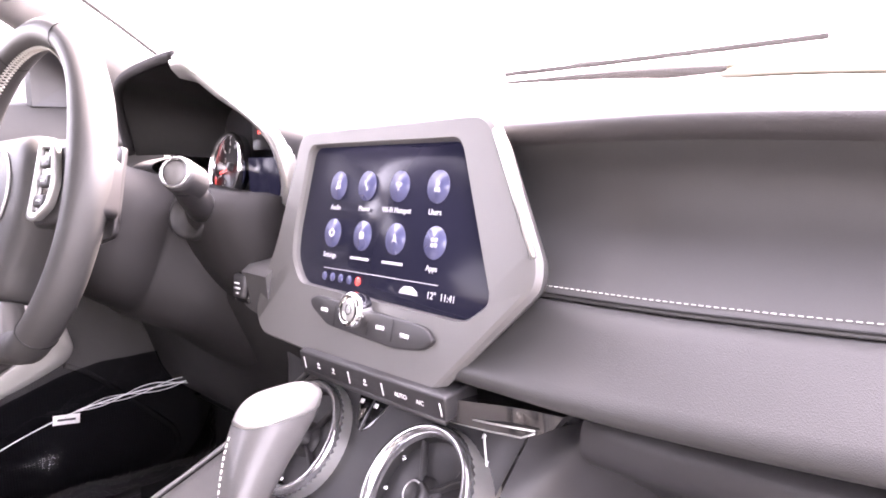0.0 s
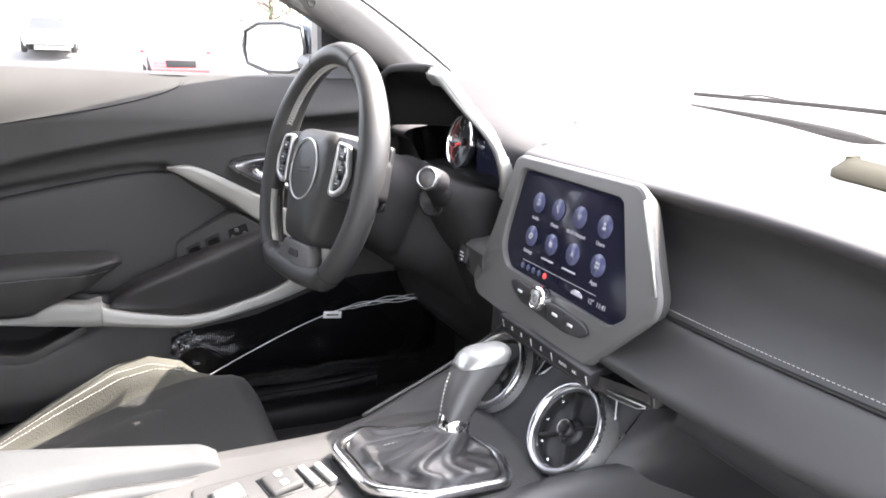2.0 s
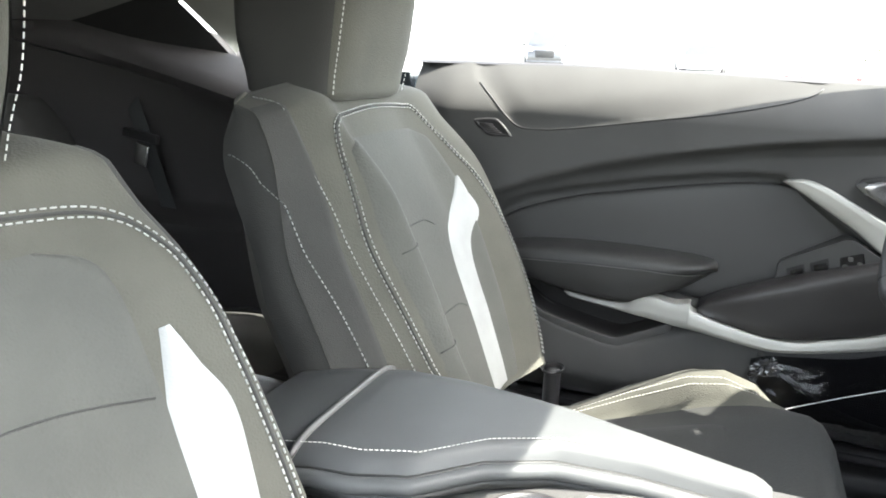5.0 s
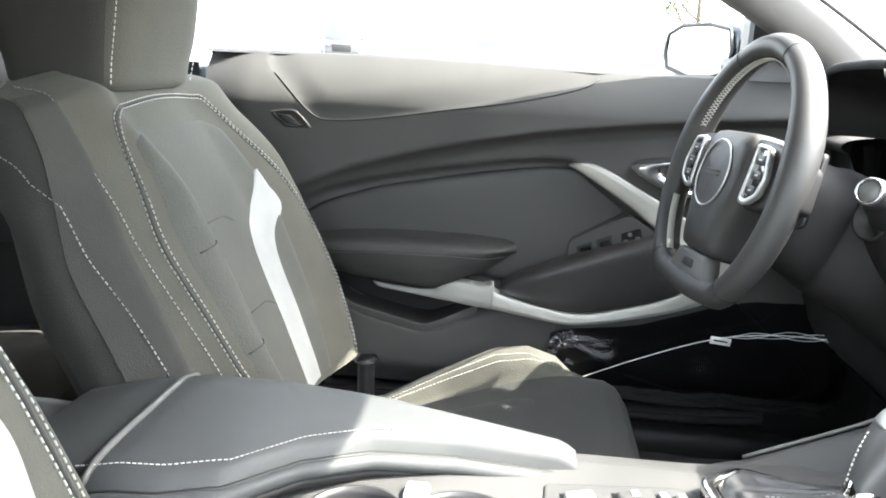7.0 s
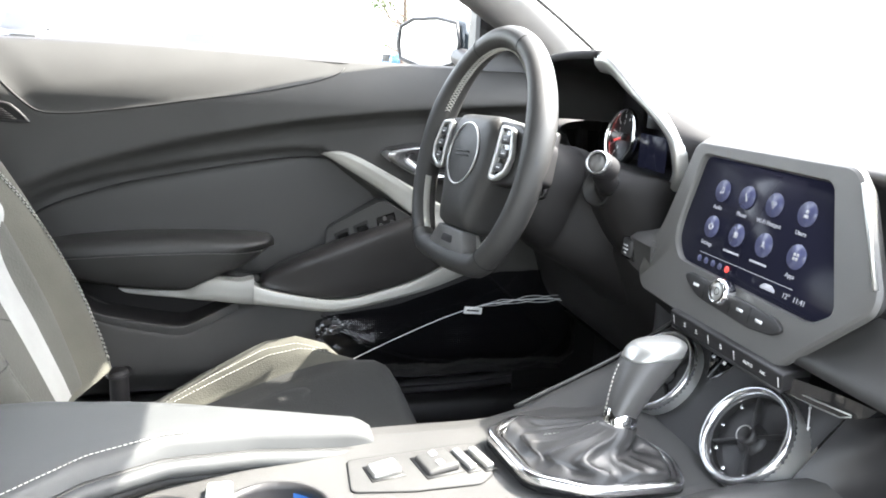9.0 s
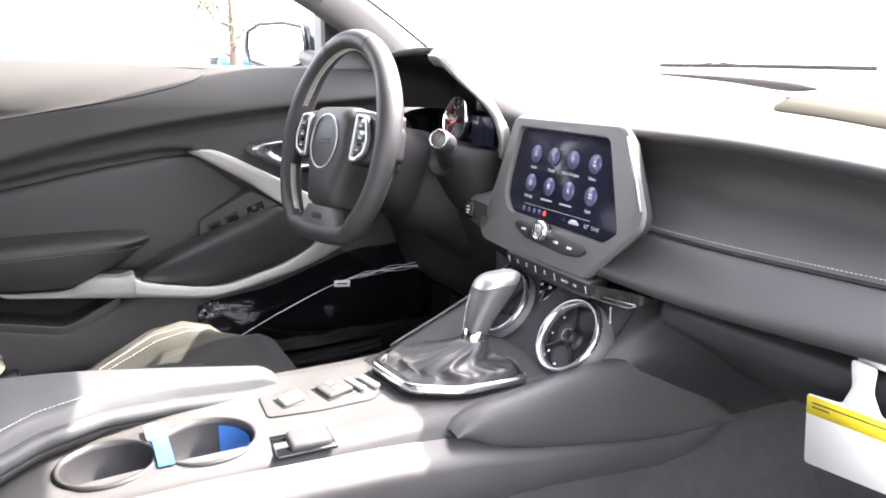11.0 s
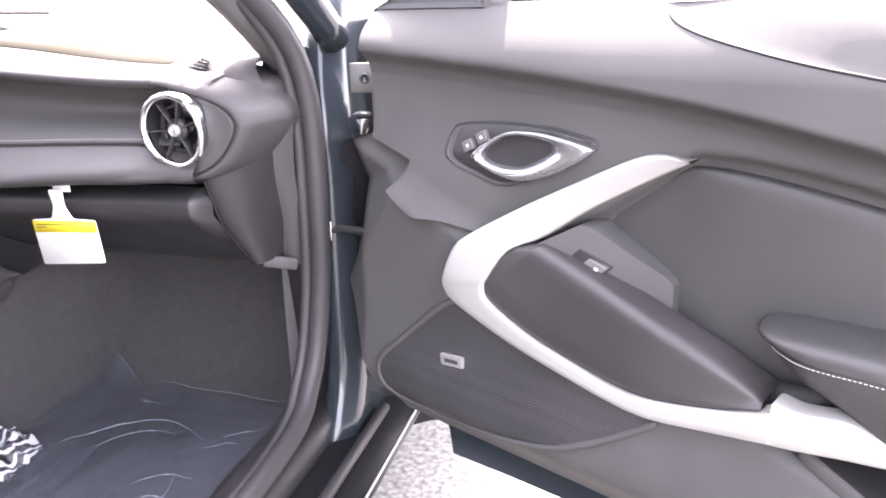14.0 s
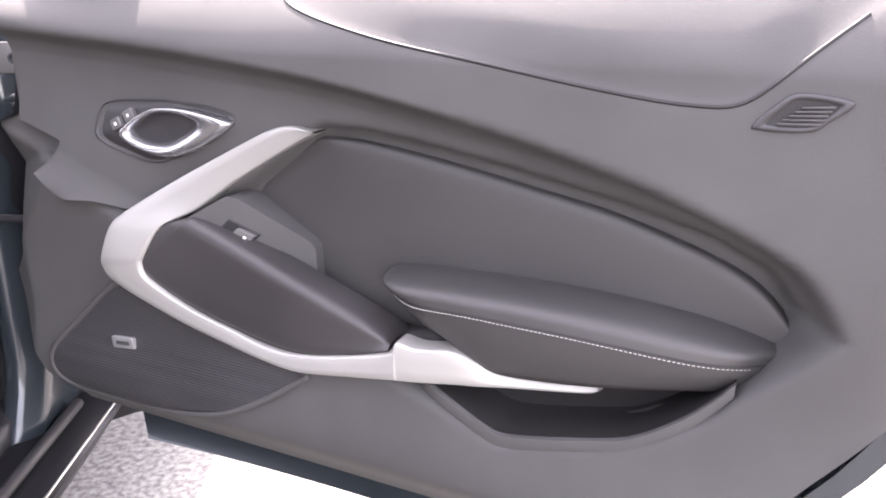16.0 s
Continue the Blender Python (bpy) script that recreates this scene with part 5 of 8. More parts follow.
# dark moulding along the foot of the windscreen
G = []
for x in np.linspace(0.200, 0.625, 40):
    t = (x - 0.200) / 0.425
    y, zt = 0.205 - 0.010 * t, 0.9745 - 0.036 * t - 0.004 * t * t
    tip = min(1.0, t / 0.06) ** 0.5 * min(1.0, (1.02 - t) / 0.10)
    w = 0.013 * tip
    prof = np.array([q for q in top_prof(x) if q[0] > 0.05])
    def on_top(d):
        return float(np.interp(y - d, prof[:, 0], prof[:, 1]))
    G.append([(x, y - 0.048 * tip, on_top(0.048 * tip) - 0.002), (x, y - 0.046 * tip, on_top(0.046 * tip) + 0.0015), (x, y - 0.024 * tip, on_top(0.024 * tip) + 0.0025), (x, y, zt + 0.10 * w), (x, y + 0.012, zt - 0.6 * w), (x, y + 0.02, zt - 1.6 * w)])
part("screen_moulding", sheet(np.array(G)), "olive", dash, "dull olive moulding at the foot of the windscreen")
# end panel under the vent, beside the pillar
A = cr([(0.679, 0.060, 0.782), (0.681, 0.075, 0.740), (0.684, 0.092, 0.700), (0.697, 0.142, 0.626)], 16)
B = cr([(0.752, 0.130, 0.850), (0.742, 0.150, 0.770), (0.735, 0.180, 0.690), (0.721, 0.200, 0.630)], 16)
part("end_panel", sheet(np.array([[A[i] * (1 - t) + B[i] * t + np.array((0.004 * math.sin(t * math.pi), -0.020 * math.sin(t * math.pi) ** 0.8, 0)) for t in np.linspace(0, 1, 14)] for i in range(16)])), "hard", dash, "black dash end panel")
part("end_panel_seam", tube(A + np.array((-0.001, -0.002, 0)), 0.0022, 6), "dark", dash)
# pillar side strip and its foot bracket
A3 = cr([(0.748, 0.127, 0.850), (0.738, 0.147, 0.770), (0.731, 0.177, 0.690), (0.717, 0.197, 0.628)], 14)
B3 = cr([(0.772, 0.160, 0.850), (0.764, 0.170, 0.770), (0.760, 0.190, 0.690), (0.752, 0.204, 0.605)], 14)
part("pillar_side_strip", sheet(np.array([[A3[i] * (1 - t) + B3[i] * t + np.array((0, -0.004 * math.sin(t * math.pi), 0)) for t in np.linspace(0, 1, 6)] for i in range(14)])), "soft", dash, "grey side strip")
part("foot_bracket", box(0.056, 0.012, 0.020, 0.003, 2, Matrix.Translation((0.722, 0.180, 0.619)) @ pose(0, 0, 0, 0, 14, 38)), "console", dash, "grey foot bracket")
glove = thing("glovebox", "closed black plastic glovebox", "glovebox")
def glove_rows(x):
    k = smooth01(x, 0.20, 0.66)
    return cr([(0.075, 0.752 + 0.012 * k), (0.046, 0.742 + 0.012 * k), (0.040, 0.730 + 0.010 * k), (0.046, 0.712 + 0.008 * k), (0.085, 0.69), (0.16, 0.64), (0.225, 0.600), (0.26, 0.60)], 24)
part("glovebox_door", sheet(np.array([[(x, y, z) for y, z in glove_rows(x)] for x in np.linspace(0.195, 0.660, 24)])), "hard", glove)
part("glovebox_side", sheet(np.array([[(0.660 + 0.020 * t ** 1.3 + 0.016 * t * smooth01(y, 0.06, 0.2), y + 0.030 * t ** 2, z - 0.004 * t) for y, z in glove_rows(0.668)] for t in np.linspace(0, 1, 6)])), "hard", glove)
part("glovebox_latch", box(0.05, 0.012, 0.02, 0.004, 2, Matrix.Translation((0.36, 0.145, 0.648))), "hard", glove)
G = np.array([[(0.12 + 0.58 * u, 0.24 + 0.35 * v, 0.60 - 0.03 * v) for v in (0, 1)] for u in (0, 0.5, 1)])
solid("under_dash_panel", sheet(G), "dark", "black closing panel under the dashboard", "panel", kind="structure")
# driver's side copy, added to keep light from flooding the footwell
solid("under_dash_panel", sheet(G * np.array((-1, 1, 1)) + np.array((0, -0.10, -0.06))), "dark", "black closing panel under the dashboard", "panel", kind="structure")

# ================= centre stack =================
def stack_m(x, z, out=0.0):
    """Local x right, y up, z towards the cabin, on the leaning screen plane."""
    tilt = math.atan(0.2)
    return Matrix.Translation((x, (z - 0.79) * 0.2 - out, z)) @ pose(0, 0, 0, 90, 0, 0) @ pose(0, 0, 0, -math.degrees(tilt), 0, 0)
SM = stack_m(0, 0.79)
def loc(pts, k=1.02):
    return [(x, (z - 0.79) * k) for x, z in pts]
stack = thing("infotainment_unit", "grey-framed touchscreen unit with a lit home screen", "touchscreen")
outer = rounded(loc([(-0.122, 0.940), (0.128, 0.942), (0.186, 0.845), (0.186, 0.828), (0.098, 0.741), (-0.150, 0.752), (-0.168, 0.772), (-0.142, 0.840)]), 0.016, 6)
inner = rounded(loc([(-0.098, 0.924), (0.099, 0.923), (0.144, 0.822), (0.144, 0.815), (0.125, 0.801), (-0.085, 0.806), (-0.104, 0.826), (-0.106, 0.850)]), 0.010, 6)
part("bezel", frame_plate(outer, inner, 0.032, 0.006, SM, 0.90), "housing", stack, "satin grey screen bezel", sharp=28)
glass = part("screen_glass", plate(inner, 0.004, 0, fix=SM @ Matrix.Translation((0, 0, -0.006))), "screen", stack, "dark glossy touchscreen")
# silver tube puts the bezel's edge highlight into the shape
part("edge_highlight", tube(np.array([SM @ Vector((x, (z - 0.79) * 1.02, 0.0005)) for x, z in ((0.134, 0.928), (0.158, 0.888), (0.182, 0.848))]), 0.0022, 8), "silver", stack, "silver strip standing for the edge highlight")
def on_screen(x, z, out=0.0008):
    return SM @ Matrix.Translation((x, (z - 0.79) * 1.02, -0.006 + out))
ICONS = [(-0.054, 0.891, "Audio"), (-0.012, 0.891, "Phone"), (0.031, 0.891, "Wi-Fi Hotspot"), (0.077, 0.891, "Users"),
         (-0.054, 0.851, "Settings"), (-0.010, 0.851, None), (0.034, 0.851, None), (0.081, 0.851, "Apps")]
def glyph(kind):
    """Simple white pictograms, a few millimetres across."""
    bits = []
    def bar(x, y, w, h, a=0.0):
        bits.append(box(w, h, 0.0003, 0, 1, Matrix.Translation((x, y, 0.0007)) @ Matrix.Rotation(a, 4, "Z")))
    def disc(x, y, r):
        bits.append(plate(circle(r, 16, x, y), 0.0003, 0, fix=Matrix.Translation((0, 0, 0.0008))))
    if kind == 0:
        disc(-0.002, -0.0025, 0.0014); disc(0.002, -0.002, 0.0014); bar(-0.0007, 0.0005, 0.0006, 0.006); bar(0.0033, 0.001, 0.0006, 0.006); bar(0.0013, 0.0036, 0.0046, 0.0012, 0.1)
    elif kind == 1:
        bar(-0.0005, 0, 0.0016, 0.0065, 0.5); disc(-0.0018, 0.003, 0.0014); disc(0.0012, -0.003, 0.0014)
    elif kind == 2:
        disc(0, -0.003, 0.0009)
        for r in (0.0022, 0.0040, 0.0058):
            bits.append(tube([(r * math.sin(a), -0.003 + r * math.cos(a), 0.0008) for a in np.linspace(-0.75, 0.75, 9)], 0.00045, 5))
    elif kind == 3:
        disc(0, 0.0022, 0.0020); bits.append(plate([(-0.0036, -0.004), (0.0036, -0.004), (0.0024, -0.0008), (-0.0024, -0.0008)], 0.0003, 0, fix=Matrix.Translation((0, 0, 0.0008))))
    elif kind == 4:
        bits.append(tube([(0.003 * math.cos(a), 0.003 * math.sin(a), 0.0008) for a in np.linspace(0, 2 * np.pi, 16, endpoint=False)], 0.0008, 5, True))
    elif kind == 5:
        bits.append(plate(rounded([(-0.003, -0.003), (0.003, -0.003), (0.003, 0.003), (-0.003, 0.003)], 0.001), 0.0003, 0, fix=Matrix.Translation((0, 0, 0.0008))))
    elif kind == 6:
        bits.append(plate([(0, 0.0042), (-0.0034, -0.0034), (0, -0.0016), (0.0034, -0.0034)], 0.0003, 0, fix=Matrix.Translation((0, 0, 0.0008))))
    else:
        for x in (-0.002, 0.002):
            for y in (-0.002, 0.002):
                bar(x, y, 0.003, 0.003)
    return joined(bits)
for k, (x, z, word) in enumerate(ICONS):
    ic = part("app_icon", plate(circle(0.0122, 32), 0.0006, 0, fix=on_screen(x, z)), "icon", glass, "round blue app icon")
    g = glyph(k)
    g.transform(on_screen(x, z, 0.0008))
    part("icon_glyph", g, "glyph", ic)
    if word:
        part("icon_name", lettering(word, 0.0062, on_screen(x, z - 0.0185)), "glyph", glass)
    else:
        part("icon_name", box(0.026, 0.0022, 0.0003, 0, 1, on_screen(x, z - 0.0185)), "glyph", glass, "small text line")
part("dock_line", box(0.150, 0.0006, 0.0003, 0, 1, on_screen(0.015, 0.8215)), "glyph", glass)
for k in range(5):
    part("dock_icon", plate(circle(0.0036, 14), 0.0004, 0, fix=on_screen(-0.058 + k * 0.0125, 0.8145)), "glyph_red" if k == 4 else "icon", glass)
part("clock_readout", lettering("12\u00b0  11:41", 0.0075, on_screen(0.095, 0.8135)), "glyph", glass)
part("car_pictogram", plate(rounded([(-0.011, -0.002), (0.011, -0.002), (0.010, 0.001), (0.004, 0.004), (-0.005, 0.004), (-0.010, 0.001)], 0.001), 0.0004, 0, fix=on_screen(0.058, 0.8135)), "glyph", glass)
# key strip with volume knob
strip = rounded(loc([(-0.062, 0.7935), (-0.052, 0.7985), (0.092, 0.7925), (0.104, 0.7845), (0.092, 0.776), (0.06, 0.7720), (-0.03, 0.7765), (-0.056, 0.787)]), 0.006, 5)
keys = part("key_strip", plate(strip, 0.006, 0.0015, fix=SM @ Matrix.Translation((0, 0, 0.004))), "hard", stack, "grey key strip")
for x, z in ((-0.036, 0.788), (0.042, 0.7845), (0.072, 0.783)):
    part("key_mark", box(0.010, 0.003, 0.0004, 0, 1, SM @ Matrix.Translation((x, (z - 0.79) * 1.02, 0.0044))), "print", keys)
for x in (-0.020, 0.026, 0.057):
    part("key_gap", box(0.0006, 0.017, 0.0004, 0, 1, SM @ Matrix.Translation((x, -0.005, 0.0044))), "dark", keys)
KM = SM @ Matrix.Translation((0.015, 0.004, 0.0)) @ Matrix.Scale(0.82, 4)
knob = part("volume_knob", lathe([(0.0165, 0.004), (0.0170, 0.014), (0.0160, 0.020), (0.0125, 0.021), (0.0115, 0.019), (0.001, 0.019)], 40, KM), "chrome", stack, "bright knurled volume knob")
part("knob_face", lathe([(0.0115, 0.0185), (0.0105, 0.0195), (0.0005, 0.0195)], 32, KM), "silver", knob)
part("knob_mark", lathe([(0.0040, 0.0198), (0.0046, 0.0200), (0.0052, 0.0198)], 24, KM), "ink", knob)
# climate strip below
clim = thing("climate_panel", "gloss black climate key strip with white symbols", "control panel")
CM = Matrix.Translation((0.030, -0.0125, 0.7420)) @ pose(0, 0, 0, 90, 0, 0) @ pose(0, 0, 0, 12, 0, 0)
part("strip", plate(rounded([(-0.096, -0.008), (0.093, -0.009), (0.095, 0.010), (-0.094, 0.010)], 0.003), 0.03, 0.002, fix=CM), "hard", clim)
for k, x in enumerate(np.linspace(-0.087, 0.089, 9)):
    if k in (0, 3, 5, 8):
        part("divider", box(0.0012, 0.010, 0.0005, 0, 1, CM @ Matrix.Translation((x, 0, 0.0003))), "print", clim)
    elif k == 6:
        part("key_word", lettering("AUTO", 0.0052, CM @ Matrix.Translation((x, 0, 0.0003))), "print", clim)
    elif k == 7:
        part("key_word", lettering("A/C", 0.0052, CM @ Matrix.Translation((x, 0, 0.0003))), "print", clim)
    else:
        part("key_symbol", joined([plate(circle(0.0016, 12, 0, 0.002), 0.0003, 0, fix=CM @ Matrix.Translation((x, 0, 0.0004))), box(0.0045, 0.0012, 0.0003, 0, 1, CM @ Matrix.Translation((x, -0.001, 0.0004)))]), "print", clim)
part("lower_lip", tube(np.array([(-0.064, -0.008, 0.7325), (0.03, -0.009, 0.7325), (0.118, -0.007, 0.7322)]), 0.0026, 8), "hard", clim)
part("chrome_edge", tube(np.array([(0.112, -0.002, 0.7352), (0.148, 0.007, 0.7352), (0.178, 0.0155, 0.7356)]), 0.0007, 6), "silver", clim, "thin chrome line")
part("chrome_edge", tube(np.array([(0.110, -0.001, 0.7302), (0.140, 0.007, 0.7288), (0.166, 0.0155, 0.7282), (0.177, 0.0165, 0.7335)]), 0.0007, 6), "silver", clim, "thin chrome line")
part("side_slot", loft([[(0.114, -0.006, 0.7475), (0.114, -0.006, 0.7320), (0.114, 0.035, 0.7320), (0.114, 0.035, 0.7475)],
                        [(0.150, 0.010, 0.7475), (0.150, 0.010, 0.7290), (0.150, 0.045, 0.7290), (0.150, 0.045, 0.7475)],
                        [(0.172, 0.0175, 0.7475), (0.170, 0.0165, 0.7290), (0.172, 0.050, 0.7290), (0.172, 0.050, 0.7475)],
                        [(0.196, 0.0220, 0.7475), (0.190, 0.0200, 0.7390), (0.194, 0.055, 0.7390), (0.196, 0.055, 0.7475)]], 14), "gloss", clim, "gloss black slot", sharp=35)

# lower stack face with the two round vents
face = thing("vent_panel", "black panel around the two centre vents", "panel")
G = []
for u in np.linspace(-1, 1, 26):
    x = 0.141 * u
    row = []
    for v in np.linspace(0, 1, 16):
        z = 0.742 - 0.165 * v
        y = 0.0590 - 0.120 * v + 0.016 * smooth01(abs(u), 0.80, 1.0)
        row.append((x * (1 - 0.16 * v), y, z))
    G.append(row)
part("panel_face", sheet(np.array(G)), "hard", face)
A = cr([(0.148, 0.066, 0.742), (0.142, 0.030, 0.692), (0.138, 0.000, 0.650), (0.134, -0.030, 0.610), (0.14, 0.10, 0.55), (0.14, 0.25, 0.53)], 24)
B = cr([(0.205, 0.075, 0.752), (0.198, 0.046, 0.730), (0.202, 0.09, 0.690), (0.205, 0.18, 0.625), (0.21, 0.27, 0.575)], 24)
part("stack_flank", sheet(np.array([[A[i] * (1 - t) + B[i] * t + np.array((0, 0.012 * math.sin(t * math.pi), 0)) for t in np.linspace(0, 1, 10)] for i in range(24)])), "hard", face, "black stack side")
A2, B2 = A * np.array((-1, 1, 1)), B * np.array((-1, 1, 1))
part("stack_flank", sheet(np.array([[A2[i] * (1 - t) + B2[i] * t for t in np.linspace(0, 1, 6)] for i in range(24)])), "hard", face)
for x in (-0.082, 0.082):
    v = air_vent("air_vent", Matrix.Translation((x, -0.004, 0.667)) @ pose(0, 0, 0, 90 - 36, 0, 0), 0.0530, 0.024, "hard", "round air vent with a knurled chrome ring", "ring")
    spokes(v, 0.0530, (35, 120, 215, 300) if x > 0 else (60, 145, 240, 325))
    part("flap", box(0.074, 0.0025, 0.034, 0.001, 1, Matrix.Rotation(radians(72), 4, "Z") @ Matrix.Translation((0.002, -0.012, -0.024))), "housing", v, "grey air flap")
    part("hub_cap", lathe([(0.0105, 0.003), (0.0100, 0.007), (0.0075, 0.008), (0.0070, 0.0065), (0.0005, 0.006)], 28), "hard", v)
    # the highlight on the dark hub, modelled as a silver arc
    part("hub_glint", tube([(0.0085 * math.cos(a), 0.0085 * math.sin(a), 0.0078) for a in np.linspace(1.2, 4.4, 20)], 0.0008, 6), "silver", v, "silver arc painted as the hub's glint")
    n_ = 108
    ridge = np.array([0.0545 if k % 2 else 0.0541 for k in range(n_)])
    G = np.array([[(ridge[k] * f * math.cos(2 * math.pi * k / n_), ridge[k] * f * math.sin(2 * math.pi * k / n_), z) for k in range(n_)] for f, z in ((0.975, 0.004), (1.0, -0.002), (1.005, -0.013), (1.0, -0.022), (0.97, -0.030))])
    part("grip_band", sheet(G, wrap_v=True), "silver", v, "knurled grip band")
    for k in range(5):
        a = radians(150 + 38 * k)
        part("rim_clip", box(0.0055, 0.004, 0.004, 0.001, 1, Matrix.Rotation(a, 4, "Z") @ Matrix.Translation((0.0405, 0, -0.004))), "chrome", v, "small bright clip")
for sx in (-1, 1):
    part("defrost_key", plate(rounded([(0.001 * sx, 0.016), (0.024 * sx, 0.016), (0.012 * sx, -0.012), (0.001 * sx, -0.020)], 0.002), 0.006, 0.001, fix=Matrix.Translation((-0.0215, 0.0268, 0.699)) @ pose(0, 0, 0, 54, 0, 0)), "gloss", face, "black demister key")
    part("key_symbol", box(0.005, 0.004, 0.0005, 0, 1, Matrix.Translation((-0.0215, 0.0268, 0.699)) @ pose(0, 0, 0, 54, 0, 0) @ Matrix.Translation((0.010 * sx, 0.005, 0.0033))), "print", face)
hz = part("hazard_key", plate(rounded([(-0.020, -0.013), (0.020, -0.013), (0.011, 0.014), (-0.011, 0.014)], 0.003), 0.01, 0.001, fix=Matrix.Translation((0.011, -0.0345, 0.6125)) @ pose(0, 0, 0, 54, 0, 0)), "gloss", face, "black hazard key")
part("hazard_mark", tube([(0.005 * math.cos(a), 0.005 * math.sin(a) - 0.001, 0.0052) for a in (math.pi / 2, math.pi / 2 + 2.094, math.pi / 2 + 4.189)], 0.0007, 5, True), "red", hz, "red triangle", Matrix.Translation((0.011, -0.0345, 0.6125)) @ pose(0, 0, 0, 54, 0, 0))
part("arrow_mark", joined([plate([(-0.003, -0.012), (0.0, -0.017), (0.003, -0.012), (0.001, -0.012), (0.001, 0.012), (0.003, 0.012), (0, 0.017), (-0.003, 0.012), (-0.001, 0.012), (-0.001, -0.012)], 0.0004, 0,
     fix=Matrix.Translation((0.118, 0.0290, 0.703)) @ pose(0, 0, 0, 54, 0, 0) @ Matrix.Scale(0.8, 4) @ pose(0, 0, 0, 0, 0, 36))]), "print", face)
# drive mode key left of the screen
km = thing("mode_key", "small square black key on the fascia", "button")
part("bezel", box(0.034, 0.02, 0.034, 0.004, 2, Matrix.Translation((-0.203, 0.0125, 0.789)) @ pose(0, 0, 0, -6, 0, 0)), "gloss", km)
part("key", box(0.024, 0.02, 0.024, 0.003, 2, Matrix.Translation((-0.203, 0.0085, 0.789)) @ pose(0, 0, 0, -6, 0, 0)), "hard", km)
for dx_, dz_, w_ in ((0, 0.004, 0.010), (0, -0.001, 0.012), (0, -0.006, 0.007)):
    part("key_symbol", box(w_, 0.001, 0.0018, 0, 1, Matrix.Translation((-0.203 + dx_, -0.0022, 0.789 + dz_))), "print", km)
part("fascia_wing", loft([[(x, y, z) for y, z in prof] for x, prof in ((-0.140, ((0.04, 0.820), (0.004, 0.812), (-0.003, 0.805), (0.0, 0.764), (0.012, 0.756), (0.08, 0.752), (0.09, 0.82))),
                          (-0.205, ((0.045, 0.818), (0.012, 0.811), (0.004, 0.804), (0.008, 0.768), (0.018, 0.760), (0.08, 0.756), (0.09, 0.82))),
                          (-0.262, ((0.05, 0.804), (0.036, 0.800), (0.030, 0.795), (0.030, 0.776), (0.040, 0.768), (0.08, 0.765), (0.09, 0.81))))], 14), "console", dash, "grey ledge beside the screen", sharp=35)
secs = []
for z, yf in ((0.750, 0.040), (0.790, 0.004), (0.830, -0.020), (0.862, -0.030), (0.880, -0.027), (0.892, -0.012)):
    secs.append([(x, yf + dy_, z - 0.10 * max(0.0, x + 0.29) * smooth01(z, 0.84, 0.88)) for x, dy_ in ((-0.340, 0.04), (-0.325, 0.012), (-0.285, 0.0), (-0.235, 0.0), (-0.205, 0.010), (-0.190, 0.04))] + [(-0.190, 0.065, z - 0.02), (-0.340, 0.065, z - 0.02)])
part("column_surround", loft(secs, 26), "shroud", dash, "black panel beside the steering column")

# ================= instrument binnacle =================
bin_ = thing("instrument_cluster", "hooded instrument cluster with bright frame and round dials", "instrument cluster")
hood_line = [(-0.600, 0.93), (-0.585, 1.00), (-0.540, 1.026), (-0.440, 1.034), (-0.345, 1.034), (-0.315, 1.026), (-0.260, 0.990), (-0.200, 0.954), (-0.176, 0.930), (-0.172, 0.905), (-0.177, 0.882), (-0.205, 0.858), (-0.248, 0.845)]
H = even(hood_line, 70)
G = []
for x, z in H:
    back = 0.26
    y0 = 0.040 - 0.25 * (z - 0.93)
    G.append([(x - 0.04 * t * (x + 0.37) + 0.11 * t ** 0.8 * smooth01(x, -0.33, -0.20) * smooth01(z, 0.90, 0.94), y0 + (back - (y0 - 0.04)) * t * (1 - 0.35 * smooth01(x, -0.33, -0.20)), z - 0.034 * t * smooth01(z, 0.88, 1.0) - 0.030 * t * smooth01(x, -0.33, -0.20)) for t in (0, 0.08, 0.2, 0.4, 0.7, 1.0)])
part("hood_shell", sheet(np.array(G)), "hood_skin", bin_, "black cluster hood")
tilt_y = lambda z: 0.035 - 0.25 * (z - 0.93)
HB = H[32:]
CX = np.array((-0.37, 0.93))
G = []
for x, z in HB:
    d = (CX - np.array((x, z))) / np.linalg.norm(CX - np.array((x, z)))
    G.append([(x + d[0] * q, tilt_y(z) + o, z + d[1] * q) for q, o in ((-0.003, 0.012), (-0.002, -0.001), (0.002, -0.005), (0.014, -0.002), (0.024, 0.008), (0.028, 0.030))])
part("bright_frame", sheet(np.array(G)), "silver", bin_, "satin silver cluster frame")
part("hood_lip", tube(np.array([(x, tilt_y(z), z) for x, z in H[:34]]), 0.007, 8), "hood_skin", bin_)
part("dial_plate", mesh_from([(x + (-0.37 - x) * 0.17, 0.157, z + (0.93 - z) * 0.31) for x, z in H], [tuple(range(len(H)))], False), "dial", bin_, "black dial plate")
inner_shell = []
for x, z in H:
    inner_shell.append([(x, tilt_y(z) + 0.008, z - 0.002), (x + (-0.37 - x) * 0.12, 0.10, z + (0.93 - z) * 0.18), (x + (-0.37 - x) * 0.18, 0.158, z + (0.93 - z) * 0.32)])
part("cluster_tunnel", sheet(np.array(inner_shell)), "dark", bin_)
part("tunnel_floor", mesh_from([(-0.58, 0.03, 0.86), (-0.19, 0.03, 0.858), (-0.20, 0.16, 0.87), (-0.57, 0.16, 0.87)], [(0, 1, 2, 3)], False), "dark", bin_)
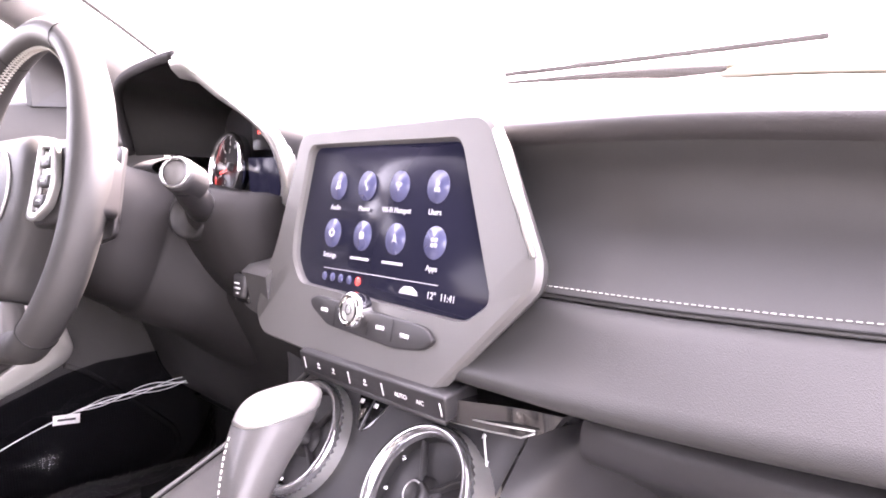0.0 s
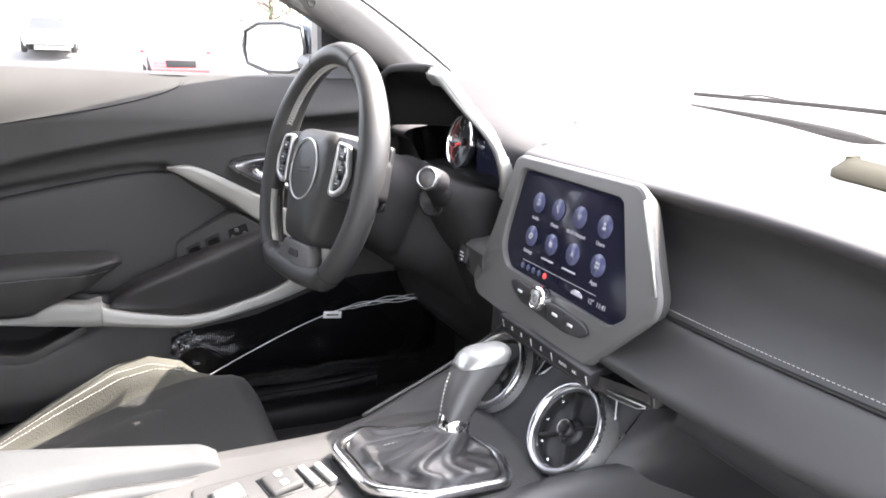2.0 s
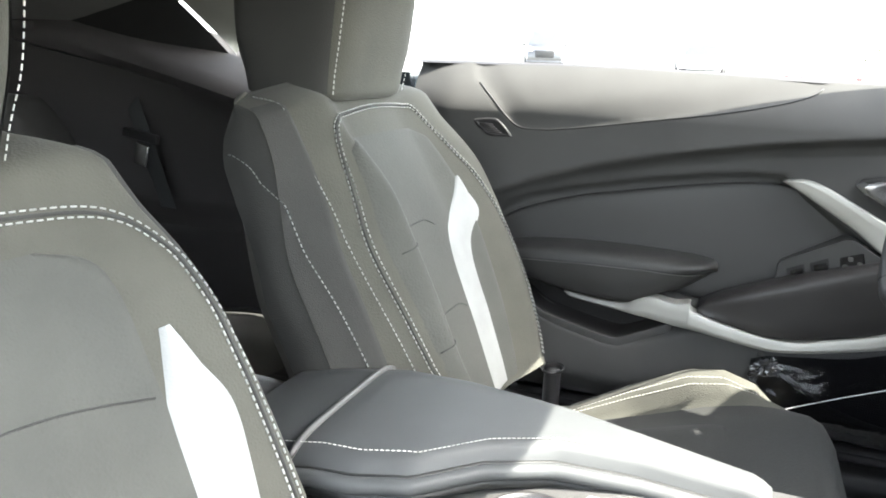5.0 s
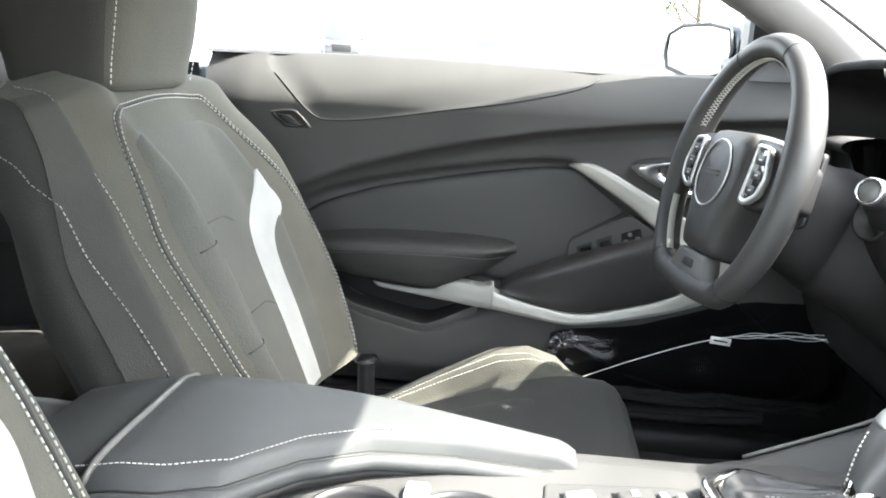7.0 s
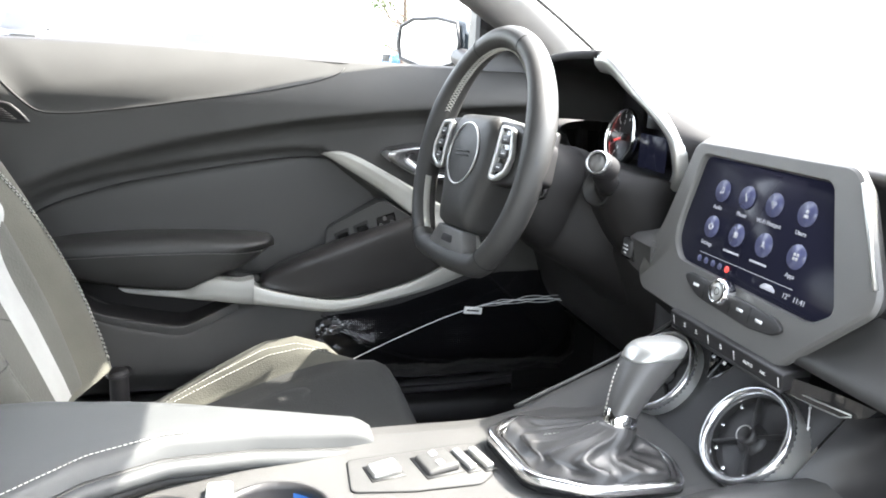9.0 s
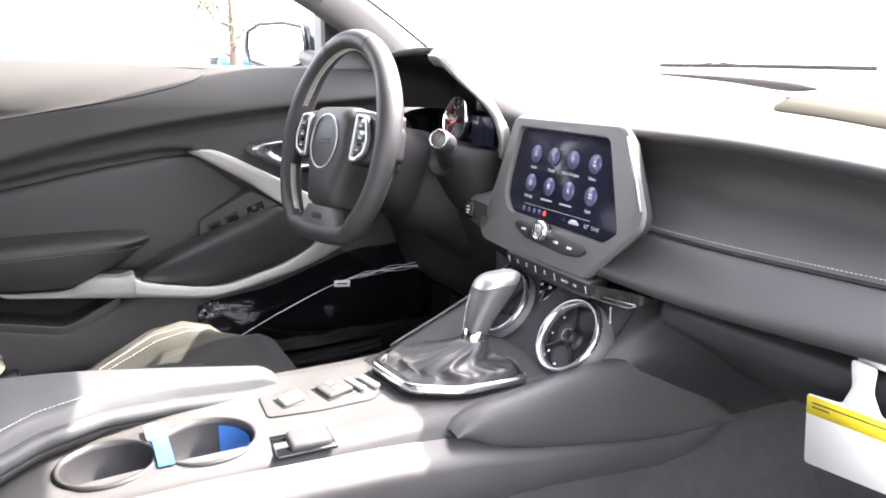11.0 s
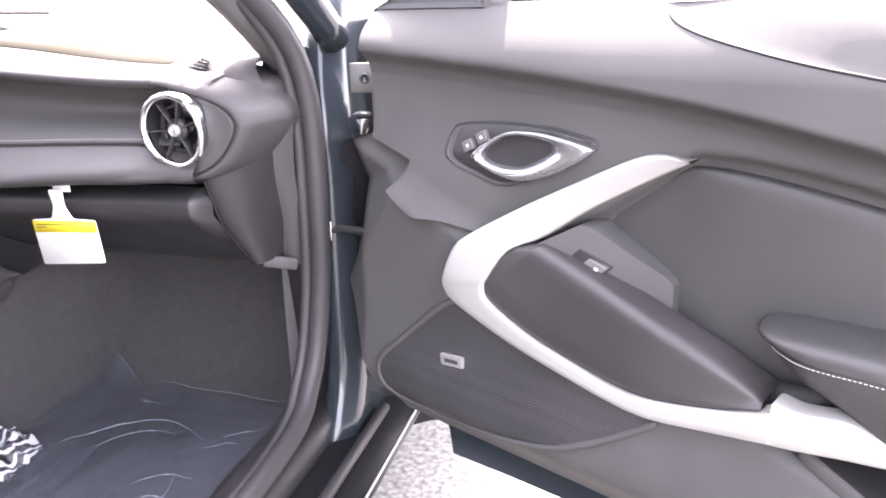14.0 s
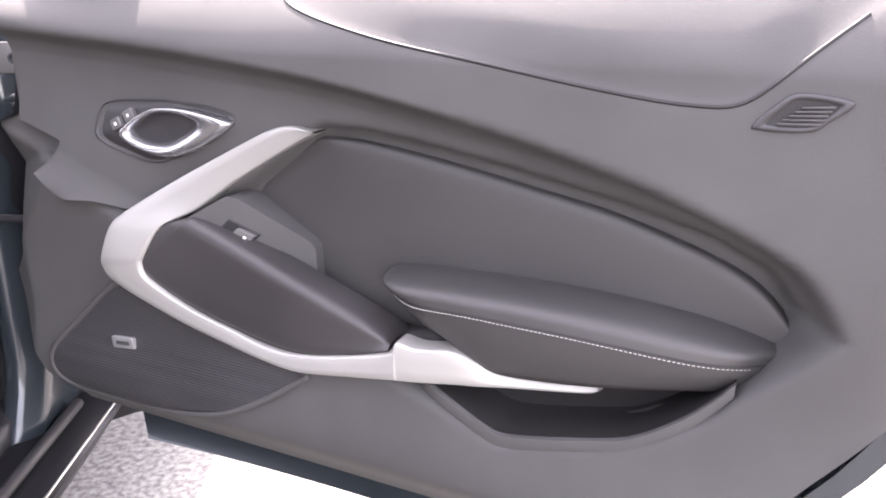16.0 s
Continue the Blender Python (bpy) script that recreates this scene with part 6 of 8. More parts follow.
def dial(x, z, r):
    d = part("dial_ring", lathe([(r, 0.0), (r * 1.03, 0.014), (r * 0.97, 0.018), (r * 0.93, 0.010), (r * 0.93, 0.0)], 48, Matrix.Translation((x, 0.135, z)) @ pose(0, 0, 0, 80, 0, 0)), "chrome", bin_, "bright dial ring")
    f = Matrix.Translation((x, 0.134, z)) @ pose(0, 0, 0, 80, 0, 0)
    part("dial_face", lathe([(r * 0.95, 0.002), (0.0005, 0.002)], 40, f), "dial", d)
    for k in range(11):
        a = radians(225 - 27 * k)
        part("dial_tick", box(r * 0.14, 0.0018, 0.0006, 0, 1, f @ Matrix.Translation((r * 0.83 * math.cos(a), r * 0.83 * math.sin(a), 0.003)) @ Matrix.Rotation(a, 4, "Z")), "print", d)
    for k in range(9):
        a = radians(225 - 33 * k)
        part("dial_number", lettering(str(k), r * 0.2, f @ Matrix.Translation((r * 0.62 * math.cos(a), r * 0.62 * math.sin(a), 0.003))), "print", d)
    a = radians(195)
    part("needle", box(r * 0.75, 0.003, 0.002, 0.0005, 1, f @ Matrix.Rotation(a, 4, "Z") @ Matrix.Translation((r * 0.36, 0, 0.006))), "glyph_red", d, "red needle")
    part("needle_hub", lathe([(r * 0.14, 0.004), (r * 0.13, 0.010), (0.0005, 0.011)], 20, f), "hard", d)
dial(-0.260, 0.908, 0.046)
dial(-0.480, 0.908, 0.046)
part("info_display", box(0.080, 0.003, 0.055, 0.002, 1, Matrix.Translation((-0.385, 0.128, 0.893))), "screen", bin_, "dark driver display")
part("small_gauge", box(0.050, 0.003, 0.040, 0.002, 1, Matrix.Translation((-0.385, 0.128, 0.950))), "dial", bin_)
part("warning_lamp", box(0.006, 0.001, 0.004, 0, 1, Matrix.Translation((-0.386, 0.124, 0.952))), "glyph_red", bin_, "lit red warning lamp")


# start button pod
sb = thing("start_button", "round silver start button on a black pod", "button")
BM = Matrix.Translation((-0.172, -0.070, 0.904)) @ Vector((0.62, -0.72, 0.30)).to_track_quat("Z", "Y").to_matrix().to_4x4()
part("pod", lathe([(0.0165, -0.035), (0.0165, -0.008), (0.0158, -0.003), (0.0145, -0.002)], 36, BM), "hard", sb)
part("stem", tube(even([(-0.180, -0.060, 0.898), (-0.200, -0.045, 0.885), (-0.226, -0.024, 0.868)], 8), np.linspace(0.0140, 0.0150, 8), 20), "hard", sb)
RM = Matrix.Translation((-0.243, -0.031, 0.860)) @ Vector((0.45, -0.85, 0.15)).to_track_quat("Z", "Y").to_matrix().to_4x4()
part("recess", lathe([(0.024, -0.012), (0.023, 0.002), (0.020, 0.003), (0.018, -0.003), (0.0005, -0.008)], 36, RM), "dark", sb, "dark round recess")
part("button_ring", lathe([(0.0145, -0.006), (0.0150, 0.000), (0.0140, 0.0022), (0.0122, 0.0024), (0.0116, 0.0)], 36, BM), "handle", sb)
part("button_face", lathe([(0.0112, -0.001), (0.0106, 0.0006), (0.0005, 0.0008)], 32, BM), "housing", sb, "grey button face")

# ================= steering =================
WH = Matrix.Translation((-0.388, -0.156, 0.879)) @ pose(0, 0, 0, 0, 0, 10) @ pose(0, 0, 0, 90 - 14.5, 0, 0) @ pose(0, 0, 0, 0, 0, 2)   # local z faces the driver
CW = Matrix.Translation((-0.370, -0.153, 0.884)) @ pose(0, 0, 0, 90 - 20, 0, 0)
wheel = thing("steering_wheel", "black leather flat-bottomed steering wheel with stitching", "steering wheel")
wheel.matrix_world = WH
R = 0.173
def rim_pt(a):
    x, y = R * math.sin(a), R * math.cos(a)
    return (x * 0.905, max(y, -0.142 - 0.008 * math.cos(x * 14)) if y < 0 else y * 1.035, 0.0)
ang = np.linspace(0, 2 * np.pi, 120, endpoint=False)
rim = np.array([rim_pt(a) for a in ang])
rad = np.array([0.0165 + 0.0022 * math.exp(-((abs(((a + np.pi) % (2 * np.pi)) - np.pi) - 1.25) / 0.35) ** 2) for a in ang])
part("rim", tube(rim, rad, 16, True, squash=((0, 0, 1), 1.18)), "leather", wheel, "black leather rim")
def rim_seam(a0, a1):
    V = []
    for a in np.linspace(a0, a1, 70):
        p = np.array(rim_pt(a))
        c = p * (1 - 0.0178 / (np.linalg.norm(p) + 1e-9))
        V.append((c[0], c[1], 0.004))
    return np.array(V)
for a0, a1 in ((-1.15, 1.15), (1.85, 2.45), (-2.45, -1.85)):
    s_ = rim_seam(a0, a1)
    up_ = np.array((0, 0, 0.0058))
    part("rim_stitching", joined([tube([p + k * up_ * 0.9, (p + q) / 2 - p / np.linalg.norm(p) * 0.0008, q - k * up_ * 0.9], 0.00075, 4) for p, q in zip(s_[:-1], s_[1:]) for k in (1, -1)]), "stitch", wheel, "pale cross stitching")
for a in (0.42, -0.42, 2.42, -2.42):
    p = np.array(rim_pt(a))
    d = np.array((p[1], -p[0], 0)) / np.linalg.norm(p)
    part("rim_joint", tube([p + d * 0.0006, p - d * 0.0006], 0.0172, 16, squash=((0, 0, 1), 1.18)), "dark", wheel)
# hub pad
hub = [(-0.066, 0.046), (-0.052, 0.064), (0.052, 0.064), (0.066, 0.046), (0.070, -0.018), (0.052, -0.066), (0.044, -0.104), (-0.044, -0.104), (-0.052, -0.066), (-0.070, -0.018)]
q = np.array(rounded(hub, 0.014, 5))
rows = [np.c_[q * s, np.full(len(q), z)] for s, z in ((1.02, -0.050), (1.02, -0.008), (1.0, 0.004), (0.95, 0.013), (0.80, 0.019), (0.6, 0.022), (0.02, 0.024))]
part("hub_pad", sheet(np.array(rows), wrap_v=True), "leather", wheel, "black airbag cover")
part("badge_ring", tube([(0.042 * math.cos(a), 0.003 + 0.045 * math.sin(a), 0.0236) for a in np.linspace(0, 2 * np.pi, 56, endpoint=False)], 0.0014, 8, True), "silver", wheel, "thin silver ring")
for y in (0.0065, 0.0005):
    part("badge_bar", box(0.040, 0.0018, 0.002, 0.0004, 1, Matrix.Translation((0, y, 0.0245))), "ink", wheel)
def mirrored(pts, sx):
    return [(x * sx, y) for x, y in pts]
for sx in (-1, 1):
    sp = mirrored([(0.050, 0.060), (0.110, 0.056), (0.166, 0.034), (0.172, -0.016), (0.112, -0.026), (0.066, -0.030)], sx)
    arm = part("spoke", plate(rounded(sp, 0.008, 4), 0.030, 0.005, fix=Matrix.Translation((0, 0, 0.006))), "hard", wheel)
    kp = mirrored([(0.076, 0.052), (0.108, 0.050), (0.122, 0.012), (0.116, -0.012), (0.092, -0.026), (0.074, -0.024), (0.076, 0.010)], sx)
    ki = mirrored([(0.083, 0.046), (0.104, 0.044), (0.115, 0.012), (0.110, -0.008), (0.092, -0.018), (0.081, -0.017), (0.083, 0.010)], sx)
    pl_ = part("button_panel", frame_plate(rounded(kp, 0.006, 4), rounded(ki, 0.004, 4), 0.008, 0.002, Matrix.Translation((0, 0, 0.016)), 0.95), "silver", arm, "satin silver switch surround")
    part("button_field", plate(rounded(ki, 0.004, 4), 0.004, 0.0005, fix=Matrix.Translation((0, 0, 0.0125))), "gloss", arm)
    for k in range(3):
        part("wheel_button", box(0.020, 0.012, 0.006, 0.002, 2, Matrix.Translation(((0.096 + 0.003 * (k == 1)) * sx, 0.032 - 0.019 * k, 0.013))), "hard", arm, "black wheel button")
        part("button_mark", box(0.008, 0.0016, 0.0005, 0, 1, Matrix.Translation(((0.096 + 0.003 * (k == 1)) * sx, 0.032 - 0.019 * k, 0.0163))), "print", arm)
    part("paddle", plate(rounded(mirrored([(0.080, 0.056), (0.128, 0.060), (0.136, -0.030), (0.095, -0.040)], sx), 0.008, 4), 0.006, 0.001, fix=Matrix.Translation((0, 0, -0.040))), "hard", wheel, "black shift paddle")
low = [(-0.042, -0.104), (0.042, -0.104), (0.062, -0.138), (0.046, -0.150), (-0.046, -0.150), (-0.062, -0.138)]
ls = part("lower_spoke", plate(rounded(low, 0.005, 4), 0.022, 0.005, fix=Matrix.Translation((0, 0, 0.012))), "housing", wheel, "grey lower spoke")
part("spoke_badge", plate(rounded([(-0.014, -0.116), (0.014, -0.116), (0.017, -0.127), (-0.017, -0.127)], 0.003, 3), 0.003, 0.0005, fix=Matrix.Translation((0, 0, 0.0135))), "hard", ls)
column = thing("steering_column", "black plastic steering column shroud", "steering column")
column.matrix_world = CW
rows = []
for z, w, h, dy in ((-0.05, 0.066, 0.060, 0.0), (-0.075, 0.080, 0.072, -0.002), (-0.12, 0.088, 0.078, -0.006), (-0.125, 0.083, 0.074, -0.006), (-0.13, 0.092, 0.082, -0.006), (-0.20, 0.096, 0.085, -0.012), (-0.27, 0.11, 0.10, -0.02)):
    rows.append([(w * np.sign(math.cos(a)) * abs(math.cos(a)) ** 0.6, dy - 0.01 + h * np.sign(math.sin(a)) * abs(math.sin(a)) ** 0.7, z) for a in np.linspace(0, 2 * np.pi, 40, endpoint=False)])
part("shroud", sheet(np.array(rows), wrap_v=True), "shroud", column)
for sx in (-1,):
    part("stalk", tube([(0.07 * sx, 0.02, -0.075), (0.13 * sx, 0.045, -0.07), (0.175 * sx, 0.05, -0.065)], [0.006, 0.007, 0.009], 10), "hard", column, "black control stalk")

# ================= centre console =================
console = thing("centre_console", "grey plastic centre console between the seats", "console")
def con_top(y):
    return 0.612 + 0.012 * smooth01(y, -0.25, -0.05) - 0.006 * smooth01(-y, 0.5, 0.7)
def con_rows(y):
    z = con_top(y)
    hw = 0.118 + 0.006 * smooth01(y, -0.2, 0.0) + 0.004 * math.sin(y * 3)
    return [(-0.165, 0.42), (-0.150, 0.50), (-hw - 0.008, z - 0.045), (-hw, z - 0.012), (-hw + 0.010, z - 0.002), (-0.08, z), (0.08, z), (hw - 0.008, z - 0.001), (hw + 0.004, z - 0.010), (hw + 0.010, z - 0.040), (hw + 0.016, z - 0.046), (0.150, 0.50), (0.165, 0.42), (0.17, 0.36)]
YS = np.linspace(-0.86, 0.08, 60)
CUPS = [(0.052, -0.560, 0.046), (0.050, -0.460, 0.050)]
def console_mesh():
    """Top and sides; the two cup wells are cut out of the top."""
    bm = bmesh.new()
    rows = []
    for y in YS:
        p = con_rows(y)
        rows.append([bm.verts.new((x, y, z)) for x, z in p])
    for a, b in zip(rows, rows[1:]):
        for j in range(len(a) - 1):
            if j == 5:
                continue
            bm.faces.new((a[j], b[j], b[j + 1], a[j + 1]))
    return bm
part("console_body", console_mesh(), "console", console, sharp=50)
def top_sheet():
    """Flat top with round holes for the cups, from a fine grid snapped to the rims."""
    nx, ny = 61, 300
    xs, ys = np.linspace(-0.0801, 0.0801 + 0.018, nx), np.linspace(-0.86, 0.08, ny)
    V, F = [], []
    idx = -np.ones((nx, ny), int)
    P = np.zeros((nx, ny, 2))
    for i, x in enumerate(xs):
        for j, y in enumerate(ys):
            px, py = x, y
            for cx, cy, r in CUPS:
                d = math.hypot(px - cx, py - cy)
                if r - 0.0035 < d < r:
                    px, py = cx + (px - cx) / d * r, cy + (py - cy) / d * r
            P[i, j] = px, py
            idx[i, j] = len(V)
            V.append((px, py, con_top(py) + 0.001 - 0.0016 * smooth01(px, 0.088, 0.0981)))
    for i in range(nx - 1):
        for j in range(ny - 1):
            c = P[i:i + 2, j:j + 2].reshape(-1, 2)
            if any((np.hypot(c[:, 0] - cx, c[:, 1] - cy) < r - 1e-4).any() for cx, cy, r in CUPS):
                continue
            F.append((idx[i, j], idx[i + 1, j], idx[i + 1, j + 1], idx[i, j + 1]))
    return mesh_from(V, F)
part("console_top", top_sheet(), "console", console, "satin grey console top")
for k, (cx, cy, r) in enumerate(CUPS):
    z = con_top(cy)
    cup = part("cup_holder", lathe([(r + 0.004, z + 0.0005), (r + 0.003, z + 0.003), (r, z + 0.003), (r - 0.002, z - 0.004), (r - 0.004, z - 0.07), (0.001, z - 0.072)], 56, Matrix.Translation((cx, cy, 0))), "hard", console, "round black cup well")
    if k == 1:
        part("blue_liner", sheet(np.array([[(cx + (r - 0.0058) * math.cos(a), cy + (r - 0.0058) * math.sin(a), zz) for zz in np.linspace(z - 0.004, z - 0.066, 6)] for a in np.linspace(0.1, 2.7, 30)])), "blue", cup, "blue protective film")
clip = thing("cup_divider_film", "blue protective film strip on the cup divider", "film strip")
part("strip", sheet(np.array([[(x, -0.506 + w, 0.6145 + 0.003 * math.sin((x - 0.02) * 40)) for w in (-0.008, 0.0, 0.008)] for x in np.linspace(0.022, 0.090, 14)])), "blue", clip)
part("cap", box(0.026, 0.024, 0.010, 0.004, 3, Matrix.Translation((0.012, -0.508, 0.617))), "paper", clip, "pale cap")
# parking brake switch and small keys
epb = thing("parking_brake_switch", "grey parking brake switch in a black recess", "switch")
zt = con_top(-0.37)
part("recess", box(0.048, 0.066, 0.005, 0.004, 2, Matrix.Translation((0.099, -0.368, zt)) @ pose(0, 0, 0, 0, 0, -3)), "gloss", epb)
part("lever", box(0.037, 0.046, 0.012, 0.007, 4, Matrix.Translation((0.101, -0.362, zt + 0.004)) @ pose(0, 0, 0, 0, 0, -3)), "console", epb)
part("lever_mark", lathe([(0.0050, 0.0), (0.0058, 0.0004), (0.0066, 0.0)], 24, Matrix.Translation((0.101, -0.362, zt + 0.0101))), "print", epb)
tray = thing("switch_tray", "satin grey tray of small keys ahead of the cup wells", "switch panel")
TR = rounded([(-0.030, -0.385), (0.028, -0.388), (0.036, -0.330), (0.034, -0.262), (0.020, -0.246), (-0.040, -0.236), (-0.044, -0.262), (-0.036, -0.330)], 0.006, 4)
part("tray_plate", plate(TR, 0.004, 0.0012, fix=Matrix.Translation((0, 0, con_top(-0.3) + 0.0028))), "console", tray)
part("tray_groove", tube(np.array([(x, y, con_top(-0.3) + 0.0018) for x, y in TR]), 0.0011, 6, True), "dark", tray)
def rocker(name, x, y, sx, sy, h, turn, mat, label):
    """Small rocker in its own sunk well."""
    f = Matrix.Translation((x, y, con_top(y) + 0.003)) @ pose(0, 0, 0, 0, 0, turn)
    k = part(name, box(sx, sy, h, min(sx, sy) * 0.28, 4, f @ Matrix.Translation((0, 0, h * 0.25)) @ pose(0, 0, 0, 6, 0, 0)), mat, tray, label)
    part("key_well", box(sx + 0.006, sy + 0.006, 0.0016, 0.0007, 1, f), "dark", k)
    return k
rocker("round_key", -0.002, -0.352, 0.024, 0.030, 0.010, 10, "silver", "silver rocker key")
rocker("mode_rocker", -0.006, -0.297, 0.038, 0.036, 0.010, 12, "console", "grey mode rocker")
for dx_ in (-0.009, 0.009):
    part("key_symbol", box(0.009, 0.007, 0.0006, 0.0002, 1, Matrix.Translation((-0.006 + dx_, -0.298 + 0.2 * dx_, con_top(-0.3) + 0.0112)) @ pose(0, 0, 0, 6, 0, 12)), "print", tray)
for y in (-0.268, -0.250):
    rocker("bar_key", -0.008, y, 0.040, 0.009, 0.008, 14, "silver", "narrow silver bar key")
# side pad of the passenger side
def pad_rows(y):
    top = lin(y, [(-0.205, 0.604), (-0.195, 0.616), (-0.174, 0.626), (-0.071, 0.648), (0.03, 0.660), (0.073, 0.653), (0.136, 0.609), (0.205, 0.552)])
    low = lin(y, [(-0.205, 0.600), (-0.183, 0.592), (-0.152, 0.575), (-0.038, 0.554), (0.044, 0.541), (0.116, 0.538), (0.165, 0.540), (0.205, 0.546)])
    x = lin(y, [(-0.205, 0.128), (-0.10, 0.140), (0.05, 0.148), (0.205, 0.160)])
    return x, top, low
G = []
for y in np.linspace(-0.205, 0.205, 44):
    x, tp, lo = pad_rows(y)
    row = [(x - 0.034, y, tp - 0.05), (x - 0.026, y, tp - 0.012)]
    for a in np.linspace(0.5 * np.pi, -0.5 * np.pi, 12):
        row.append((x + 0.022 * abs(math.cos(a)) ** 0.6, y, 0.5 * (tp + lo) + 0.5 * (tp - lo) * math.sin(a)))
    row.append((x - 0.02, y, lo - 0.002))
    G.append(row)
part("knee_pad", sheet(np.array(G)), "pad", console, "padded grey-black knee pad")
G = []
for y in np.linspace(-0.86, 0.20, 40):
    hi = lin(y, [(-0.86, 0.592), (-0.475, 0.594), (-0.39, 0.590), (-0.291, 0.585), (-0.199, 0.576), (-0.108, 0.560), (0.0, 0.548), (0.12, 0.532), (0.20, 0.545)])
    lo = lin(y, [(-0.86, 0.46), (-0.377, 0.495), (-0.30, 0.504), (-0.204, 0.513), (-0.066, 0.508), (0.102, 0.490), (0.19, 0.503), (0.216, 0.53)])
    G.append([(0.128, y, hi + 0.016), (0.150, y, hi + 0.007), (0.160, y, hi), (0.163, y, hi - 0.006), (0.160, y, 0.5 * (hi + lo)), (0.156, y, lo + 0.006), (0.146, y, lo - 0.004), (0.135, y, lo - 0.03)])
part("lower_side_panel", sheet(np.array(G)), "pad", console, "grey lower console side")
G = []
for y in np.linspace(-0.86, 0.30, 40):
    hi = con_top(min(y, 0.05)) - 0.014
    k = smooth01(y, -0.22, 0.0)
    G.append([(-0.112, y, hi + 0.004), (-0.122 - 0.01 * k, y, hi), (-0.134 - 0.012 * k, y, hi - 0.05), (-0.155, y, 0.34)])
part("driver_side_panel", sheet(np.array(G)), "hard", console, "black console side")
# sloping wing from the console's driver edge up to the fascia
G = []
for t in np.linspace(0, 1, 20):
    y = -0.20 + 0.25 * t
    z = lin(y, [(-0.20, 0.598), (-0.168, 0.606), (-0.043, 0.660), (0.05, 0.715)])
    G.append([(-0.085, y, 0.61), (-0.100, y, z - 0.010), (-0.118, y, z), (-0.130, y, z + 0.001), (-0.137, y, z - 0.006), (-0.142, y, z - 0.04), (-0.150, y, 0.50)])
part("driver_wing", sheet(np.array(G)), "console", console, "grey console wing")
part("wing_line", tube(even([(-0.131, -0.168, 0.610), (-0.134, -0.043, 0.664), (-0.134, 0.04, 0.712)], 20), 0.0022, 6), "housing", console, "thin satin trim line")
# storage lid / armrest
def lid_rows(y):
    right = lin(y, [(-0.90, 0.108), (-0.78, 0.108), (-0.72, 0.103), (-0.67, 0.083), (-0.62, 0.020), (-0.56, -0.022), (-0.48, -0.046), (-0.36, -0.062)])
    left = lin(y, [(-0.90, -0.122), (-0.60, -0.124), (-0.36, -0.104)])
    top = lin(y, [(-0.90, 0.640), (-0.84, 0.655), (-0.76, 0.668), (-0.68, 0.668), (-0.55, 0.654), (-0.36, 0.628)]) - 0.010 * smooth01(y, -0.374, -0.350) ** 2
    return left, right, top
ls_, G2 = np.linspace(-0.90, -0.352, 60), []
G = []
edge_pts, seam_pts = [], []
for y in ls_:
    l_, r_, tp = lid_rows(y)
    row = []
    for v in np.linspace(0, 1, 22):
        x = l_ + (r_ - l_) * v
        e = 1 - abs(2 * v - 1) ** 6
        drop = 0.5 * (1 - (max(0.0, e)) ** 0.5)
        row.append((x, y, tp - 0.020 * drop * 2 - 0.010 * max(0, v - 0.7)))
    edge_pts.append((r_ + 0.002, y, tp - 0.022))
    G.append([(l_ + 0.004, y, tp - 0.045)] + row + [(r_ + 0.003, y, tp - 0.028), (r_ + 0.003, y, tp - 0.044), (r_ - 0.01, y, tp - 0.05)])
lid_me = sheet(np.array(G))
lid = part("armrest_lid", lid_me, "lid", console, "padded grey-black vinyl armrest lid")
n0, n1 = G[0], G[-1]
part("lid_front", mesh_from(n1, [tuple(range(len(n1)))], False), "lid", lid)
path = np.array([(r - 0.016, y, t - 0.0015) for y, (l, r, t) in ((y, lid_rows(y)) for y in np.linspace(-0.80, -0.44, 70))])
part("lid_stitching", stitches(path + np.array((0, 0, 0.0005)), 0.0052, 0.66, 0.0006), "stitch", lid, "pale thread")
path = np.array([(r + 0.006, y, t - 0.030) for y, (l, r, t) in ((y, lid_rows(y)) for y in np.linspace(-0.82, -0.36, 60))])
part("lid_side_roll", tube(path + np.array((0.001, 0, 0.004)), 0.0085, 10), "lid", lid, "rolled lower edge")
# black bar takes the place of the shade in the gap under the lid
part("lid_gap_shade", tube(path + np.array((-0.002, 0, -0.009)), 0.0060, 8), "dark", lid)
part("lid_seam", tube(np.array([(r + 0.0025, y, t - 0.0190) for y, (l, r, t) in ((y, lid_rows(y)) for y in np.linspace(-0.80, -0.356, 60))]), 0.0022, 6), "dark", lid)
l_, r_, tp = lid_rows(-0.80)
part("lid_welt", tube(np.array([(l_ + (r_ - l_) * v, -0.785 - 0.03 * math.sin(v * math.pi) * 0, lid_rows(-0.785)[2] + 0.002 - 0.012 * abs(2 * v - 1) ** 6) for v in np.linspace(0, 1, 24)]), 0.0035, 8), "housing", lid, "pale welt")
# gear selector
gear = thing("gear_selector", "leather gear selector with silver collar and gaiter", "gear selector")
PL = rounded([(-0.040, -0.238), (0.058, -0.226), (0.096, -0.168), (0.100, -0.078), (0.050, -0.062), (0.0, -0.076), (-0.045, -0.136), (-0.068, -0.195)], 0.016, 6)
part("gate_plate", plate(PL, 0.012, 0.004, fix=Matrix.Translation((0, 0, 0.630))), "gloss", gear, "gloss black gate plate")
PI = np.array((0.018, -0.150)) + (np.array(PL) - np.array((0.018, -0.150))) * 0.86
part("gate_rim", frame_plate(PL, PI, 0.010, 0.0025, Matrix.Translation((0, 0, 0.634))), "bright", gear, "broad satin chrome gate frame")
base_ring = even(np.vstack([PL, PL[:1]]), 97)[:96] if len(PL) else PL
secs = []
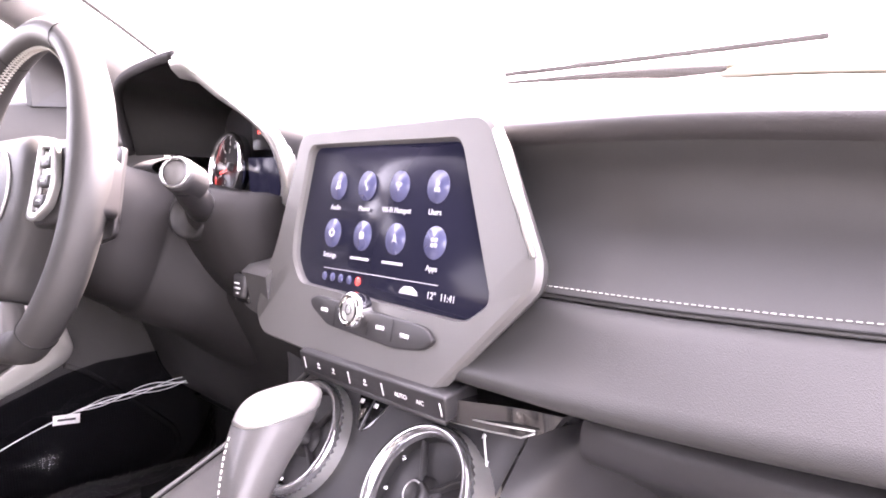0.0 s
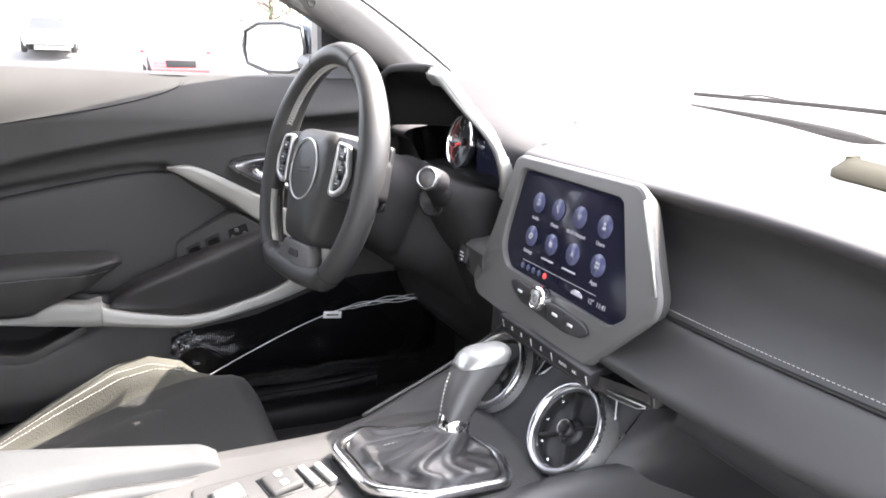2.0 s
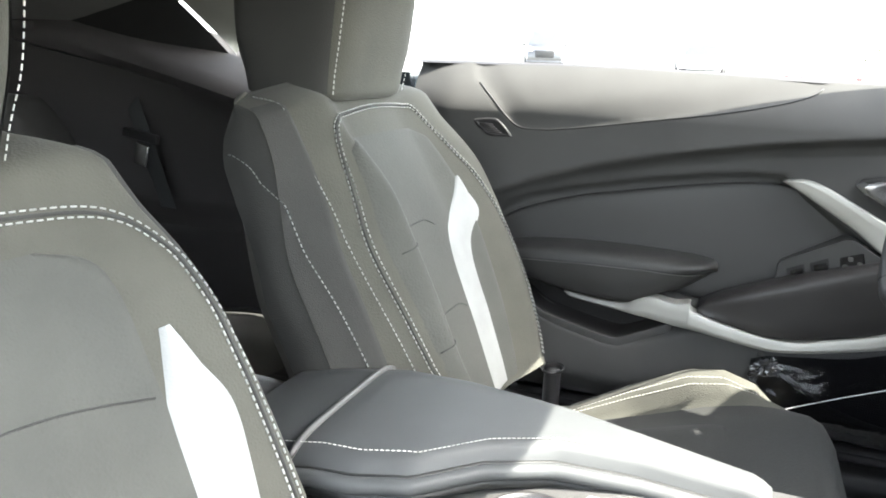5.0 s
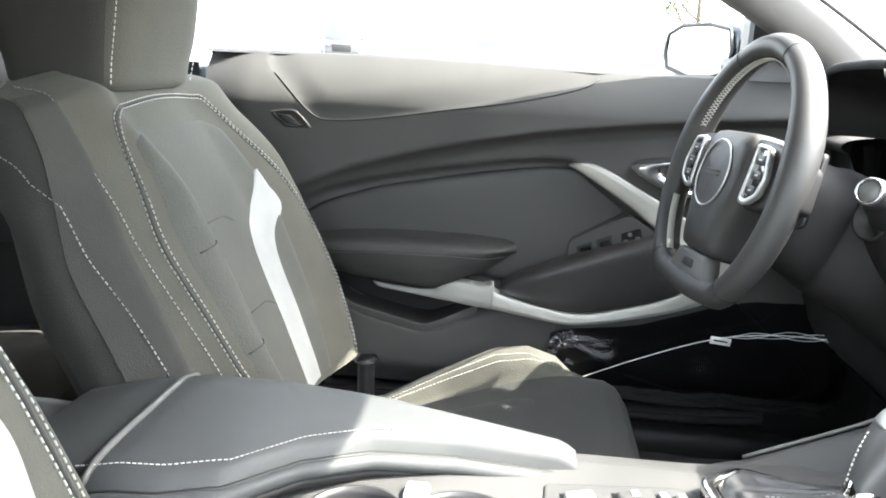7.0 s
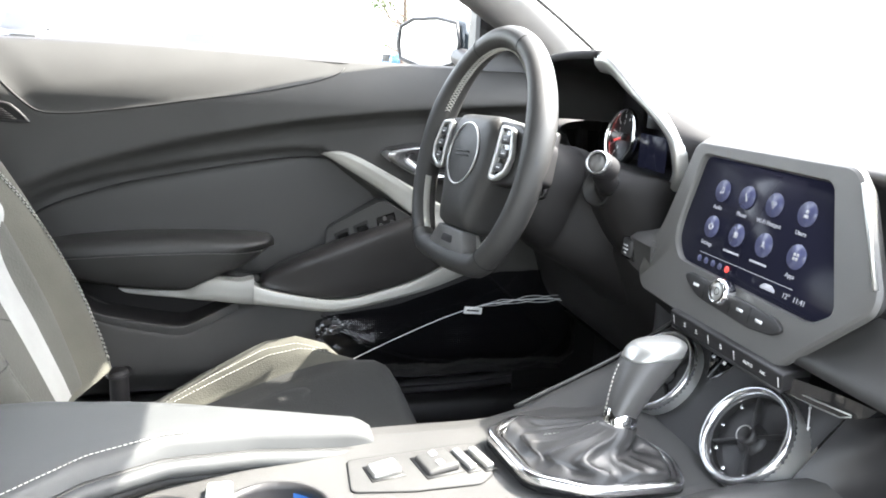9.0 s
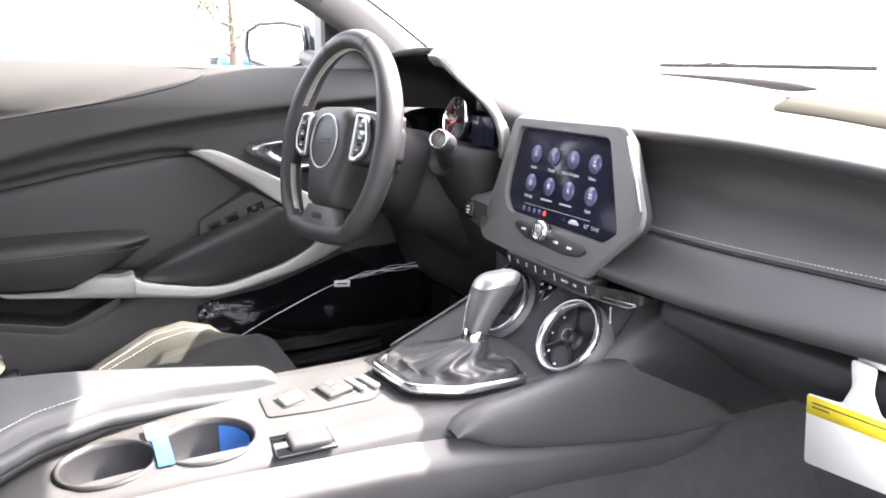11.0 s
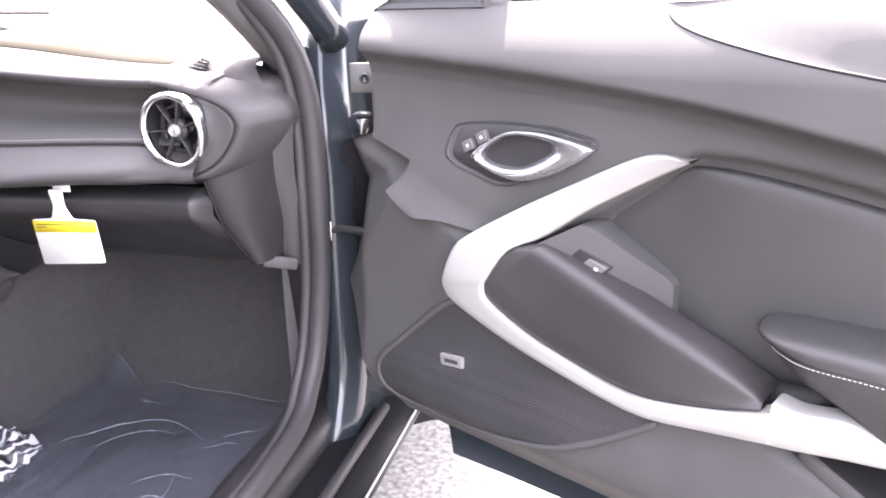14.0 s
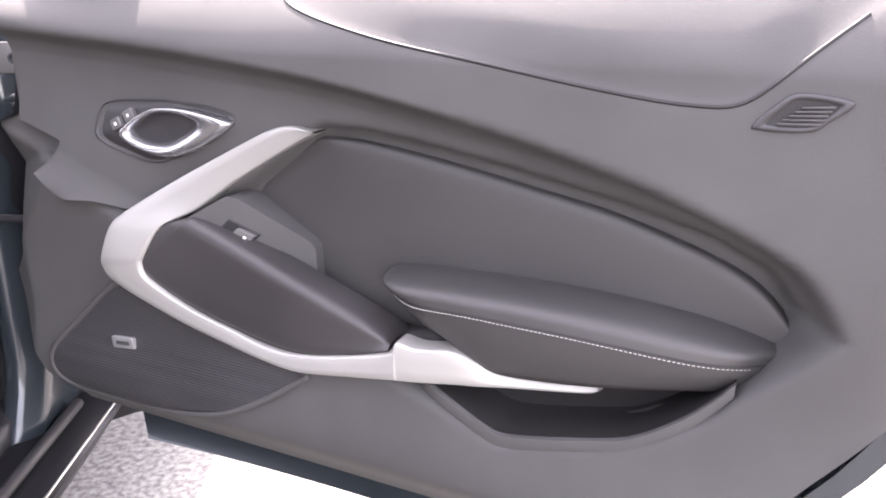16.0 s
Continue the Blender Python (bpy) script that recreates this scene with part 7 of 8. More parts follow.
for k, (z, w, d, cx, cy) in enumerate(((0.631, 0, 0, 0.02, -0.14), (0.638, 0, 0, 0.02, -0.14), (0.644, 0.050, 0.058, 0.016, -0.150), (0.651, 0.036, 0.044, 0.022, -0.142), (0.660, 0.024, 0.028, 0.028, -0.128), (0.668, 0.0165, 0.0175, 0.030, -0.121))):
    ring = []
    for j, p in enumerate(base_ring):
        c = np.array((0.022, -0.140))
        d0 = p - c
        a = math.atan2(d0[1], d0[0])
        if w == 0:
            q = c + d0 * (0.85 if k == 0 else 0.74)
        else:
            q = np.array((cx + w * math.cos(a), cy + d * math.sin(a)))
        fold = noise.noise((math.cos(a) * 2.6, math.sin(a) * 2.6, k * 0.55 + 2.0))
        fine = noise.noise((math.cos(a) * 7, math.sin(a) * 7, k * 0.9))
        env = (0.25, 1.0, 1.0, 0.7, 0.3, 0.0)[k]
        q = q + (q - c) * 0.14 * fold * env
        ring.append((q[0], q[1], z + env * (0.006 * fold + 0.003 * fine)))
    secs.append(ring)
part("gaiter", loft(secs, 30), "gaiter", gear, "folded black leather gaiter under clear film")
part("collar", lathe([(0.0165, 0.0), (0.0175, 0.004), (0.0170, 0.014), (0.0155, 0.016)], 32, Matrix.Translation((0.030, -0.120, 0.662)) @ pose(0, 0, 0, -22, -8, 0)), "chrome", gear, "chrome collar")
KN = ((0.672, 0.0150, 0.0160, 0.019, -0.117), (0.686, 0.0172, 0.0190, 0.016, -0.110), (0.700, 0.0208, 0.0236, 0.011, -0.100), (0.714, 0.0240, 0.0280, 0.006, -0.089), (0.727, 0.0256, 0.0304, 0.002, -0.079), (0.738, 0.0234, 0.0282, 0.0, -0.073), (0.743, 0.013, 0.017, 0.0, -0.072))
def knob_ring(z, w, d, kx, ky, power, n=36):
    return [(kx + 0.010 + w * np.sign(math.cos(a)) * abs(math.cos(a)) ** power, ky + d * np.sign(math.sin(a)) * abs(math.sin(a)) ** power, z + 0.10 * d * math.sin(a) + 0.10 * w * math.cos(a)) for a in np.linspace(0, 2 * np.pi, n, endpoint=False)]
part("knob", loft([knob_ring(*k, 0.75) for k in KN], 30), "knob", gear, "grey-black leather knob under clear film")
part("knob_cap", loft([knob_ring(*k, 0.75) for k in ((0.7295, 0.0258, 0.0307, 0.0014, -0.0775), (0.7385, 0.0242, 0.0290, 0.0003, -0.0730), (0.7445, 0.0165, 0.0205, 0.0, -0.0722), (0.7458, 0.002, 0.002, 0.0, -0.0720))], 12), "silver", gear, "satin silver cap")
kn = np.array([(kx + 0.010 - 0.25 * w, ky - d * 1.0, z - 0.10 * d - 0.025 * w) for z, w, d, kx, ky in KN[:5]])
part("knob_stitching", stitches(even(kn, 40) + np.array((0, -0.0004, 0)), 0.0045, 0.62, 0.0007), "stitch", gear, "pale thread")
part("gaiter_stitching", stitches(even([(0.028, -0.140, 0.668), (0.020, -0.166, 0.6555), (0.014, -0.196, 0.650)], 30), 0.0045, 0.62, 0.0007), "stitch", gear, "pale thread")

# ================= seats =================
DRIVER_INSERT = [(0.02, -0.55, 0.655), (0.35, -0.58, 0.685), (0.58, -0.60, 0.71), (0.70, -0.575, 0.695), (0.79, -0.555, 0.665), (0.83, -0.53, 0.62), (0.862, -0.41, 0.40)]
def build_seat(cx, dy, dz, kn, kp):
    """Sports seat; dy, dz: how far it is slid forward and raised; kn, kp: spread of the seams on either side."""
    def wide(u):
        return u * (kn if u < 0 else kp)
    who = "driver_seat" if cx < 0 else "passenger_seat"
    seat = thing(who, "dark grey cloth sports seat with pale side stripes and white stitching", "car seat", (0, dy, dz), group="front seats")
    b0, b1 = np.array((-0.735, 0.500)), np.array((-0.965, 0.975))
    dirv = (b1 - b0) / np.linalg.norm(b1 - b0)
    nrm = np.array((dirv[1], -dirv[0]))              # out of the backrest, forwards
    def half(v):
        return lin(v, [(0.0, 0.200), (0.08, 0.228), (0.25, 0.255), (0.55, 0.255), (0.8, 0.245), (0.93, 0.232), (0.975, 0.212), (1.0, 0.185)])
    def front(u, v):
        """Place on the backrest's front; u across -1..1, v up 0..1."""
        a = abs(u)
        crest = 0.61 if u > 0 else 0.84
        d = 0.050 * smooth01(a, 0.36, crest - 0.01) * (1 - 0.75 * smooth01(v, 0.65, 1.0)) - (0.120 if u > 0 else 0.085) * (1 - 0.6 * smooth01(v, 0.6, 0.95)) * np.clip((a - crest) / (1 - crest), 0, 1) ** 1.25 - 0.045 * smooth01(v, 0.93, 1.0)
        d += 0.012 * math.sin(v * math.pi) + 0.010 * (1 - smooth01(a, 0, 0.4)) * math.sin(v * 9)* 0.25
        p = b0 + (b1 - b0) * v + nrm * d + dirv * 0.030 * smooth01(v, 0.86, 1.0)
        return np.array((cx + u * half(v), p[0], p[1]))
    def back(u, v):
        a = abs(u)
        d = -0.175 + 0.045 * smooth01(v, 0.5, 0.95) + (0.060 - 0.035 * smooth01(v, 0.6, 0.95)) * smooth01(a, 0.7, 1.0) ** 1.5 + 0.04 * smooth01(v, 0.88, 1.0)
        p = b0 + (b1 - b0) * v + nrm * d + dirv * 0.030 * smooth01(v, 0.86, 1.0)
        return np.array((cx + u * half(v), p[0], p[1]))
    us = np.sin(np.linspace(-np.pi / 2, np.pi / 2, 72))
    vs = np.r_[np.linspace(0, 0.9, 30), np.linspace(0.92, 1.0, 8)]
    G = np.array([[front(u, v) for u in us] + [back(u, v) for u in us[::-1]] for v in vs])
    me = sheet(G, wrap_v=True)
    bm = bmesh.new()
    bm.from_mesh(me)
    bm.verts.ensure_lookup_table()
    k = G.shape[1]
    top = [(len(vs) - 1) * k + j for j in range(k)]
    n = len(us)
    for j in range(n - 1):
        try:
            bm.faces.new((bm.verts[top[j]], bm.verts[top[j + 1]], bm.verts[top[k - 2 - j]], bm.verts[top[k - 1 - j]]))
        except ValueError:
            pass
    part("backrest", from_bm(bm), "cloth", seat, "dark grey cloth backrest")
    if cx < 0:
        wide = lambda u: u
    def strip(pairs, lift, nv=8):
        """Conforming band: pairs of (v, u left, u right)."""
        q = cr(pairs, 40)
        return sheet(np.array([[front(wide(l * (1 - t) + r * t), v) + np.array((0, nrm[0], nrm[1])) * lift * (1 - abs(2 * t - 1) ** 6) ** 0.4 for t in np.linspace(0, 1, nv)] for v, l, r in q]))
    up = np.array((0, nrm[0], nrm[1]))
    ins = part("centre_insert", strip(DRIVER_INSERT if cx < 0 else [(0.02, -0.40, 0.40), (0.35, -0.43, 0.43), (0.62, -0.45, 0.45), (0.76, -0.47, 0.47), (0.815, -0.45, 0.45), (0.845, -0.36, 0.36)], 0.006, 64), "cloth_in", seat, "perforated grey cloth insert")
    for v in (0.325, 0.588):
        if cx < 0:
            pth = np.array([front(u, v - 0.035 * smooth01(-u, 0.0, 0.20) - 0.050 * smooth01(u, 0.25, 0.66)) + up * 0.0058 for u in np.linspace(-0.14, 0.68, 30)])
        else:
            pth = np.array([front(wide(u), v + 0.05 * (1 - (u / 0.42) ** 2)) + up * 0.0055 for u in np.linspace(-0.42, 0.42, 24)])
        part("insert_crease", tube(pth + up * 0.0006, 0.0011, 6), "cloth_side", ins)
    def arch(grow):
        q = [(-0.58, 0.02), (-0.615, 0.30), (-0.625, 0.55), (-0.635, 0.72), (-0.625, 0.80), (-0.54, 0.868), (-0.25, 0.892), (0, 0.896)]
        q = q + [(-u, v) for u, v in q[-2::-1]]
        if cx < 0:
            q = [(0.69, 0.02), (0.70, 0.20), (0.725, 0.375), (0.75, 0.588), (0.725, 0.756), (0.663, 0.862), (0.56, 0.898), (0.225, 0.913), (-0.10, 0.918), (-0.45, 0.913), (-0.587, 0.888), (-0.662, 0.744), (-0.762, 0.556), (-0.812, 0.388), (-0.812, 0.15), (-0.80, 0.02)]
        return np.array([front(wide(u * (1 + grow)), v + grow * 0.25 * smooth01(v, 0.80, 0.88)) + up * 0.0014 for u, v in even(np.array(q), 160)])
    for grow in ((0.0, 0.028) if cx < 0 else (0.0, 0.045)):
        part("stitching", stitches(arch(grow), 0.0075, 0.62, 0.0009), "stitch", seat, "pale double stitching")
    part("arch_seam", tube(arch(0.014 if cx < 0 else 0.022) - up * 0.0012, 0.0018, 5), "cloth_side", seat)
    for sx in (-1, 1):
        near = sx > 0 and cx < 0
        if sx < 0:
            band = [(0.02, -0.36, -0.45), (0.20, -0.385, -0.50), (0.42, -0.41, -0.555), (0.53, -0.43, -0.575), (0.61, -0.465, -0.545), (0.68, -0.50, -0.515)]
            if cx < 0:
                band = [(0.02, -0.095, -0.46), (0.106, -0.075, -0.46), (0.238, -0.087, -0.462), (0.381, -0.125, -0.475), (0.469, -0.165, -0.525), (0.531, -0.23, -0.625), (0.569, -0.345, -0.638), (0.62, -0.48, -0.61), (0.672, -0.57, -0.58)]
            part("pale_stripe", strip(band, 0.0065), "white_cloth", seat, "pale grey side stripe")
        pth = np.array([front(sx * (0.93 if sx < 0 else 0.605 + 0.33 * smooth01(v, 0.86, 0.99)), v) + up * 0.0014 for v in np.linspace(0.03, 0.965, 60)])
        if near:
            pth = np.array([front(u, v) + up * 0.0024 for v, u in cr([(0.03, 0.755), (0.244, 0.775), (0.488, 0.812), (0.688, 0.838), (0.80, 0.862), (0.906, 0.875), (0.956, 0.872), (0.985, 0.91)], 70)])
            rim = [front(u, v) + up * 0.0042 + np.array((0.0040, 0, 0)) for v, u in cr([(0.05, 0.87), (0.294, 0.90), (0.506, 0.925), (0.675, 0.963), (0.75, 0.985)], 40)]
            rim += [front(1, v) * (1 - t) + back(1, v) * t + np.array((0.006, 0, 0)) for v, t in cr([(0.819, 0.275), (0.869, 0.45), (0.900, 0.725), (0.905, 0.95)], 16)]
            part("side_stitching", stitches(np.array(rim), 0.0075, 0.62, 0.0009), "stitch", seat, "pale side stitching")
        elif cx < 0:
            pth = pth[:2]
        if not (cx < 0 and sx < 0):
            part("edge_stitching", stitches(pth, 0.0075, 0.62, 0.0009), "stitch", seat, "pale edge stitching")
        c0 = 0.845 if near else 0.622 if sx > 0 else 0.86
        G = np.array([[front(sx * uu, v) + (up * 0.0022 + np.array((sx * 0.0022, 0, 0))) * min(1.0, (uu - c0) / 0.01) for uu in np.sin(np.linspace(math.asin(c0), math.asin(0.9995), 40))] for v in np.linspace(0.01, 0.955, 80)])
        part("bolster_side", sheet(G), "cloth_side", seat, "darker cloth bolster side")
        # side facing in the darker cloth
        G = np.array([[front(sx, v) * (1 - t) + back(sx, v) * t + np.array((sx * 0.005 * math.sin(t * math.pi), 0, 0)) for t in np.linspace(0.0, 1, 12)] for v in np.linspace(0, 0.999, 60)])
        part("side_facing", sheet(G), "cloth_side", seat, "darker cloth side facing")
        pth = np.array([(front(sx, v) * 0.35 + back(sx, v) * 0.65) + np.array((sx * 0.007, 0, 0)) for v in np.linspace(0.0, 0.86, 60)])
        if not near:
            part("side_stitching", stitches(pth, 0.0075, 0.62, 0.0009), "stitch", seat, "pale side stitching")
    # head restraint
    secs = []
    HEAD = ((0.948, 0.105, -0.950, -1.085), (0.958, 0.120, -0.940, -1.095), (0.985, 0.124, -0.935, -1.098), (1.03, 0.130, -0.925, -1.108), (1.10, 0.130, -0.915, -1.110), (1.15, 0.122, -0.915, -1.10), (1.165, 0.10, -0.93, -1.08))
    for z, w, f, bk in HEAD:
        cyc, dd = (f + bk) / 2, (f - bk) / 2
        secs.append([(cx + w * np.sign(math.cos(a)) * abs(math.cos(a)) ** 0.38, cyc + dd * np.sign(math.sin(a)) * abs(math.sin(a)) ** 0.38, z + 0.014) for a in np.linspace(0, 2 * np.pi, 48, endpoint=False)])
    head = part("headrest", loft(secs, 24), "cloth", seat, "dark grey cloth headrest")
    for sx in (-1, 1):
        pth = np.array([(cx + sx * w * 0.93, f - 0.004, z + 0.014) for z, w, f in ((0.958, 0.120, -0.942), (0.985, 0.124, -0.937), (1.03, 0.131, -0.926), (1.10, 0.131, -0.916), (1.15, 0.123, -0.917))])
        part("headrest_stitching", stitches(even(pth, 30), 0.0075, 0.62, 0.0009), "stitch", head)
        rows = []
        for z, w, f, bk in HEAD[1:-1]:
            cyc, dd = (f + bk) / 2, (f - bk) / 2 + 0.0015
            rows.append([(cx + sx * (w + 0.0015) * math.cos(a) ** 0.38, cyc + dd * np.sign(math.sin(a)) * abs(math.sin(a)) ** 0.38, z + 0.014) for a in np.radians(np.r_[np.linspace(-50, -1, 14), np.linspace(1, 34, 12)])])
        rows = np.array(rows)
        G = np.stack([cr(rows[:, j], 24) for j in range(rows.shape[1])], 1)
        part("headrest_side", sheet(G), "cloth_side", head, "darker cloth headrest side")
    for sx in (-0.05, 0.05):
        part("headrest_post", tube([(cx + sx, -1.00, 0.93), (cx + sx, -1.01, 1.0)], 0.006, 8), "chrome", seat)
    # cushion
    def cush(u, v):
        """Top of the cushion; v from the back (0) to the front (1)."""
        a = abs(u)
        wing = smooth01(a, 0.56, 0.72)
        y = -0.80 + (0.560 - 0.062 * wing) * v
        mid = lin(v, [(0, 0.425), (0.3, 0.432), (0.5, 0.455), (0.7, 0.492), (0.85, 0.517), (0.93, 0.522), (0.97, 0.512), (1.0, 0.485)])
        bol = lin(v, [(0, 0.420), (0.29, 0.425), (0.50, 0.482), (0.69, 0.532), (0.80, 0.541), (0.90, 0.526), (0.96, 0.500), (1.0, 0.465)])
        z = mid + (bol - mid) * smooth01(a, 0.50, 0.76) - 0.085 * smooth01(a, 0.86, 1.0) ** 1.3
        z += 0.004 * math.exp(-((a - 0.60) / 0.03) ** 2) * -1
        return np.array((cx + u * lin(v, [(0, 0.225), (0.5, 0.262), (0.9, 0.255), (1, 0.245)]), y, z))
    G = []
    for v in np.r_[np.linspace(0, 0.9, 28), np.linspace(0.92, 1, 8)]:
        rowt = [cush(u, v) for u in us]
        side = [p * np.array((1, 1, 0)) + np.array(((p[0] - cx) * -0.04, 0, 0.30)) for p in rowt[::-1]]
        G.append(rowt + side)
    G = np.array(G)
    G = np.concatenate([G, (G[-1] * np.array((1, 1, 0)) + np.array((0, 0.010, 0)))[None] + np.stack([0 * G[-1][:, 0], 0 * G[-1][:, 0], np.minimum(G[-1][:, 2], 0.34)], -1)[None]])
    part("cushion", sheet(G, wrap_v=True), "cloth", seat, "dark grey cloth seat cushion")
    # darker cloth puts the shadow on the cushion's middle and front into colour
    part("cushion_front", mesh_from(list(G[-2]), [tuple(range(G.shape[1]))], False), "cloth_shaded", seat)
    part("cushion_centre", sheet(np.array([[cush(0.60 * t, v) + np.array((0, 0.001, 0.0035 * (1 - t ** 8) + 0.0008)) for t in np.linspace(-1, 1, 24)] for v in np.r_[np.linspace(0.03, 0.9, 24), np.linspace(0.92, 1.0, 8)]])), "cloth_shaded", seat, "black cloth cushion centre, its shadow in the colour")
    q = cr([(0.05, 0.40), (0.4, 0.44), (0.64, 0.44), (0.715, 0.40), (0.735, 0.33)], 28)
    part("cushion_insert", sheet(np.array([[cush(l * t, v) + np.array((0, 0, 0.003 + 0.005 * (1 - t ** 8))) for t in np.linspace(-1, 1, 18)] for v, l in q])), "cloth_shaded", seat, "perforated black cloth cushion insert, its shadow in the colour")
    for sx in (-1, 1):
        for uu in (0.685, 0.73):
            pth = np.array([cush(sx * uu, v) + np.array((0, 0, 0.0012)) for v in np.linspace(0.1, 0.93, 60)])
            part("cushion_stitching", stitches(pth, 0.0065, 0.62, 0.00055), "stitch", seat, "pale double stitching")
    # base and rails
    part("seat_base", box(0.40, 0.46, 0.06, 0.01, 2, Matrix.Translation((cx, -0.52, 0.325))), "hard", seat)
    for sx in (-0.17, 0.17):
        part("seat_rail", box(0.035, 0.60, 0.03, 0.004, 2, Matrix.Translation((cx + sx, -0.52, 0.285))), "hard", seat)
    return seat
driver_seat = build_seat(-0.37, 0.0, 0.0, 1.0, 0.73)
passenger_seat = build_seat(0.37, 0.02, -0.03, 1.26, 0.8)

rear = thing("rear_bench", "black cloth rear bench seat", "car seat")
G = np.array([[(x, y, z + 0.03 * abs(math.sin(x * 4.5))) for y, z in cr([(-1.30, 0.34), (-1.27, 0.44), (-1.32, 0.475), (-1.55, 0.45), (-1.66, 0.47), (-1.74, 0.60), (-1.86, 0.86), (-1.92, 0.90), (-1.98, 0.86)], 40)] for x in np.linspace(-0.66, 0.66, 50)])
part("bench", sheet(G), "cloth_side", rear)
for x in (-0.35, 0.35):
    part("bench_stitching", stitches(np.array([(x + u, -1.285, 0.452 + 0.03 * abs(math.sin((x + u) * 4.5))) for u in np.linspace(-0.28, 0.28, 40)]), 0.0075), "stitch", rear)

# ================= loose things =================
tag = thing("hang_tag", "white card hang tag with a yellow band, hooked on the glovebox", "tag")
TM = Matrix.Translation((0.4555, 0.030, 0.712)) @ pose(0, 0, 0, 90 + 8, 0, 8)
part("card", plate(rounded([(-0.050, -0.070), (0.050, -0.066), (0.050, 0.004), (0.016, 0.006), (0.008, 0.026), (0.010, 0.050), (-0.012, 0.052), (-0.010, 0.026), (-0.018, 0.006), (-0.050, 0.004)], 0.004, 4), 0.0008, 0, fix=TM), "paper", tag)
part("yellow_band", plate([(-0.0495, -0.016), (0.0495, -0.016), (0.0495, 0.003), (-0.0495, 0.003)], 0.0004, 0, fix=TM @ Matrix.Translation((0, 0, 0.0006))), "yellow", tag)
for k, (w, y) in enumerate(((0.074, -0.003), (0.016, -0.0075))):
    part("text_line", box(w, 0.0013, 0.0003, 0, 1, TM @ Matrix.Translation((-0.044 + w / 2, y, 0.0011))), "ink", tag)
part("loop_pad", box(0.03, 0.001, 0.01, 0.0003, 1, Matrix.Translation((0.4555, 0.0365, 0.762))), "paper", tag)

# seat belt guide and buckle by the driver's seat
buckle = thing("seat_belt_anchor", "black seat belt webbing in a plastic boot", "seat belt")
part("boot", loft([[( -0.655 + 0.022 * math.cos(a), -0.70 + 0.016 * math.sin(a), z) for a in np.linspace(0, 2 * np.pi, 16, endpoint=False)] for z in (0.36, 0.42, 0.455, 0.465)], 10), "hard", buckle)
part("webbing", sheet(np.array([[(-0.655 + 0.02 * u + 0.01 * math.sin(v * 5), -0.705 - 0.09 * v, 0.455 + 0.10 * v) for u in np.linspace(-1, 1, 5)] for v in np.linspace(0, 1, 12)])), "cloth_side", buckle, "black webbing")
part("ring", tube([(-0.655 + 0.028 * math.cos(a), -0.70 + 0.020 * math.sin(a), 0.463) for a in np.linspace(0, 2 * np.pi, 24, endpoint=False)], 0.0025, 6, True), "hard", buckle)
rb = thing("rear_seat_belt", "grey rear seat belt with a buckle guide", "seat belt")
part("webbing", sheet(np.array([[(-0.66 + 0.003 * u, -1.715 + 0.045 * u + 0.20 * v, 1.0 - 0.55 * v) for u in np.linspace(-0.5, 0.5, 4)] for v in np.linspace(0, 1, 12)])), "lid", rb, "grey webbing")
part("guide", box(0.012, 0.10, 0.022, 0.006, 2, Matrix.Translation((-0.655, -1.66, 0.835)) @ pose(0, 0, 0, -8, 0, 0)), "hard", rb)
part("tongue", box(0.008, 0.038, 0.05, 0.004, 2, Matrix.Translation((-0.648, -1.655, 0.795)) @ pose(0, 0, 0, -15, 0, 0)), "chrome", rb, "bright buckle tongue")

# protective film on the driver's lower door, with its pull cord and paper flag
film = thing("door_film", "crumpled dark protective film on the door's lower lining", "plastic film")
rng = np.random.default_rng(4)
def film_sheet():
    G = []
    nu, nv = 44, 26
    for i in range(nu):
        u = i / (nu - 1)
        row = []
        for j in range(nv):
            v = j / (nv - 1)
            s = 0.36 - 0.53 * u
            top = lin(s, [(-0.17, 0.60), (-0.10, 0.625), (0.0, 0.625), (0.06, 0.612), (0.2, 0.565), (0.36, 0.540)])
            z = top + (0.405 - top) * v
            crinkle = 0.007 * noise.noise((s * 14, z * 14, 1.0)) + 0.0018 * noise.noise((s * 40, z * 40, 3.0))
            if u < 0.16:
                crinkle += 0.010 * noise.noise((s * 60, z * 60, 5.0)) * (1 - u / 0.16)
            w = float(door_depth(s, z)) + 0.014 + crinkle
            row.append((-(0.715 - w), -s, z))
        G.append(row)
    return sheet(np.array(G))
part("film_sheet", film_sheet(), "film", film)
bm = bmesh.new()
bmesh.ops.create_icosphere(bm, subdivisions=4, radius=1.0)
for v in bm.verts:
    k = 0.42 + 0.30 * noise.noise(v.co * 1.4) + 0.30 * noise.noise(v.co * 6.5 + Vector((3, 1, 0)))
    v.co = Vector((-0.664 + 0.014 * v.co.x * k, -0.338 + 0.040 * v.co.y * k + 0.02 * v.co.z * k, 0.528 + 0.034 * v.co.z * k))
part("crumpled_end", from_bm(bm, False), "film_fold", film, "bunched glossy end of the film")
cord = even([(-0.640, -0.33, 0.455), (-0.650, -0.20, 0.510), (-0.652, -0.08, 0.555), (-0.645, 0.02, 0.575), (-0.60, 0.10, 0.590)], 50)
part("cord", tube(cord, 0.0009, 6), "print", film, "thin pale cord")
for k in range(3):
    c = cord[30:] + np.array([(0.004 * math.sin(i * 0.5 + k * 2), 0, 0.006 * math.sin(i * 0.35 + k * 1.7) * min(1, i / 6)) for i in range(20)])
    part("cord_strand", tube(c, 0.0006, 5), "print", film)
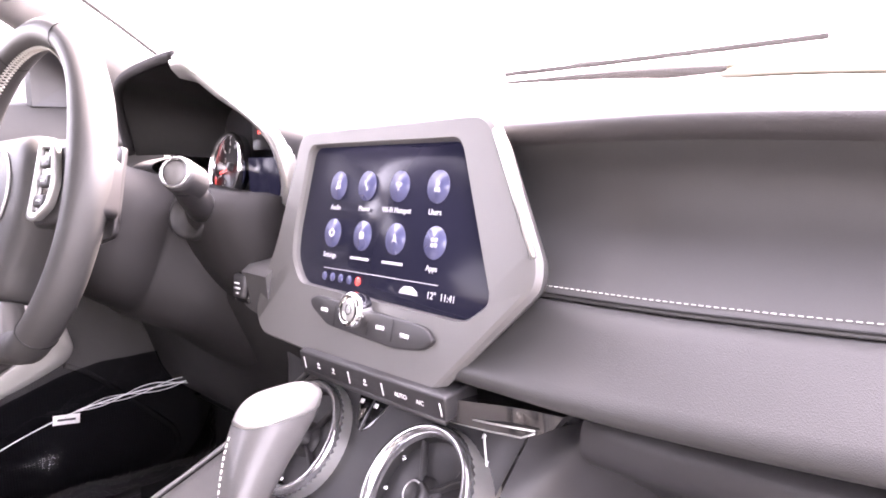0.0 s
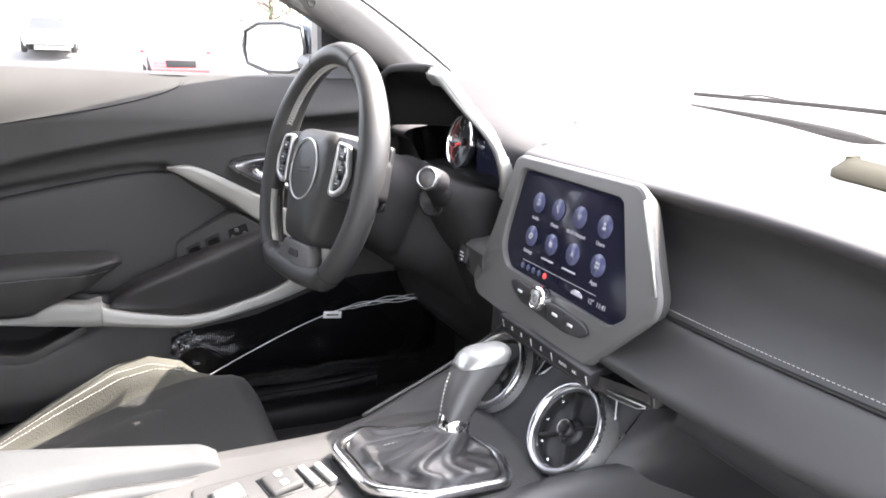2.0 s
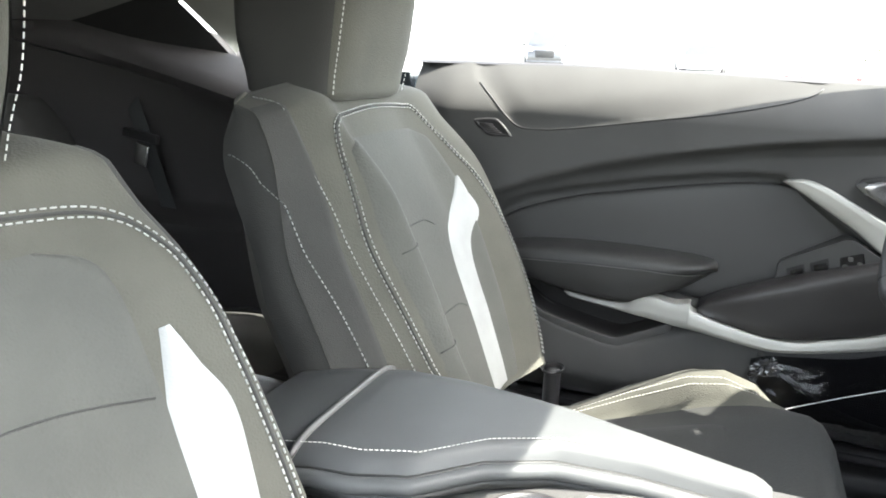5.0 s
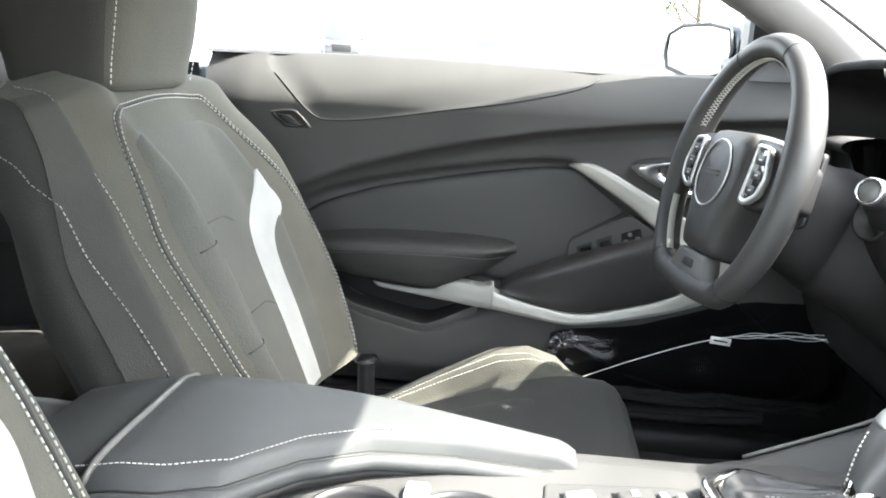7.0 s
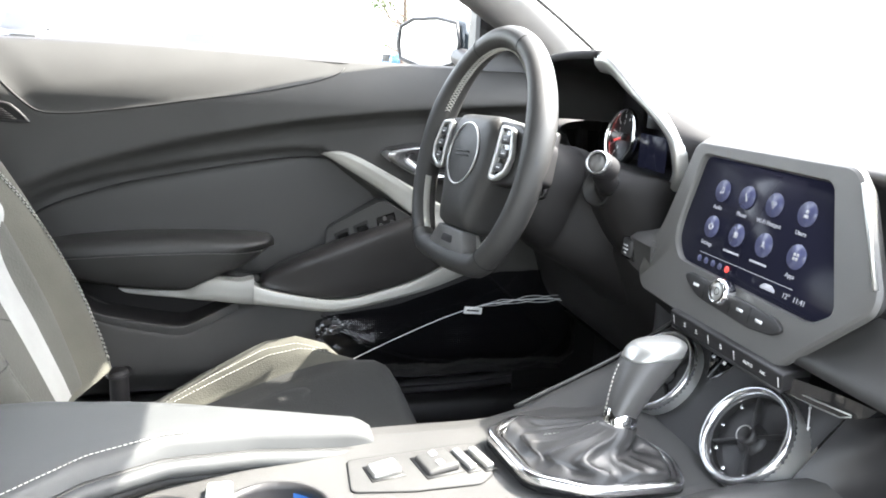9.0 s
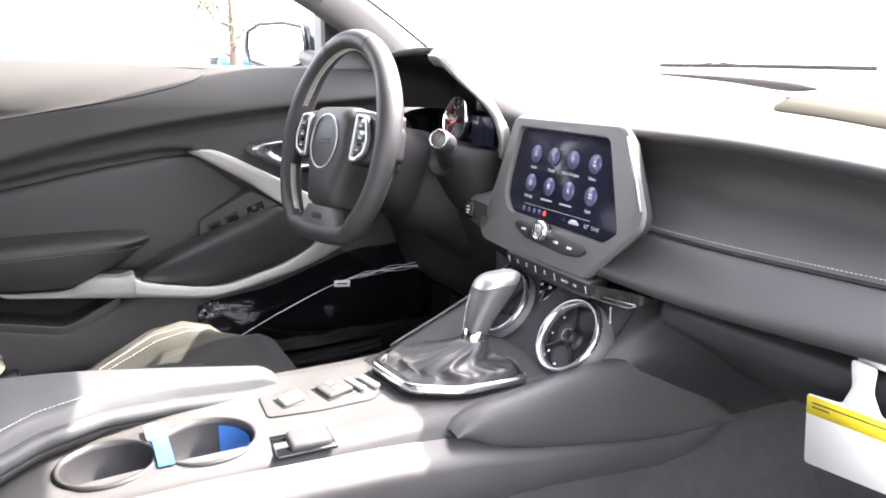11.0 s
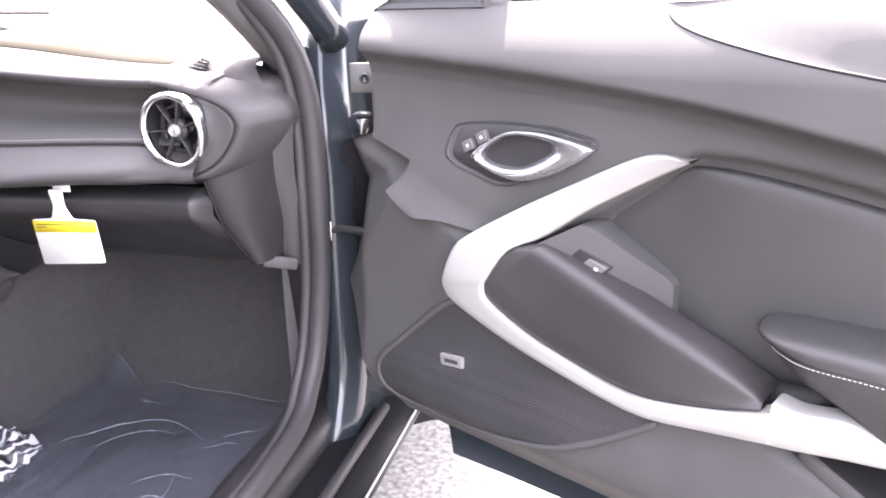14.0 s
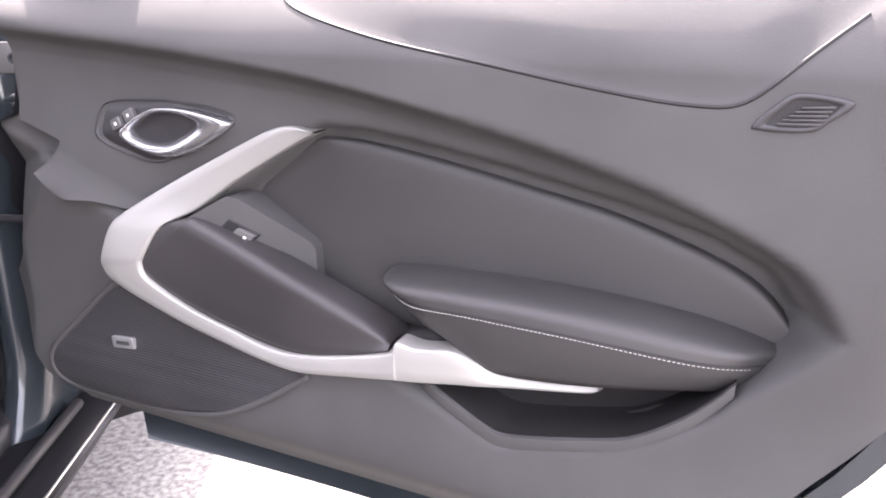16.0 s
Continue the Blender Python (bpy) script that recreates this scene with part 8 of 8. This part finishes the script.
part("flag", box(0.001, 0.036, 0.014, 0.0003, 1, Matrix.Translation((-0.651, -0.062, 0.555)) @ pose(0, 0, 0, -6, 0, 0)), "paper", film, "small paper flag")
part("flag_text", box(0.0006, 0.024, 0.003, 0, 1, Matrix.Translation((-0.6502, -0.062, 0.555)) @ pose(0, 0, 0, -6, 0, 0)), "ink", film)

# plastic covers on the passenger floor
cover = thing("floor_cover_film", "clear plastic floor cover on the carpet", "plastic film")
def on_floor(p, q, r, s, nu, nv, lift, ripple, seed):
    """Thin sheet laid on the carpet between four plan corners."""
    G = []
    p, q, r, s = [np.array(k, float) for k in (p, q, r, s)]
    for u in np.linspace(0, 1, nu):
        row = []
        for v in np.linspace(0, 1, nv):
            x, y = (p * (1 - u) + q * u) * (1 - v) + (s * (1 - u) + r * u) * v
            edge = 1 - max(abs(2 * u - 1), abs(2 * v - 1)) ** 4
            row.append((x, y, floor_height(x, y) + lift + ripple * (noise.noise((x * 10, y * 10, seed)) * 0.8 + 0.4 * noise.noise((x * 30, y * 30, seed + 3))) * (0.5 + 0.5 * edge) + ripple * 0.5))
        G.append(row)
    return sheet(np.array(G))
part("cover_sheet", on_floor((0.30, -0.30), (0.675, -0.30), (0.655, 0.315), (0.335, 0.335), 50, 60, 0.010, 0.014, 7), "cover", cover)
part("cover_flap", on_floor((0.20, 0.05), (0.42, -0.16), (0.335, 0.30), (0.205, 0.385), 30, 40, 0.016, 0.016, 11), "cover", cover)
# pale tubes along folds and edges paint the film's glints
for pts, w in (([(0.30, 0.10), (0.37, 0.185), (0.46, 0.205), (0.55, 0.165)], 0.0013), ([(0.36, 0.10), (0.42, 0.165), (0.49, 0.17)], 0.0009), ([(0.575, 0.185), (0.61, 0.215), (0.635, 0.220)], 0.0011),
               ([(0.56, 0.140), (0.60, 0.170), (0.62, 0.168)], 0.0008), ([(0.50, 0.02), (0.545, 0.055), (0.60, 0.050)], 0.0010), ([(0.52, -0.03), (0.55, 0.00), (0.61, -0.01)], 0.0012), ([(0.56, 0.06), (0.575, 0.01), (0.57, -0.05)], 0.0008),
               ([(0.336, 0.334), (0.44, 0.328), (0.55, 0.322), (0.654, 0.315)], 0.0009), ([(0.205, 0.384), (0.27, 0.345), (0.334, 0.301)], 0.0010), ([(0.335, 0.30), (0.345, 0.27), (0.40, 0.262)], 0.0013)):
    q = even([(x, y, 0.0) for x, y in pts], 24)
    part("glint_crease", tube(np.array([(x, y, floor_height(x, y) + 0.026 + 0.003 * noise.noise((x * 40, y * 40, 2))) for x, y, z in q]), w * np.sin(np.linspace(0.15, 3.0, 24)) + 0.0001, 6), "crease", cover, "raised crease painted pale as a glint")
bag = thing("plastic_bag", "crumpled clear plastic bag on the floor with painted white glints", "plastic bag")
G = []
for u in np.linspace(0, 1, 46):
    row = []
    for v in np.linspace(0, 1, 36):
        x, y = 0.12 + 0.17 * u + 0.02 * v, -0.06 + 0.18 * v - 0.05 * u
        row.append((x, y, floor_height(0.25, y) + 0.035 + 0.03 * math.sin(u * math.pi) * math.sin(v * math.pi) + 0.022 * noise.noise((x * 26, y * 26, 4)) + 0.012 * noise.noise((x * 60, y * 60, 1))))
    G.append(row)
part("bag_sheet", sheet(np.array(G)), "bag", bag)

# ================= the lot outside =================
def parked_car(name, paint, at, heading, length, width, height, label, van=False):
    """A parked car: lofted body, cabin, windows, lamps and wheels."""
    car = thing(name, label, "car", (at[0], at[1], lot_height(*at)), turn=pose(0, 0, 0, 0, 0, heading))
    L, W, Hh = length / 2, width / 2, height
    waist = 0.58 * Hh
    nose = 0.50 * Hh
    side = [(-L, 0.32), (-L + 0.02, 0.55 * Hh), (-L + 0.25, waist), (0.10 * L, waist), (0.45 * L, waist), (L - 0.35, nose), (L - 0.04, 0.42 * Hh), (L, 0.30)]
    S = cr(side, 26)
    G = []
    for y, z in S:
        ends = 1 - 0.16 * (abs(y) / L) ** 4
        G.append([(x * W * ends, y, 0.22 if k in (0, 8) else (0.30 + (z - 0.30) * f)) for k, (x, f) in enumerate(((-0.9, 0), (-1, 0.25), (-0.99, 0.75), (-0.90, 0.97), (0, 1.03), (0.90, 0.97), (0.99, 0.75), (1, 0.25), (0.9, 0)))])
    part("body", sheet(np.array(G)), paint, car)
    back, front_ = (-L + 0.12, 0.30 * L) if van else (-0.72 * L, 0.42 * L)
    roof0, roof1 = (back + 0.25, -0.02 * L) if van else (-0.42 * L, 0.02 * L)
    base = [(-0.88 * W, waist - 0.02), (0.88 * W, waist - 0.02)]
    top = 0.70 * W
    V = [(-0.9 * W, back, waist - 0.03), (0.9 * W, back, waist - 0.03), (0.9 * W, front_, waist - 0.03), (-0.9 * W, front_, waist - 0.03),
         (-top, roof0, Hh), (top, roof0, Hh), (top, roof1, Hh), (-top, roof1, Hh)]
    bm = bmesh.new()
    vs = [bm.verts.new(v) for v in V]
    for f in ((0, 1, 5, 4), (1, 2, 6, 5), (2, 3, 7, 6), (3, 0, 4, 7), (4, 5, 6, 7)):
        bm.faces.new([vs[i] for i in f])
    bmesh.ops.bevel(bm, geom=list(bm.edges), offset=0.05, segments=3, affect="EDGES")
    part("cabin", bm, paint, car)
    v = [Vector(q) for q in V]
    def pane(name_, i, j, k, l, a=0.10, b=0.12):
        p, q, r, s_ = v[i], v[j], v[k], v[l]
        n = (q - p).cross(s_ - p).normalized() * 0.006
        c = [p.lerp(q, a).lerp(s_.lerp(r, a), b), p.lerp(q, 1 - a).lerp(s_.lerp(r, 1 - a), b), p.lerp(q, 1 - a).lerp(s_.lerp(r, 1 - a), 1 - b), p.lerp(q, a).lerp(s_.lerp(r, a), 1 - b)]
        part(name_, mesh_from([w + n for w in c], [(0, 1, 2, 3)], False), "car_glass", car)
    pane("windscreen", 2, 3, 7, 6)
    pane("back_window", 0, 1, 5, 4)
    pane("side_window", 1, 2, 6, 5)
    pane("side_window", 3, 0, 4, 7)
    for sx in (-1, 1):
        part("headlamp", box(0.30 * W, 0.10, 0.12, 0.03, 2, Matrix.Translation((sx * 0.72 * W, L - 0.10, 0.46 * Hh))), "lamp", car, "clear headlamp")
        part("tail_lamp", box(0.26 * W, 0.08, 0.14, 0.03, 2, Matrix.Translation((sx * 0.74 * W, -L + 0.07, 0.50 * Hh))), "red", car, "red tail lamp")
        part("door_mirror", box(0.16, 0.10, 0.12, 0.03, 2, Matrix.Translation((sx * (W + 0.06), 0.36 * L, waist + 0.06))), paint, car)
        for y in (-0.60 * L, 0.62 * L):
            wh = part("wheel", lathe([(0.20, -0.10), (0.31, -0.10), (0.34, -0.06), (0.34, 0.06), (0.31, 0.10), (0.20, 0.10)], 28, Matrix.Translation((sx * (W - 0.10), y, 0.34)) @ pose(0, 0, 0, 0, 90, 0)), "rubber", car, "black tyre")
            part("rim", lathe([(0.20, 0.085), (0.18, 0.10), (0.05, 0.09), (0.001, 0.10)], 20, Matrix.Translation((sx * (W - 0.10), y, 0.34)) @ pose(0, 0, 0, 0, 90 * sx, 0)), "silver", wh)
    part("grille", box(0.95 * W, 0.06, 0.20 * Hh, 0.03, 2, Matrix.Translation((0, L - 0.03, 0.36 * Hh))), "dark", car, "black grille")
    part("bumper", box(1.8 * W, 0.10, 0.16, 0.05, 3, Matrix.Translation((0, L - 0.02, 0.30))), paint, car)
    return car
parked_car("parked_suv", "car_black", (-38, -10.2), -75, 4.8, 1.95, 1.85, "black sport utility vehicle parked across the lot", True)
parked_car("parked_car", "car_red", (-25, 1.65), -90, 4.4, 1.80, 1.30, "red coupe parked across the lot")
parked_car("parked_suv", "car_blue", (-37.2, 8.3), 193, 4.3, 1.87, 1.80, "blue off-road vehicle parked across the lot", True)
parked_car("parked_van", "car_silver", (-3.9, 19.5), 180, 4.8, 1.95, 1.75, "silver utility vehicle parked ahead, facing the car", True)
parked_car("parked_car", "car_white", (-33, -2.2), 90, 4.7, 1.85, 1.35, "white car parked across the lot")

def tree(at, height, label):
    t = thing("tree", label, "tree", (at[0], at[1], 0))
    trunk = even([(0, 0, 0), (0.05, 0.03, height * 0.3), (-0.04, 0.05, height * 0.55), (0.03, 0, height * 0.8)], 16)
    part("trunk", tube(trunk, np.linspace(0.16, 0.05, 16), 10), "bark", t)
    rnd = random.Random(11)
    tips = []
    for k in range(12):
        z0 = height * rnd.uniform(0.25, 0.75)
        a = rnd.uniform(0, 6.28)
        r = rnd.uniform(0.7, 1.5)
        tip = (r * math.cos(a), r * math.sin(a), z0 + rnd.uniform(0.5, 1.2))
        tips.append(tip)
        part("limb", tube(even([(0, 0, z0), (tip[0] * 0.5, tip[1] * 0.5, z0 + 0.25), tip], 8), np.linspace(0.045, 0.012, 8), 6), "bark", t)
    V, F = [], []
    for tip in tips + [(0, 0, height * 0.9)]:
        for k in range(170):
            c = np.array(tip) + np.array([rnd.gauss(0, 0.38), rnd.gauss(0, 0.38), rnd.gauss(0, 0.30)])
            d = np.array([rnd.gauss(0, 1), rnd.gauss(0, 1), rnd.gauss(0, 1)])
            d /= np.linalg.norm(d)
            e = np.cross(d, (0.2, 0.5, 0.8))
            e /= np.linalg.norm(e)
            o = len(V)
            V += [c - d * 0.07, c + e * 0.035, c + d * 0.07, c - e * 0.035]
            F.append((o, o + 1, o + 2, o + 3))
    part("crown", mesh_from(V, F, False), "leaf", t)
tree((-25.5, 4.8), 4.6, "slim young green tree in the lot")
